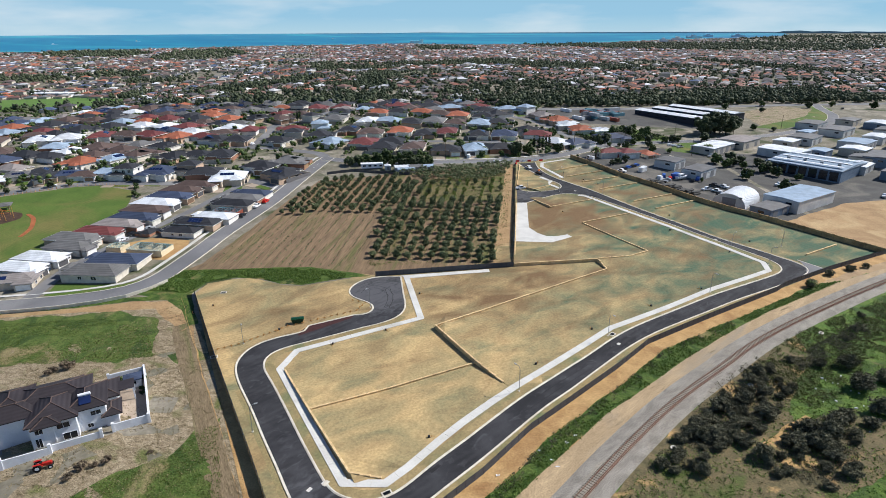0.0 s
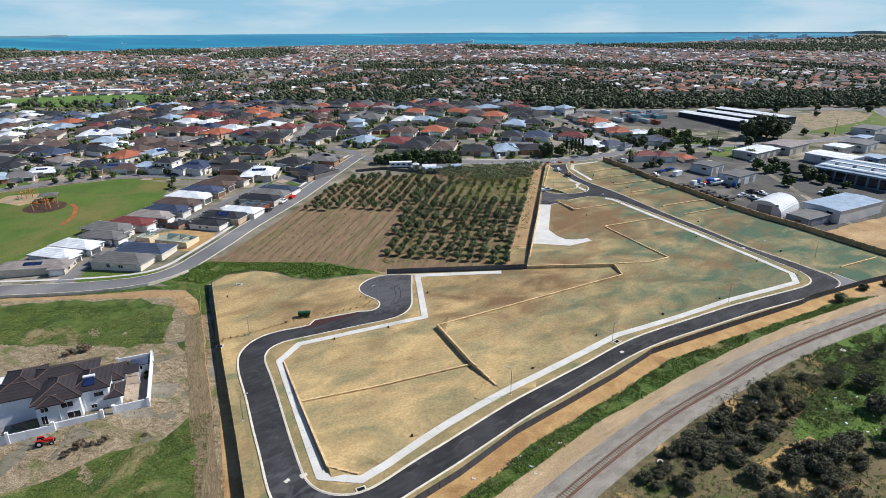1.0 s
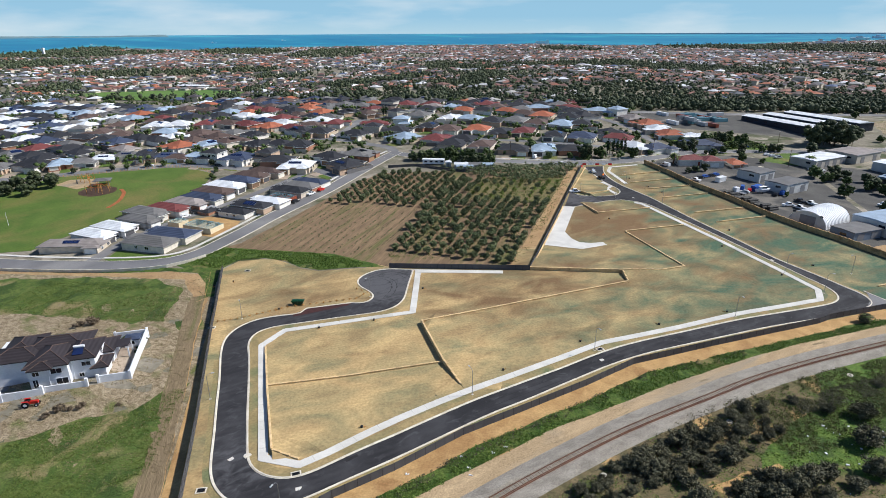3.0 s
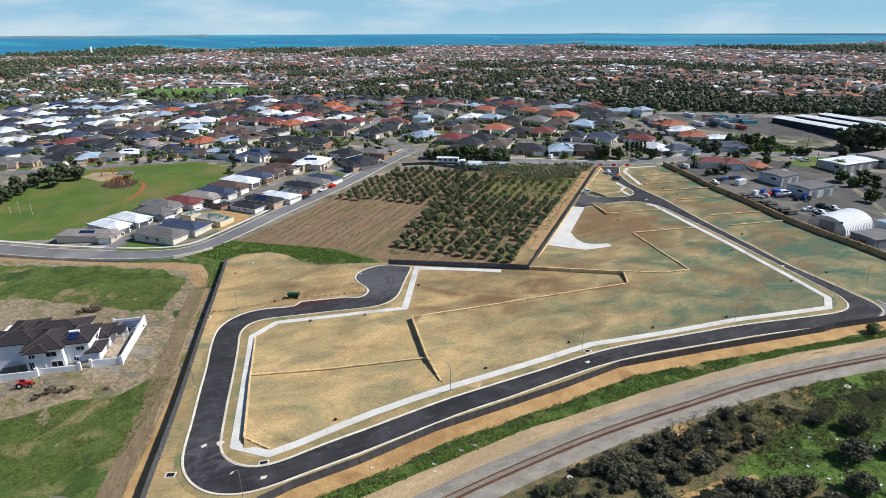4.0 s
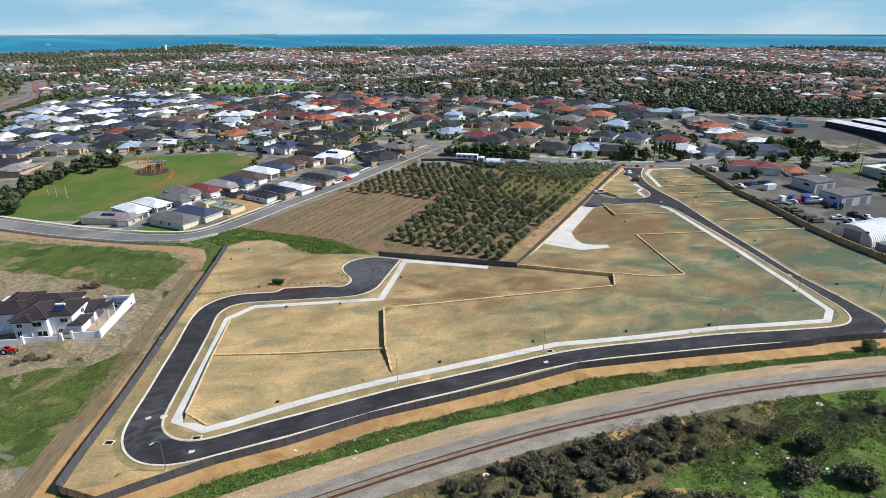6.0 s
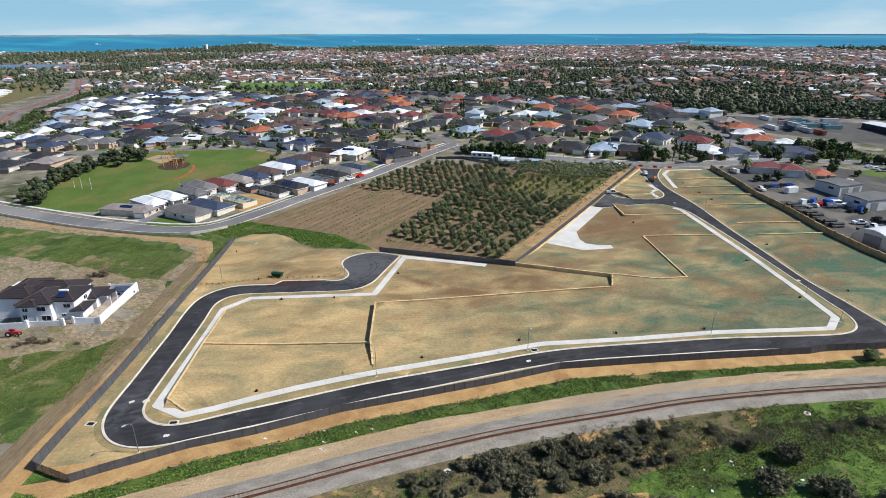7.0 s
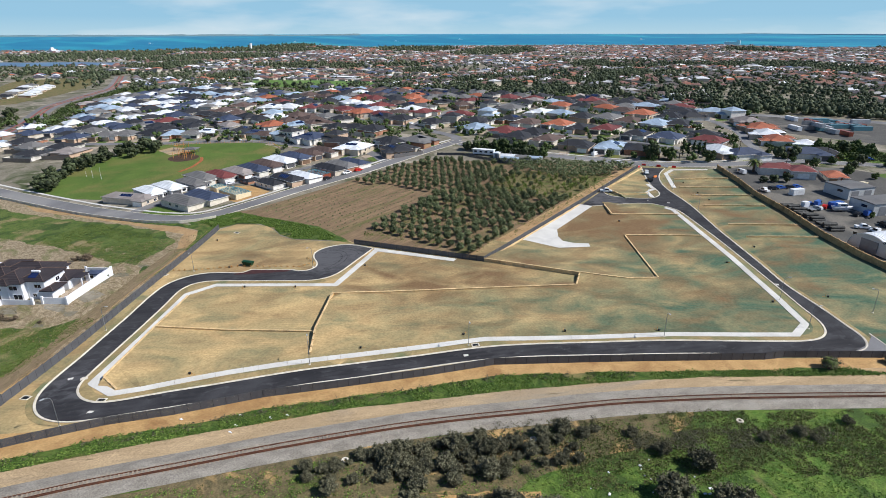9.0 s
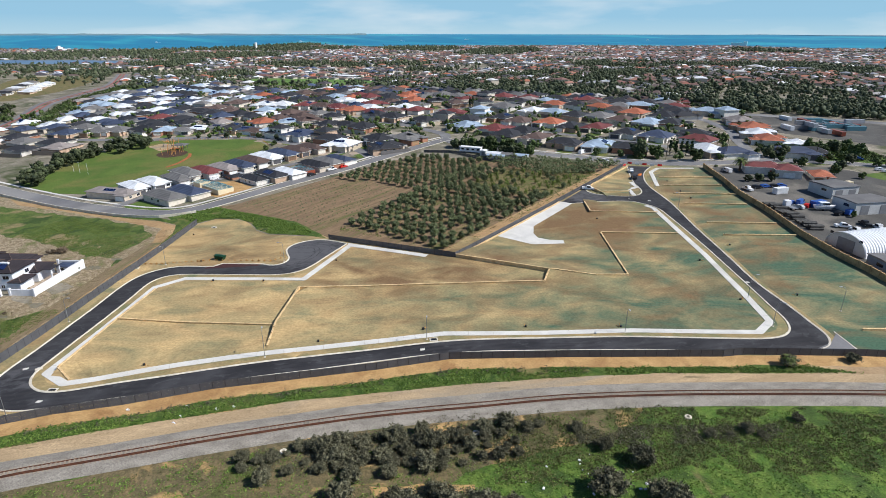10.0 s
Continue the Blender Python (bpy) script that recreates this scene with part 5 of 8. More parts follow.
# seedlings in the young western half
rng3 = np.random.default_rng(21)
cs = []
for i in range(0, 17):
    for j in range(0, 44):
        p = Vector((-46, 181)) - ay * (3.6 * i) + ax * (2.3 * j)
        x, y = p.x + rng3.normal() * 0.2, p.y + rng3.normal() * 0.3
        if inside(x, y, ORCHARD) and y < 238 + (x + 100) * 0.05 and near_line(x, y, ORCHARD) > 2 and rng3.random() < 0.8:
            cs.append((x, y, z_at(x, y) + 0.25))
cs = np.array(cs)
v, q = leaf_cloud(cs, np.tile([0.4, 0.62, 0.34], (len(cs), 1)), 18, 0.16, rng3, 0.2)
tagged(new("seedlings", np_mesh("seedlings", v, q, M["olive"])), "rows of tiny grey-green seedlings in tilled soil", "seedlings", kind="stuff")


# ---- houses ----
BUILDS = {
    # volumes: x0, y0, x1, y1, eave height; the street lies towards -y
    "deep": [(-6.5, -8, 6.5, 8, 2.7), (-6.5, -11.5, -0.3, -7, 2.7), (0.5, 6, 6.5, 11, 2.7), (3.2, -9.6, 6.5, -6, 2.7)],
    "wide": [(-8.5, -6, 8.5, 6, 2.7), (2.0, -10, 8.5, -5, 2.7), (-8.5, 3, -2.5, 10, 2.7)],
    "narrow": [(-5.0, -11, 5.0, 9, 2.8), (-5.0, -13.5, 0.8, -10, 2.8)],
    "tall": [(-5.5, -6, 5.5, 5, 5.6), (-7.0, -8.5, 1.0, 8.5, 2.8)],
    "square": [(-8, -8, 8, 7, 2.7), (-8, -11.5, -1.8, -7.5, 2.7), (2.5, -10.4, 7.0, -6, 2.7), (-8, 5, -1, 10.5, 2.7)],
    "rambling": [(-11, -3.5, 4, 5, 3.4), (1.5, -7.5, 12, 3.5, 3.4), (-2, 3, 4, 9, 3.4)],
    "long": [(-13, -4.5, 13, 4.5, 2.8), (7, -7, 13, -4, 2.8)],
}
ROOF_WORDS = {"W": "white sheet-metal", "K": "charcoal tiled", "G": "grey tiled", "B": "blue steel", "R": "dark red tiled", "T": "orange terracotta tiled", "N": "brown tiled", "L": "pale blue-grey steel", "C": "pale taupe tiled"}
house_cache = {}


def fascia(vols, t):
    """Pale gutters round the eaves."""
    g = Geo()
    for x0, y0, x1, y1, h in vols:
        a, b, c, d, lo, hi = x0 - 0.5, y0 - 0.5, x1 + 0.5, y1 + 0.5, h - 0.18, h + 0.03
        ring = [(x, y, z) for z in (lo, hi) for o in (0.1, 0.004) for x, y in ((a - o, b - o), (c + o, b - o), (c + o, d + o), (a - o, d + o))]
        faces = []
        for k in range(4):
            n = (k + 1) % 4
            faces += [(k, n, n + 8, k + 8), (n + 4, k + 4, k + 12, n + 12), (k + 8, n + 8, n + 12, k + 12), (n, k, k + 4, n + 4)]
        g.add(ring, faces)
    part("gutter", g, M["gutter"], t)




def window_part(parent, x, y, z, w, h, face):
    """A window on a wall: face is the outward side, -y, +y, -x or +x."""
    g, f = Geo(), Geo()
    d = 0.04
    if face in ("-y", "+y"):
        s = -1 if face == "-y" else 1
        lo, hi = sorted((y, y + s * d))
        g.box(x - w / 2, lo, z, x + w / 2, hi, z + h)
        lo, hi = sorted((y, y + s * 0.08))
        for a, b, c, e in ((-w / 2 - 0.07, z - 0.07, w / 2 + 0.07, z), (-w / 2 - 0.07, z + h, w / 2 + 0.07, z + h + 0.07), (-w / 2 - 0.07, z, -w / 2, z + h), (w / 2, z, w / 2 + 0.07, z + h), (-0.03, z, 0.03, z + h)):
            f.box(x + a, lo, b, x + c, hi, e)
    else:
        s = -1 if face == "-x" else 1
        lo, hi = sorted((x, x + s * d))
        g.box(lo, y - w / 2, z, hi, y + w / 2, z + h)
        lo, hi = sorted((x, x + s * 0.08))
        for a, b, c, e in ((-w / 2 - 0.07, z - 0.07, w / 2 + 0.07, z), (-w / 2 - 0.07, z + h, w / 2 + 0.07, z + h + 0.07), (-w / 2 - 0.07, z, -w / 2, z + h), (w / 2, z, w / 2 + 0.07, z + h), (-0.03, z, 0.03, z + h)):
            f.box(lo, y + a, b, hi, y + c, e)
    p = part("window", g, M["glass"], parent)
    part("window_frame", f, M["white"], p)


def make_house(build, tone, solar, group):
    vols = BUILDS[build]
    lab = {"tall": "two-storey house with a %s roof"}.get(build, "brick house with a %s hipped roof") % ROOF_WORDS[tone]
    if solar:
        lab += " and solar panels"
    t = empty("house", Matrix.Identity(4), lab, "house", group)
    w, r = Geo(), Geo()
    for x0, y0, x1, y1, h in vols:
        w.box(x0, y0, -0.6, x1, y1, h)
        r.hip(x0, y0, x1, y1, h + 0.05, 20)
    part("wall", w, M["walls"], t)
    fascia(vols, t)
    roof = part("roof", r, M["roof" + tone], t)
    gx0, gy0, gx1, gy1, gh = vols[1] if build not in ("tall",) else vols[1]
    part("garage_door", Geo().box((gx0 + gx1) / 2 - 2.4, gy0 - 0.06, 0.05, (gx0 + gx1) / 2 + 2.4, gy0 + 0.02, 2.2), M["garage"], t)
    x0, y0, x1, y1, h = vols[0]
    part("door", Geo().box(x1 - 4.6, y0 - 0.06, 0.05, x1 - 3.5, y0 + 0.02, 2.15), PAINTS["brownred"], t)
    window_part(t, x1 - 1.8, y0, 0.8, 1.9, 1.3, "-y")
    window_part(t, x0, (y0 + y1) / 2, 0.9, 1.8, 1.1, "-x")
    window_part(t, x1, (y0 + y1) / 2 + 2, 0.9, 1.8, 1.1, "+x")
    window_part(t, x1, (y0 + y1) / 2 - 3, 0.9, 1.4, 1.1, "+x")
    if build == "tall":
        for x in (-3.2, 0.4, 3.4):
            window_part(t, x, y0, 3.5, 1.5, 1.3, "-y")
        window_part(t, x1, 0, 3.5, 1.6, 1.2, "+x")
    if solar:
        # panels on the slope that looks to +x, lying on its pitch
        wd, dp = x1 - x0 + 1, y1 - y0 + 1
        run = min(wd, dp) / 2
        pitch = radians(20)
        if dp >= wd:
            m = pose(x1 + 0.5 - run * 0.55, (y0 + y1) / 2, h + 0.05 + run * 0.55 * math.tan(pitch) + 0.12, 0, 20, 0)
            su, sv = (1.0, 1.7), (3, 4)
        else:
            m = pose((x0 + x1) / 2, y0 - 0.5 + run * 0.55, h + 0.05 + run * 0.55 * math.tan(pitch) + 0.12, 20, 0, 0)
            su, sv = (1.7, 1.0), (4, 2)
        a = part("mounting_frame", Geo().box(-sv[0] * su[0] / 2, -sv[1] * su[1] / 2, -0.04, sv[0] * su[0] / 2, sv[1] * su[1] / 2, -0.02, m), M["steel"], t)
        for i in range(sv[0]):
            for j in range(sv[1]):
                u, q = (i - sv[0] / 2) * su[0], (j - sv[1] / 2) * su[1]
                part("solar_panel", Geo().box(u + 0.04, q + 0.04, -0.02, u + su[0] - 0.04, q + su[1] - 0.04, 0.03, m), M["solar"], a)
    return t


def house(x, y, rz, build, tone, solar=False, group="houses of the suburb", scale=1.0):
    key = (build, tone, solar, group)
    m = on_ground(x, y, rz) @ Matrix.Scale(scale, 4)
    if key in house_cache:
        ob = copy_thing(house_cache[key], m)
        ob.matrix_world = m
    else:
        house_cache[key] = make_house(*key)
        house_cache[key].matrix_world = m
    return m


# ---- cars ----
def make_car(paint, label, kind="hatch"):
    t = empty("car", Matrix.Identity(4), label, "car", "parked cars")
    long, wide = (4.4, 1.8) if kind != "ute" else (5.2, 1.85)
    g = Geo()
    if kind == "ute":
        prof = [(-2.6, 0.35), (2.6, 0.35), (2.6, 0.85), (1.5, 1.05), (0.9, 1.75), (-0.6, 1.78), (-0.75, 1.1), (-2.6, 1.1)]
    elif kind == "van":
        prof = [(-2.4, 0.3), (2.4, 0.3), (2.4, 1.0), (1.7, 2.0), (-2.4, 2.05)]
    else:
        prof = [(-2.2, 0.3), (2.2, 0.3), (2.2, 0.75), (1.2, 0.95), (0.5, 1.45), (-1.3, 1.48), (-2.1, 1.0)]
    n = len(prof)
    g.v = [(x, -wide / 2 * (1.0 if z < 1.0 else 0.86), z) for x, z in prof] + [(x, wide / 2 * (1.0 if z < 1.0 else 0.86), z) for x, z in prof]
    g.f = [tuple(range(n)), tuple(range(2 * n - 1, n - 1, -1))] + [(i, n + i, n + (i + 1) % n, (i + 1) % n) for i in range(n)]
    part("body", g, paint, t)
    top = 1.4 if kind == "hatch" else 1.7 if kind == "ute" else 1.9
    s = Geo()
    x0, x1 = (-1.2, 0.45) if kind == "hatch" else (-0.5, 0.85) if kind == "ute" else (0.6, 1.6)
    for y in (-1, 1):
        s.add([(x0 - 0.2, y * wide * 0.475, 1.0), (x1 + 0.5, y * wide * 0.475, 1.0), (x1, y * wide * 0.437, top), (x0, y * wide * 0.437, top)], [(0, 1, 2, 3)])
    part("side_window", s, M["glass"], t)
    if kind == "hatch":
        part("windscreen", Geo().add([(1.18, -0.75, 0.98), (1.18, 0.75, 0.98), (0.56, 0.68, 1.42), (0.56, -0.68, 1.42)], [(0, 1, 2, 3)]), M["glass"], t)
    for x in (-long * 0.31, long * 0.31):
        for y in (-wide / 2 + 0.08, wide / 2 - 0.08):
            w = part("wheel", Geo().tube([(x, y - 0.1, 0.32), (x, y + 0.1, 0.32)], 0.32, 0.32, 10), M["tyre"], t)
            part("rim", Geo().tube([(x, y - 0.11, 0.32), (x, y + 0.11, 0.32)], 0.19, 0.19, 8), PAINTS["silver"], w)
    for y in (-0.62, 0.62):
        part("headlight", Geo().box(long / 2 - 0.06, y - 0.16, 0.58, long / 2 + 0.02, y + 0.16, 0.72), M["white"], t)
    return t


car_cache = {}


def car(x, y, rz, colour, kind="hatch", scale=1.0):
    key = (colour, kind)
    word = {"hatch": "car", "ute": "utility truck", "van": "delivery van"}[kind]
    m = on_ground(x, y, rz, 0.14) @ Matrix.Scale(scale, 4)
    if key in car_cache:
        copy_thing(car_cache[key], m).matrix_world = m
    else:
        car_cache[key] = make_car(PAINTS[colour], "%s %s parked on the ground" % (colour, word), kind)
        car_cache[key].matrix_world = m


# ---- western road and field ----
ROAD_WEST = smooth([(-420, 150), (-300, 150), (-230, 151.5), (-182.5, 154.2), (-154, 157), (-132, 160.4), (-118, 165.5), (-111, 174), (-108.4, 184), (-105.5, 199), (-102.5, 217), (-94.0, 254), (-88.6, 292), (-84.2, 322), (-82, 333)], 5)
ROAD_NORTH = smooth([(-84, 331), (-72, 326.5), (-57.8, 323.6), (-23.6, 322.0), (8, 324), (29.2, 326.6), (48, 334), (68.2, 347), (92, 367), (120, 378), (150, 386), (175, 391), (209, 402), (243, 418), (283, 443), (312, 481), (328, 524), (340, 552)], 5)
ROAD_CROSS = smooth([(60, 508), (120, 517), (175, 527), (257, 539), (313, 547), (400, 556), (560, 580)], 6)
STREETS = [
    (ROAD_WEST, 3.9), (ROAD_NORTH, 3.9),
    (smooth([(-92, 272), (-116, 286.5), (-145, 281.5), (-184, 281.6), (-201, 279.5), (-222, 270), (-248, 256), (-262, 243.5), (-281, 239), (-330, 219), (-420, 195)], 5), 3.2),
    (smooth([(-84, 333), (-90, 343), (-108, 350.5), (-133, 358), (-154, 358), (-174, 360.5), (-205, 369), (-232, 373), (-262, 364), (-292, 352)], 5), 3.2),
    (smooth([(-136, 360), (-137, 380), (-140, 412), (-142, 430), (-129, 445), (-118, 465), (-112, 500)], 5), 3.0),
    (smooth([(-70, 382), (-20, 379), (20, 376), (40, 372)], 5), 2.8),
    (smooth([(-112, 464), (-70, 460), (-30, 456), (8, 450)], 5), 2.8),
    (smooth([(94, 368), (82, 379), (71, 410), (64, 438), (48, 462), (33, 482), (28, 520)], 5), 3.0),
    (smooth([(-147.4, 182), (-145.4, 194), (-142.4, 204), (-138, 214), (-129, 236), (-121.5, 262), (-116, 284)], 5), 1.9),
    (smooth([(-146.5, 157), (-148, 170), (-147.4, 184)], 4), 2.6),
]
strip("street", offset(ROAD_CROSS, 5.5), offset(ROAD_CROSS, -5.5), 0.19, M["old_road"], "wide grey asphalt main road", "road")
for k, (line, half) in enumerate(STREETS):
    strip("street", offset(line, half), offset(line, -half), 0.10 + 0.006 * k, M["old_road"], "grey worn asphalt suburban street", "road")
    if k < 2:
        for s in (1, -1):
            g = ribbon(Geo(), offset(line, s * half), 0.14, 0.14, 0.02, 0.2)
            tagged(part("kerb", g, M["kerb"]), "concrete kerb of the suburban street", "kerb", "kerbs of the streets", "structure")
g = ribbon(Geo(), offset(ROAD_WEST[20:], 7.0), 0.7, 0.7, 0.02, 0.14)
tagged(part("footpath", g, M["concrete"]), "pale concrete footpath in front of houses", "footpath", "footpaths of the streets", "structure")
g = ribbon(Geo(), offset(ROAD_NORTH[3:40], 6.4), 0.7, 0.7, 0.02, 0.14)
tagged(part("footpath", g, M["concrete"]), "pale concrete footpath in front of houses", "footpath", "footpaths of the streets", "structure")
# lane arrows at the junction
for k, (x, y, a) in enumerate(((-86.0, 311, 82), (-88.2, 297, 82), (-85.2, 318, 82))):
    tagged(part("lane_mark", Geo().box(-1.6, -0.07, 0.135, 1.6, 0.07, 0.14, on_ground(x, y, a)), M["white"]), "white painted line on the street", "road marking", "road markings", "structure")

low_wall = empty("street_wall", Matrix.Identity(4), "pale grey limestone wall along the bend of the street", "wall")
for (a, b) in zip(*(lambda q: (q, q[1:]))(along(offset(ROAD_WEST, -5.2)[30:61], 2.4))):
    part("block", ribbon(Geo(), [a, b], 0.14, 0.14, 0, 1.1), M["kerb"], low_wall)
sheet("field", [(-420, 30), (-420, 145), (-230, 146), (-182, 148.5), (-154, 151), (-134, 154.5), (-116, 160), (-104, 161), (-94.5, 160), (-73.2, 123.8), (-51.6, 86), (-39.9, 64.8), (-34.6, 55), (-60, 20), (-130, -60), (-420, -60)], 0.02, M["dead_grass"],
      "field of dead grass and weeds", "field", cell=9)
sheet("grass_patch", ragged([(-250, 132), (-172, 143), (-140, 149.5), (-114, 152), (-98, 146), (-88.5, 126), (-97, 123), (-113, 124), (-136, 124), (-200, 118), (-250, 108)], 1.8, 2.2, 31), 0.045, M["grass"],
      "patch of green field grass", "grass", cell=9)
sheet("grass_patch", ragged([(-83.6, 73.4), (-79.2, 77.2), (-74.8, 82.4), (-67, 86.6), (-64.4, 94.8), (-61.6, 98.5), (-57.5, 88), (-50.5, 71), (-45, 60), (-60, 46), (-100, 46), (-116, 56), (-97, 66)], 1.5, 1.2, 32), 0.045, M["grass"],
      "patch of green field grass", "grass", cell=9)
sheet("grass_patch", ragged([(-86, 126), (-79, 120), (-74, 124), (-80, 130)], 2, 1.0, 33), 0.05, M["grass"], "patch of green field grass", "grass", cell=9)
sheet("dirt_bank", ragged([(-205, 146), (-160, 151), (-134, 153), (-112, 158), (-100, 158), (-92, 151), (-86, 143), (-80, 131), (-84, 129), (-91, 143), (-102, 152.5), (-126, 152), (-160, 148.5), (-190, 144)], 3, 1.2, 34), 0.055,
      M["brown"], "bare tan dirt track across the field", "ground", cell=9)
sheet("weed_verge", ragged([(-170, 151), (-134, 156), (-116, 161), (-104, 161.5), (-97, 160), (-99, 158.6), (-112, 158.4), (-134, 153.8), (-160, 150.6)], 2, 0.5, 37), 0.06, M["weeds"], "green weeds between the track and the road", "grass", cell=6)
fw = FENCE_WEST + [(-29, 48)]
fwp = along(fw, 5)
sheet("ploughed_strip", ragged(offset(fwp[4:], -3.8) + offset(fwp[4:], -8.6)[::-1], 1.5, 0.7, 36), 0.06, M["ploughed"], "tilled brown strip along the fence", "soil", cell=6)
sheet("sand_strip", fwp + ragged(offset(fwp, -4.0)[::-1], 2, 0.5, 35), 0.08, M["sand_bare"], "yellow sand strip at the foot of the fence", "ground", cell=6)
carpet("grass_tufts", [(-150, 146), (-114, 148), (-98, 140), (-88.5, 126), (-97, 123), (-136, 124), (-150, 124)], 4500, 0.22, 0.12, M["tuft"], "tufts of green field grass", "grass", 81, 0.45, 5)
carpet("grass_tufts", [(-84, 72.6), (-75, 81.4), (-67, 86), (-64, 94.4), (-61.6, 97.5), (-57.5, 88), (-50.5, 71), (-60, 58), (-84, 58)], 4500, 0.22, 0.12, M["tuft"], "tufts of green field grass", "grass", 82, 0.45, 5)
carpet("dead_tufts", [(-122, 124), (-95, 158), (-70, 120), (-46, 72), (-60, 66), (-96, 78)], 7000, 0.2, 0.12, M["straw"], "tufts of dead straw-coloured grass", "grass", 83, 0.4, 4)
dry = Grove([make_tree("dry_bush", "leafless brown bush in dead grass", M["dry_leaf"], 90, 1.7, 3.6, 22, 40, 0.12, 0.0, 0.36, 0.06, "bush", "dry bushes of the field", 4)])
rng = random.Random(12)
for x, y, s in ((-109.2, 121, 1.3), (-112, 119, 1.0), (-82.6, 83.2, 0.7), (-80.4, 83.6, 0.6), (-78.4, 85, 0.6), (-71.2, 87.7, 0.35), (-83.4, 80.6, 0.6)):
    dry.plant(x, y, rng, s)

# ---- white two-storey house with a walled court ----
vm = on_ground(-94.2, 86.6, 29)
villa = empty("villa", vm, "white two-storey house with dark brown tiled hipped roofs", "house")
part("wall", Geo().box(0, 1.8, -0.8, 8.2, 12, 5.7).box(7.0, 3.4, -0.8, 13.5, 12.4, 5.7).box(-9, 6, -0.8, 1, 17, 5.7).box(9.5, 10, -0.8, 15.5, 17, 3.2).box(13.0, 3.0, -0.8, 15.5, 8, 3.0).box(-2, 15, -0.8, 8, 22, 3.2), M["white"], villa)
for box in ((0, 1.8, 8.2, 12, 5.75), (6.6, 3.4, 13.5, 12.4, 5.77), (-9, 6, 1, 13, 5.74), (-7.5, 9, -0.5, 18.5, 5.76), (-3, 8.6, 10.5, 17, 5.73), (9.5, 10, 15.5, 17, 3.25), (13.0, 3.0, 15.8, 8, 3.05), (-2, 15, 8, 22, 3.25), (1.2, 0.6, 5.2, 4, 5.72)):
    part("roof", Geo().hip(*box, 22, 0.6), M["roofD"], villa, "dark brown tiled hipped roof")
    x0, y0, x1, y1, zz = box
    run = min(x1 - x0, y1 - y0) / 2 + 0.6
    top = zz + run * math.tan(radians(22)) + 0.04
    if x1 - x0 >= y1 - y0:
        ends = [(x0 - 0.6 + run, (y0 + y1) / 2, top), (x1 + 0.6 - run, (y0 + y1) / 2, top)]
    else:
        ends = [((x0 + x1) / 2, y0 - 0.6 + run, top), ((x0 + x1) / 2, y1 + 0.6 - run, top)]
    caps = Geo().tube(ends, 0.13, 0.13, 6)
    for cx, cy in ((x0 - 0.6, y0 - 0.6), (x1 + 0.6, y0 - 0.6), (x1 + 0.6, y1 + 0.6), (x0 - 0.6, y1 + 0.6)):
        end = min(ends, key=lambda p: math.hypot(p[0] - cx, p[1] - cy))
        caps.tube([(cx, cy, zz + 0.04), end], 0.11, 0.11, 5)
    part("ridge_tiles", caps, M["roofN"], villa)
for x, z, w, h in ((1.6, 3.4, 1.3, 1.0), (5.8, 3.5, 2.2, 1.2), (6.6, 0.6, 2.4, 1.5), (10.2, 0.9, 1.0, 0.9), (11.6, 3.6, 1.8, 1.0), (1.2, 0.4, 1.0, 2.0)):
    window_part(villa, x, 1.8 if x < 8 else 3.4, z, w, h, "-y")
window_part(villa, 13.5, 9.0, 3.6, 1.4, 1.1, "+x")
part("downpipe", Geo().box(4.0, 1.7, 0, 4.12, 1.8, 5.6), M["white"], villa)
part("downpipe", Geo().box(8.6, 3.3, 0, 8.72, 3.4, 5.6), M["white"], villa)
heater = part("solar_heater", Geo().box(-1.1, -1.0, 0.0, 1.1, 1.0, 0.1, pose(10.05, 4.9, 6.72, 22, 0, 0)), M["solar"], villa, "solar hot-water panels on the roof")
part("tank", Geo().tube([(8.9, 6.15, 7.45), (11.2, 6.15, 7.45)], 0.35, 0.35, 10), M["white"], heater)
pg = part("pergola_roof", Geo().box(11.5, 11.0, 3.3, 19.0, 15.2, 3.42), M["roofD"], villa, "blue-grey translucent patio roof")
for x, y in ((18.7, 11.3), (18.7, 14.9), (15.6, 11.3)):
    part("column", Geo().box(x - 0.15, y - 0.15, 0, x + 0.15, y + 0.15, 3.3), M["white"], pg)
part("court_paving", Geo().box(15.3, 1.2, -0.3, 20.8, 21.2, 0.12), M["driveway"], villa)
gw = empty("court_wall", vm, "white rendered wall round a paved court", "wall")
for x0, y0, x1, y1, h in ((-14, -1.2, 3, -0.95, 1.7), (3.2, -0.6, 12.0, -0.35, 1.7), (14.4, 0.3, 21.0, 0.55, 2.0), (21.0, 0.3, 21.25, 22.0, 2.3), (13.5, 21.7, 21.0, 22.0, 2.0), (-14, -1.2, -13.75, 10, 1.7)):
    part("wall_panel", Geo().box(x0, y0, -0.9, x1, y1, h), M["white"], gw)
for x, y in ((3.1, -0.9), (12.1, -0.4), (14.3, 0.4), (21.1, 0.4), (21.1, 22.0), (-5, -1.1), (13.4, 21.8)):
    part("pier", Geo().box(x - 0.28, y - 0.28, -0.9, x + 0.28, y + 0.28, 2.35), M["white"], gw)
ys = empty("garden_shed", vm @ pose(18.6, 17.6, 0.1), "small white shed with a dark blue roof", "shed")
part("wall", Geo().box(-1.8, -1.6, -0.3, 1.8, 1.6, 2.3), M["white"], ys)
part("roof", Geo().hip(-1.8, -1.6, 1.8, 1.6, 2.3, 10, 0.2), M["roofB"], ys)
part("window", Geo().box(-0.6, -1.65, 1.0, 0.6, -1.58, 1.8), M["glass"], ys)
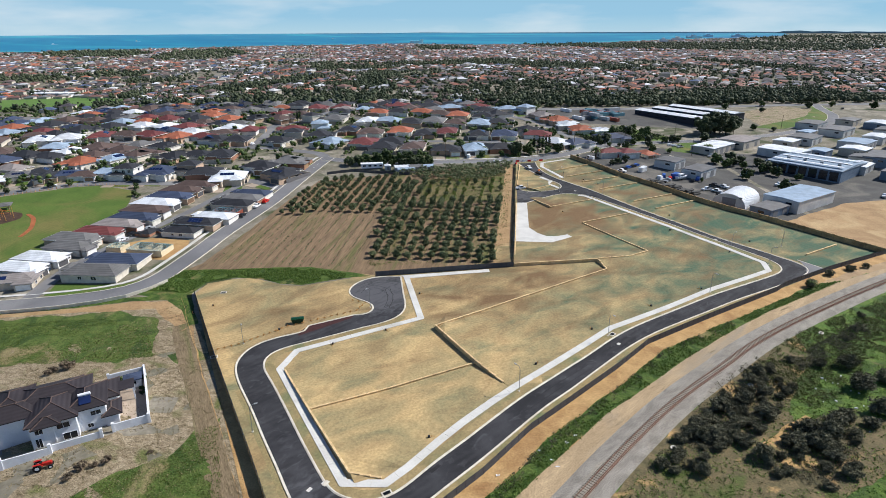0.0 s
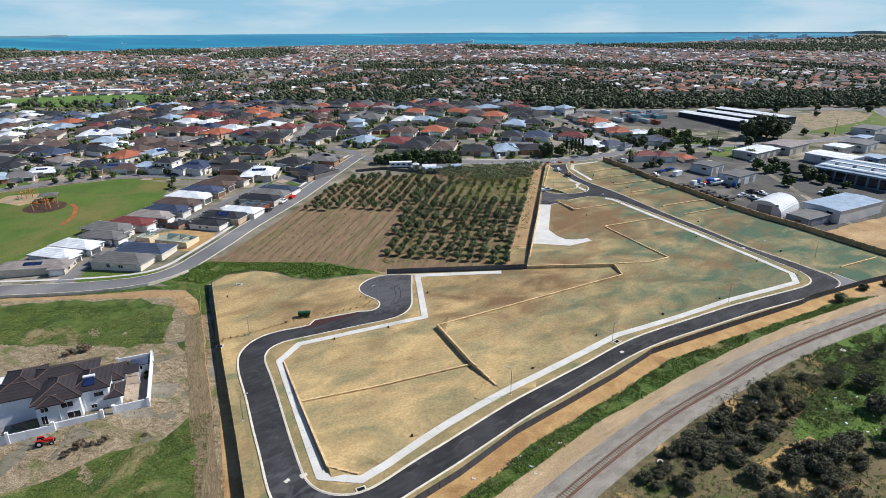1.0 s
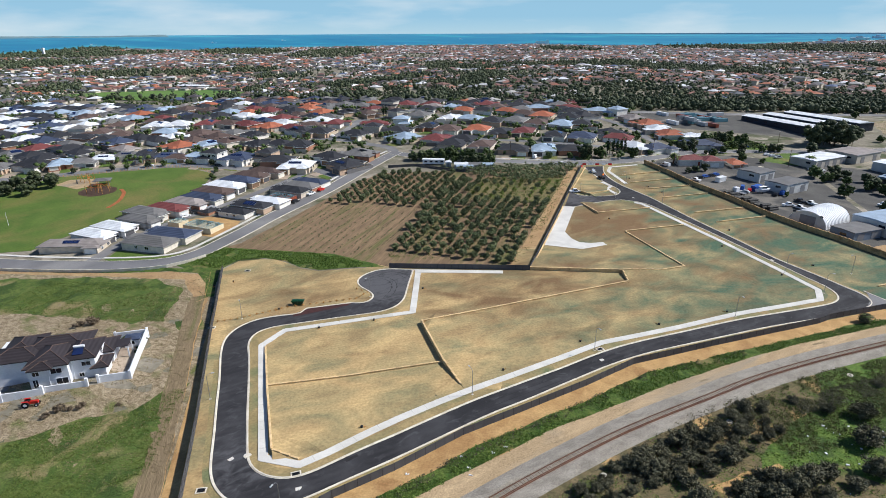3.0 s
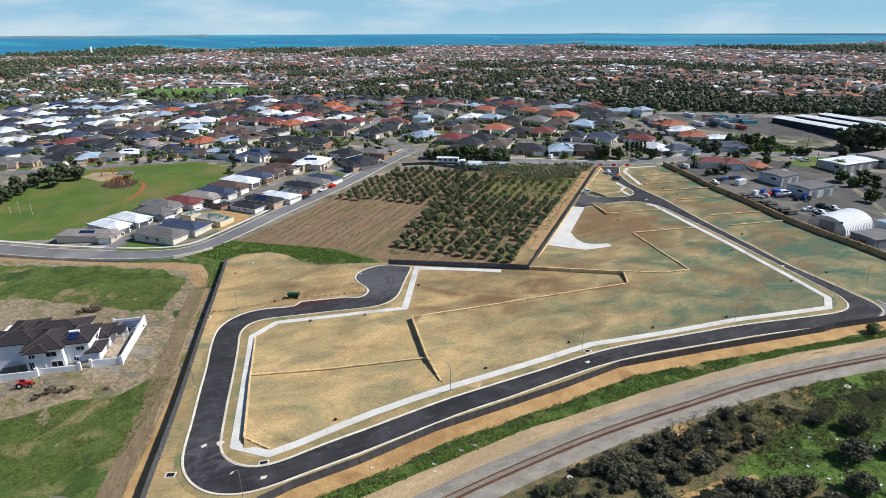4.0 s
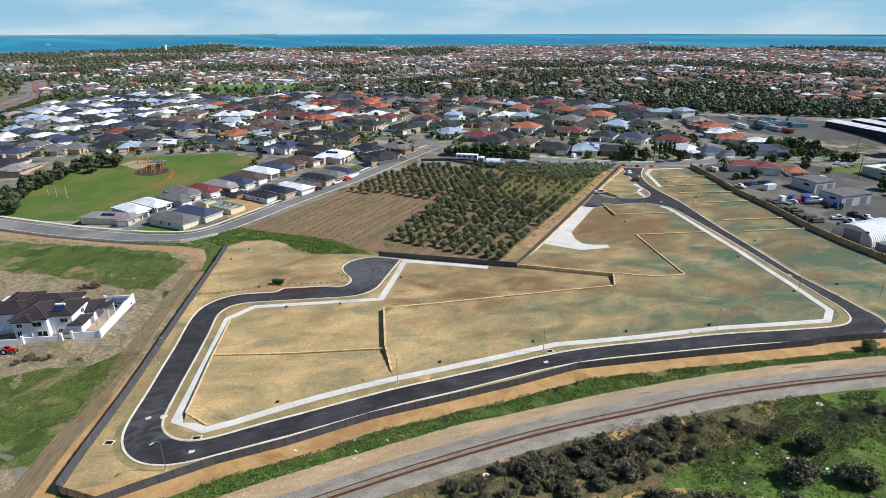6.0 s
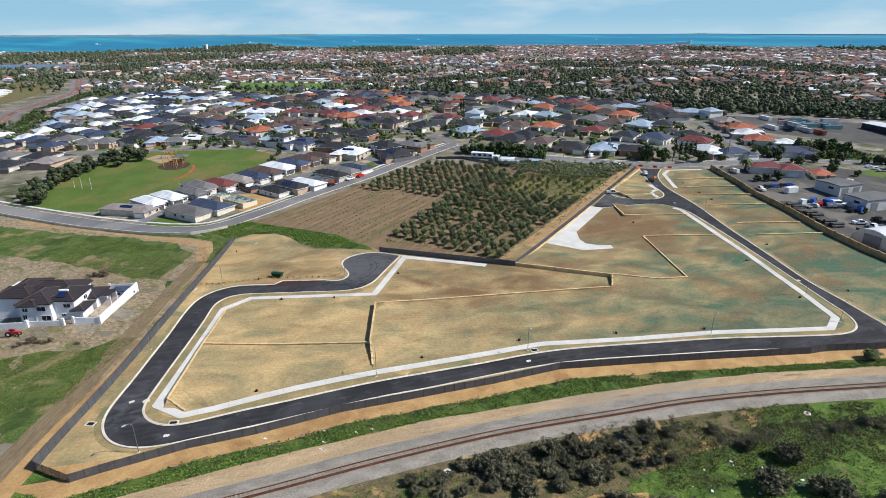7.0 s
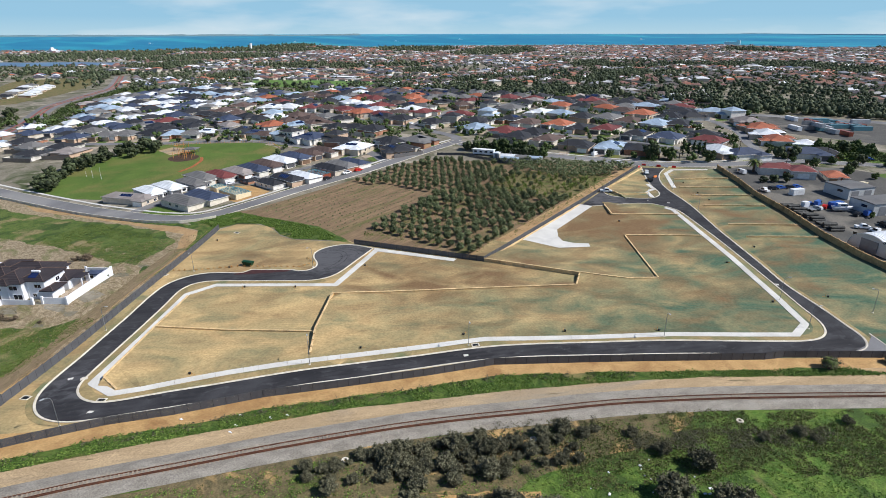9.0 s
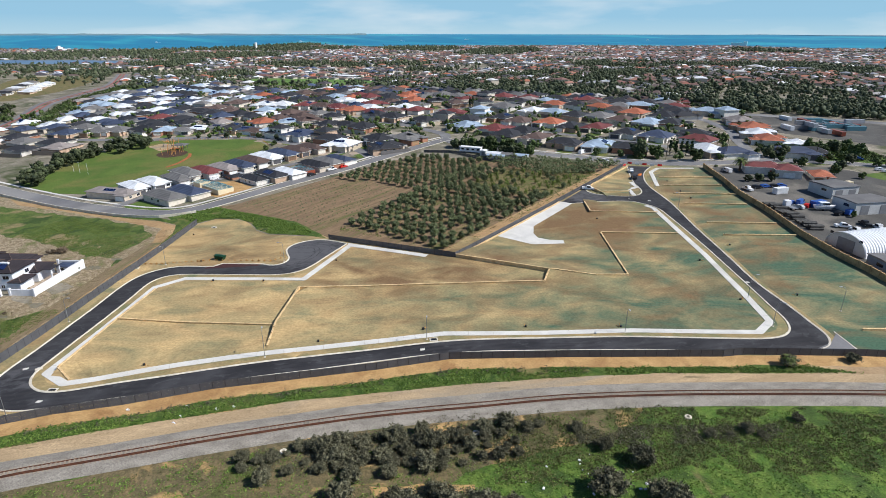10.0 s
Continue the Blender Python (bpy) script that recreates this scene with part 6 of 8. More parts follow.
gardens = Grove([make_tree("garden_bush", "rounded green garden bush", M["tree_green"], 95 + k, 2.4, 2.6, 26, 34, 0.16, 0.0, 0.38, 0.07, "bush", "garden bushes", 4) for k in range(3)])
for lx, ly, s in ((19.4, 20.0, 1.0), (16.0, 20.6, 0.9), (20.2, 14.8, 0.6), (20.2, 12.6, 0.55), (20.3, 2.0, 0.5), (-11.5, 8, 0.9), (-12.2, 12, 1.0), (20.2, 19.5, 0.8)):
    p = vm @ Vector((lx, ly, 0))
    gardens.plant(p.x, p.y, rng, s)
sheet("villa_drive", [(-126, 77), (-101, 87), (-106, 95), (-130, 89)], 0.07, M["old_road"], "dark asphalt drive beside the villa", "driveway", cell=8)

tractor = empty("tractor", on_ground(-90.0, 83.2, 25), "old red farm tractor parked in dead grass", "tractor")
part("bonnet", Geo().box(0.1, -0.32, 0.7, 1.7, 0.32, 1.3).box(-1.0, -0.5, 0.75, 0.2, 0.5, 1.05), PAINTS["red"], tractor)
part("seat", Geo().box(-0.9, -0.25, 1.05, -0.4, 0.25, 1.2).box(-0.95, -0.25, 1.2, -0.85, 0.25, 1.55), PAINTS["black"], tractor)
part("exhaust", Geo().tube([(0.9, 0.2, 1.3), (0.9, 0.2, 2.0)], 0.05, 0.05, 6), M["steel"], tractor)
part("steering_wheel", Geo().tube([(-0.2, 0, 1.3), (-0.1, 0, 1.5)], 0.2, 0.2, 10), PAINTS["black"], tractor)
for x, y, r in ((-0.7, -0.7, 0.75), (-0.7, 0.7, 0.75), (1.4, -0.55, 0.42), (1.4, 0.55, 0.42)):
    w = part("wheel", Geo().tube([(x, y - 0.16, r), (x, y + 0.16, r)], r, r, 14), M["tyre"], tractor)
    part("rim", Geo().tube([(x, y - 0.17, r), (x, y + 0.17, r)], r * 0.5, r * 0.5, 10), M["white"], w)
for y in (-0.7, 0.7):
    part("mudguard", Geo().box(-1.3, y - 0.2, 1.5, 0.0, y + 0.2, 1.58), PAINTS["red"], tractor)

# ---- new estate beside the western road ----
G1 = "houses of the new estate"
RZ = -9.5
for x, y, rz, b, c, sol, sc in (
        (-163.2, 171.2, 15, "long", "C", True, 0.9), (-164, 181.5, RZ + 90, "narrow", "W", False, 0.86), (-162, 190.0, RZ + 90, "narrow", "W", False, 0.86),
        (-157, 199.4, RZ + 90, "narrow", "G", False, 0.86), (-160, 207, RZ + 90, "narrow", "G", False, 0.95), (-154, 213.6, RZ + 90, "narrow", "R", False, 0.9), (-150, 222.0, RZ + 90, "narrow", "C", False, 0.9),
        (-147, 229, RZ + 90, "narrow", "B", False, 0.95), (-146.5, 238, RZ + 90, "narrow", "N", False, 0.95), (-146, 247, RZ + 90, "narrow", "W", False, 0.95), (-143.5, 256, RZ + 90, "narrow", "B", True, 0.95),
        (-142, 265, RZ + 90, "narrow", "N", False, 0.9), (-138, 273.5, RZ + 90, "narrow", "N", False, 0.9),
        (-132.5, 177.2, RZ - 84, "narrow", "G", False, 0.98), (-129.5, 186.2, RZ - 84, "narrow", "B", False, 0.95), (-118.6, 214.4, RZ - 90, "narrow", "K", False, 0.72), (-133.5, 215.6, RZ - 90, "wide", "K", False, 0.42), (-114.8, 222.4, RZ - 90, "narrow", "K", True, 0.9),
        (-110.4, 229.2, RZ - 90, "narrow", "W", False, 0.85), (-107.8, 245.2, RZ - 90, "narrow", "K", False, 0.9), (-105.6, 252.6, RZ - 90, "narrow", "G", False, 0.9), (-103.8, 259.6, RZ - 90, "narrow", "B", False, 0.85)):
    house(x, y, rz, b, c, sol, G1, sc)
sheet("building_plot", ragged([(-143, 193), (-141, 204), (-130, 211), (-114, 208), (-111.5, 200), (-114, 190), (-128, 191)], 3, 0.8, 41), 0.06, M["sand_bare"], "bare sand building plots", "ground", cell=8)
sheet("vacant_lot", ragged([(-143.4, 163.5), (-144.8, 172), (-122, 170.4), (-115, 175), (-113, 171.5), (-120, 165.6), (-132, 162.4)], 2, 0.6, 42), 0.06, M["lawn"], "vacant grassy corner lot", "grass", cell=8)


def frame_house(x, y, rz, w, d, walls_mat, label):
    """A house under construction: brick walls, open roof trusses of steel."""
    t = empty("unfinished_house", on_ground(x, y, rz), label, "house", "houses under construction")
    g = Geo()
    for x0, y0, x1, y1 in ((0, 0, w, 0.25), (0, d - 0.25, w, d), (0, 0.25, 0.25, d - 0.25), (w - 0.25, 0.25, w, d - 0.25), (w * 0.4, 0.25, w * 0.4 + 0.2, d - 0.25), (w * 0.7, 0.25, w * 0.7 + 0.2, d - 0.25)):
        part("wall", Geo().box(x0, y0, -0.3, x1, y1, 2.5), walls_mat, t)
    part("slab", Geo().box(0.25, 0.25, -0.3, w - 0.25, d - 0.25, 0.05), M["concrete"], t)
    h = d / 2 * math.tan(radians(23))
    for k in range(int(w / 0.9) + 1):
        xx = min(k * 0.9, w)
        f = min(1, min(xx, w - xx) / (d / 2) + 0.12)
        part("truss", Geo().tube([(xx, -0.4, 2.5), (xx, d / 2, 2.5 + h * f)], 0.06, 0.06, 4).tube([(xx, d + 0.4, 2.5), (xx, d / 2, 2.5 + h * f)], 0.06, 0.06, 4).tube([(xx, -0.4, 2.52), (xx, d + 0.4, 2.52)], 0.06, 0.06, 4),
             PAINTS["teal"], t)
    part("ridge", Geo().tube([(d / 2, d / 2, 2.5 + h), (w - d / 2, d / 2, 2.5 + h)], 0.07, 0.07, 4), PAINTS["teal"], t)


frame_house(-132.0, 194.6, RZ, 14.5, 7.6, PAINTS["cream"], "unfinished brick house with open steel roof trusses")
frame_house(-141.0, 196.8, RZ, 6.2, 5.4, PAINTS["cream"], "unfinished brick garage with open steel roof trusses")
frame_house(-115.0, 233.5, RZ, 12, 6.5, PAINTS["brownred"], "unfinished red brick house with a bare frame")

for x, y, a, c, k in ((-101.0, 234, 80, "black", "hatch"), (-98.6, 246, 80, "white", "ute"), (-96.2, 252.5, 80, "red", "hatch"), (-139.6, 214, 60, "black", "hatch"), (-141, 208.5, 70, "white", "hatch"), (-135.4, 220, 60, "silver", "hatch"),
                      (-120, 284.6, 175, "blue", "hatch"), (-134, 283, 175, "white", "hatch"), (-96, 309.5, 170, "white", "hatch"), (-172, 283, 5, "black", "hatch"), (-212, 276, 30, "white", "hatch"), (-138, 366, 90, "white", "hatch")):
    car(x, y, a, c, k)

# ---- park ----
PARK = [(-256, 236), (-248, 250), (-222, 264), (-200, 275.5), (-184, 277), (-166, 268), (-158, 242), (-160, 214), (-168, 198), (-176, 186), (-180, 166), (-196, 159.5), (-224, 158.5), (-242, 172), (-252, 204)]
sheet("park_lawn", ragged(PARK, 5, 0.8, 51), 0.06, M["lawn"], "mown green park lawn", "lawn", cell=9)
sheet("mulch_bed", ragged([(-208.5 + 9.5 * math.cos(k * 0.35), 233 + 8 * math.sin(k * 0.35)) for k in range(18)], 2, 0.6, 52), 0.09, M["mulch"], "dark mulch bed of a playground", "mulch", cell=6)
sheet("play_sand", ragged([(-222, 234), (-216, 243), (-224, 251), (-238, 247), (-239, 238)], 2, 1.0, 53), 0.09, M["track_sand"], "pale sand of a playground", "sand", cell=6)
g = ribbon(Geo(), smooth([(-199, 238), (-194, 234), (-190, 228), (-186.6, 221), (-185.4, 213)], 3), 0.9, 0.9, 0.03, 0.1)
tagged(part("park_path", g, surf("red_gravel", S(172, 104, 66), S(150, 90, 58), 0.5, 3)), "red gravel path through the park", "path", kind="structure")
pole_me = Geo().tube([(0, 0, 0), (0, 0, 4.2)], 0.14, 0.11, 7).mesh("timber_pole", M["timber"])
for cx, cy, n, r in ((-208, 233, 12, 6.0), (-226, 245, 7, 5.0)):
    play = empty("climbing_frame", on_ground(cx, cy), "orange timber climbing frame of leaning poles", "climbing frame", "playground frames")
    for k in range(n):
        a = 2.4 * k
        ob = new("timber_pole", pole_me)
        ob.parent = play
        ob.matrix_local = pose(math.cos(a) * r * (0.4 + 0.6 * (k % 3) / 2), math.sin(a) * r * (0.4 + 0.6 * (k % 2)), 0, rng.uniform(-8, 8), rng.uniform(-8, 8), 0)
    for k in range(5):
        part("rope_beam", Geo().tube([(math.cos(k) * r * 0.8, math.sin(k) * r * 0.8, 2.6), (math.cos(k + 2) * r * 0.8, math.sin(k + 2) * r * 0.8, 3.0)], 0.06, 0.06, 5), PAINTS["orange"], play)
shelter = empty("picnic_shelter", on_ground(-213.5, 242.5, 30), "grey-roofed picnic shelter on posts", "shelter")
part("roof", Geo().hip(-3.5, -3, 3.5, 3, 2.8, 16, 0.5), M["roofG"], shelter)
for x in (-3, 3):
    for y in (-2.5, 2.5):
        part("post", Geo().box(x - 0.1, y - 0.1, 0, x + 0.1, y + 0.1, 2.7), M["steel"], shelter)
slide = empty("play_slide", on_ground(-229, 242, 60), "blue plastic playground slide on pale sand", "slide")
part("chute", Geo().add([(0, -0.3, 1.8), (0, 0.3, 1.8), (3.2, 0.3, 0.2), (3.2, -0.3, 0.2)], [(0, 1, 2, 3)]).box(0, -0.35, 1.8, 0.1, 0.35, 2.0), PAINTS["blue"], slide)
part("ladder", Geo().box(-0.3, -0.3, 0, -0.2, 0.3, 1.9).box(-0.1, -0.3, 0, 0.0, 0.3, 1.9), M["steel"], slide)
for k, (x, y) in enumerate(((-219, 186), (-212.4, 186.6), (-224, 185.5))):
    gp = empty("goal_post", on_ground(x, y), "slim white goal post on the lawn", "goal post", "goal posts")
    part("pole", Geo().tube([(0, 0, 0), (0, 0, 6 if k < 2 else 3.5)], 0.06, 0.05, 6), M["white"], gp)
bol = Geo().box(-0.08, -0.08, 0, 0.08, 0.08, 0.9).mesh("post", M["timber"])
pf = empty("park_fence", Matrix.Identity(4), "row of short timber posts edging the park", "post fence")
for x, y in along([(-248, 250), (-222, 265), (-200, 277.5), (-184, 279), (-168, 270)], 1.8):
    ob = new("post", bol)
    ob.parent = pf
    ob.matrix_world = on_ground(x, y)


# ---- industrial yards ----
sheet("yard", [(66, 334), (76, 314), (84, 296), (96, 276), (107, 256), (124.5, 232), (147, 199), (153, 193), (215, 225), (240, 300), (215, 345), (165, 352), (140, 360), (118, 366), (92, 357), (72, 343)], 0.03, M["yard"],
      "worn grey bitumen yards between sheds", "yard", cell=10)
sheet("dirt_lot", ragged([(133, 226), (148, 203), (154, 196), (210, 222), (200, 258), (174, 252), (150, 238)], 3, 1.0, 61), 0.06, M["brown"], "graded bare dirt lot", "ground", cell=9)
sheet("verge_lawn", ragged([(128, 358), (150, 384), (160, 382), (163, 368), (150, 350), (138, 352)], 3, 0.8, 62), 0.07, M["lawn"], "green verge lawn beside the sheds", "lawn", cell=9)
sheet("dirt_lot", ragged([(230, 440), (290, 470), (325, 515), (300, 540), (240, 500)], 4, 2, 64), 0.06, M["dead_grass"], "bare brown paddock inside the bend", "ground", cell=12)
sheet("verge_lawn", ragged([(222, 434), (240, 428), (292, 458), (330, 510), (345, 555), (330, 552), (318, 520), (285, 475)], 4, 1, 65), 0.07, M["lawn"], "green verge inside the bend of the road", "lawn", cell=12)


def shed(fx, fy, ang, w, d, h, tone, wall, label, pitch=3.5, doors=2):
    t = empty("industrial_shed", on_ground(fx, fy, ang), label, "shed", "sheds of the industrial yards")
    part("wall", Geo().box(0, 0, -1, w, d, h), wall, t)
    part("roof", Geo().hip(0, 0, w, d, h + 0.05, pitch, 0.25, True), M["roof" + tone], t)
    for k in range(doors):
        x = w * (k + 0.5) / doors
        part("roller_door", Geo().box(x - 1.8, -0.08, 0.02, x + 1.8, 0.02, min(3.6, h - 0.8)), PAINTS["grey"], t)
    for k in range(max(1, int(d / 9))):
        part("window", Geo().box(-0.06, 3 + k * 9, h - 2.2, 0.02, 5.5 + k * 9, h - 1.2), M["glass"], t)
    part("gutter", Geo().box(-0.3, -0.34, h - 0.1, w + 0.3, -0.2, h + 0.06), M["steel"], t)
    return t


TIN = ribbed(surf("grey_sheet_wall", S(198, 199, 198), S(180, 182, 183), 0.2, 3.0, rough=0.5, bump=0, grain=0.08, rnd=0.1), 0.3, 0.04, "X", 0.6)
PRECAST = surf("tilt_up_concrete", S(186, 180, 168), S(168, 162, 152), 0.15, 3.0, bump=0.05, grain=0.1, rnd=0.1)
DARK = ribbed(surf("dark_sheet_wall", S(44, 50, 62), S(38, 44, 54), 0.2, 3.0, rough=0.5, bump=0, grain=0.08), 0.3, 0.04, "X", 0.6)
BLUE = ribbed(surf("blue_grey_sheet_wall", S(112, 128, 146), S(100, 116, 134), 0.2, 3.0, rough=0.5, bump=0, grain=0.08), 0.3, 0.04, "X", 0.6)
shed(115.3, 307.1, 44, 13, 12, 4.8, "G", TIN, "pale grey steel shed with a low roof")
shed(122.2, 288.5, 41, 17, 11, 4.8, "G", TIN, "pale grey steel shed with a low roof")
shed(128, 229.8, 33, 15, 9.5, 3.6, "G", BLUE, "low blue-grey steel shed by the boundary wall")
shed(143.5, 236.5, 33, 32, 16, 5.6, "L", TIN, "large pale steel shed with a blue-grey roof", doors=0)
shed(153.2, 344.4, 40, 28, 15, 4.6, "W", PRECAST, "tan concrete warehouse with a white roof", doors=4)
shed(179, 360, 40, 24, 18, 5, "C", PRECAST, "tan concrete warehouse with a pale roof", doors=2)
shed(195.7, 328.7, 35, 17, 24, 5.4, "W", TIN, "steel shed with a white roof", doors=1)
big = shed(193, 285, 38, 36, 37, 6.4, "L", BLUE, "large blue-grey factory with a glazed front", doors=0)
for k in range(7):
    part("glazing", Geo().box(-0.12, 1.2 + k * 5.1, 0.8, -0.02, 5.2 + k * 5.1, 5.6), M["glass"], big)
for k in range(3):
    part("roof_strip", Geo().box(4 + k * 11.0, 1.0, 7.6, 6.2 + k * 11.0, 36.0, 7.72), M["white"], big, "white translucent roof sheeting")
for k in range(4):
    part("roof_vent", Geo().box(9.0, 4 + k * 8.5, 7.0, 10.4, 5.4 + k * 8.5, 8.2), M["steel"], big)
shed(228, 369, 42, 20, 16, 5, "G", TIN, "wide grey steel factory shed", doors=2)
shed(252, 353, 40, 22, 16, 5, "L", TIN, "steel factory shed with a blue-grey roof", doors=3)
shed(211, 362, 40, 14, 12, 4.6, "W", PRECAST, "concrete warehouse with a white roof", doors=3)
shed(265, 395, 40, 24, 16, 5, "G", TIN, "wide grey steel factory shed", doors=2)
shed(244, 306, 44, 26, 22, 6, "G", BLUE, "tall blue-grey steel factory shed", doors=2)
shed(286, 350, 42, 26, 18, 6, "W", TIN, "steel shed with a white roof", doors=2)
shed(262, 420, 42, 22, 15, 5, "G", TIN, "plain grey steel shed in a yard", doors=1)
for k in range(3):
    a = radians(28)
    shed(182 + math.cos(a) * 20 * k, 437 + math.sin(a) * 20 * k, 30, 13, 64, 6, "W", DARK, "long dark steel shed with a white roof", 8, 0)

# arched white shed
q = empty("arched_shed", on_ground(122.7, 241.2, 45), "white arched corrugated-steel shed", "shed")
n, R, Hh, Ln = 22, 7.4, 6.1, 19.5
g, e = Geo(), Geo()
for i in range(n + 1):
    a = math.pi * i / n
    y, z = R - R * math.cos(a), Hh * math.sin(a) ** 0.85
    g.v += [(0, y, z), (Ln, y, z), (0, y, z - 0.12), (Ln, y, z - 0.12)]
for i in range(n):
    p = 4 * i
    g.f += [(p, p + 1, p + 5, p + 4), (p + 2, p + 6, p + 7, p + 3), (p, p + 4, p + 6, p + 2), (p + 1, p + 3, p + 7, p + 5)]
part("arch", g, ribbed(surf("white_arch_steel", S(226, 230, 234), S(212, 216, 222), 0.2, 2.0, rough=0.45, bump=0, grain=0.05), 1.1, 0.25, "X", 1.0), q)
for x in (0.3, Ln - 0.3):
    e = Geo()
    e.v = [(x, R - R * math.cos(math.pi * i / n), Hh * math.sin(math.pi * i / n) ** 0.85 - 0.06) for i in range(n + 1)]
    e.f = [tuple(range(n + 1))]
    part("end_wall", e, TIN, q)
part("roller_door", Geo().box(0.1, R - 3, 0, 0.26, R + 3, 4.2), PAINTS["grey"], q)
for y in (R - 5.5, R + 5.0):
    part("vent", Geo().box(0.1, y, 4.4, 0.26, y + 1.2, 5.2), PAINTS["black"], q)

house(101.0, 413, 100, "wide", "W", False, "houses by the yards", 0.8)
house(107.5, 393, 14, "wide", "K", False, "houses by the yards", 0.85)
house(91.0, 338, 14, "rambling", "R", False, "houses by the yards", 1.0)
house(111.5, 342, 14, "deep", "T", False, "houses by the yards", 0.68)
for x, y, a, c in ((110.5, 293, 50, "blue"), (121, 330, 50, "cream"), (97, 305, 48, "white")):
    t = empty("shipping_container", on_ground(x, y, a), "weathered %s shipping container" % c, "container", "containers of the yards")
    part("box", Geo().box(-3, -1.22, 0.1, 3, 1.22, 2.6), PAINTS[c], t)
    for k in range(12):
        part("rib", Geo().box(-2.85 + k * 0.5, -1.27, 0.2, -2.65 + k * 0.5, -1.22, 2.5), PAINTS[c], t)
    part("door", Geo().box(3.0, -1.15, 0.15, 3.05, 1.15, 2.5), PAINTS["grey"], t)
rng = random.Random(44)
cont = {}
for k in range(30):
    x, y = 92 + rng.uniform(0, 40), 456 + rng.uniform(0, 46)
    c = rng.choice(("teal", "teal", "silver", "white", "grey", "brownred"))
    m = on_ground(x, y, 30 + rng.choice((0, 90)), 2.6 * (rng.random() < 0.15))
    if c in cont:
        copy_thing(cont[c], m).matrix_world = m
    else:
        t = empty("shipping_container", m, "%s shipping container stacked in a depot" % c, "container", "containers of the depot")
        part("box", Geo().box(-6, -1.22, 0.1, 6, 1.22, 2.6), PAINTS[c], t)
        part("door", Geo().box(6.0, -1.15, 0.15, 6.05, 1.15, 2.5), PAINTS["grey"], t)
        cont[c] = t
sheet("depot", [(50, 452), (130, 440), (185, 430), (200, 470), (150, 520), (60, 510)], 0.05, M["yard"], "grey bitumen container depot", "yard", cell=14)

boat = empty("motor_boat", on_ground(112.5, 289.5, 25), "white cabin motor boat on a trailer", "boat")
g = Geo()
g.v = [(-3.6, -1.2, 1.9), (2.2, -1.2, 2.0), (4.2, 0, 2.3), (2.2, 1.2, 2.0), (-3.6, 1.2, 1.9), (-3.4, -0.6, 0.8), (2.0, -0.5, 0.8), (3.4, 0, 1.2), (2.0, 0.5, 0.8), (-3.4, 0.6, 0.8)]
g.f = [(0, 1, 2, 3, 4), (9, 8, 7, 6, 5), (0, 5, 6, 1), (1, 6, 7, 2), (2, 7, 8, 3), (3, 8, 9, 4), (4, 9, 5, 0)]
part("hull", g, M["white"], boat)
part("cabin", Geo().box(-1.4, -0.9, 1.95, 1.4, 0.9, 3.2).box(-2.2, -1.0, 3.2, 1.2, 1.0, 3.3), M["white"], boat)
part("cabin_window", Geo().box(-1.2, -0.95, 2.5, 1.45, 0.95, 3.0), M["glass"], boat)
part("trailer", Geo().box(-3.2, -0.9, 0.5, 3.8, -0.75, 0.65).box(-3.2, 0.75, 0.5, 3.8, 0.9, 0.65), M["steel"], boat)
for y in (-1.05, 1.05):
    part("wheel", Geo().tube([(-0.8, y - 0.1, 0.36), (-0.8, y + 0.1, 0.36)], 0.36, 0.36, 10), M["tyre"], boat)
truck = empty("truck", on_ground(101, 285, 130), "white cab truck in the yard", "truck")
part("cab", Geo().box(0.6, -1.15, 0.7, 2.6, 1.15, 2.9), M["white"], truck)
part("windscreen", Geo().box(2.58, -1.0, 1.7, 2.64, 1.0, 2.6), M["glass"], truck)
part("tray", Geo().box(-3.4, -1.2, 0.8, 0.5, 1.2, 1.0), PAINTS["grey"], truck)
for x in (-2.2, 1.6):
    for y in (-1.0, 1.0):
        part("wheel", Geo().tube([(x, y - 0.14, 0.45), (x, y + 0.14, 0.45)], 0.45, 0.45, 10), M["tyre"], truck)
for x, y, a, c, k in ((88, 308, 40, "black", "hatch"), (91, 311, 40, "blue", "hatch"), (94.5, 313.5, 40, "black", "hatch"), (97, 316, 40, "blue", "hatch"), (85, 303, 130, "white", "ute"), (104.5, 293, 70, "blue", "van"),
                      (107, 290.5, 75, "red", "hatch"), (101.5, 291.5, 70, "blue", "hatch"), (117.5, 286.5, 60, "black", "hatch"), (121, 289, 60, "blue", "van"), (104, 287, 150, "silver", "hatch"), (122, 268, 130, "white", "ute"),
                      (118, 271, 20, "white", "ute"), (129, 276, 120, "white", "ute"), (125, 278, 120, "black", "ute"), (139, 370, 30, "white", "hatch"), (141, 366.5, 30, "silver", "ute"), (136.5, 372, 30, "white", "hatch"),
                      (151, 343, 40, "silver", "ute"), (155, 340, 40, "white", "hatch"), (175, 322, 20, "white", "van"), (180, 330, 110, "white", "ute"), (129, 392, 5, "blue", "hatch"), (260, 426, 30, "black", "hatch"),
                      (300, 455, 45, "red", "hatch"), (345, 520, 65, "black", "hatch"), (290, 552, 10, "red", "hatch"), (150, 300, 45, "silver", "hatch"), (154, 303, 45, "teal", "hatch"), (140, 250, 40, "white", "ute"),
                      (143, 254, 40, "black", "ute"), (34.5, 308, 110, "white", "ute"), (38.5, 297, 115, "black", "hatch"), (25.5, 270.5, 20, "white", "ute"), (18, 321.5, 5, "white", "hatch"), (2, 333, 80, "white", "van"),
                      (160, 282, 30, "white", "ute"), (166, 286, 30, "blue", "hatch"), (200, 262, 50, "white", "ute"), (74, 330, 130, "white", "van")):
    car(x, y, a, c, k)
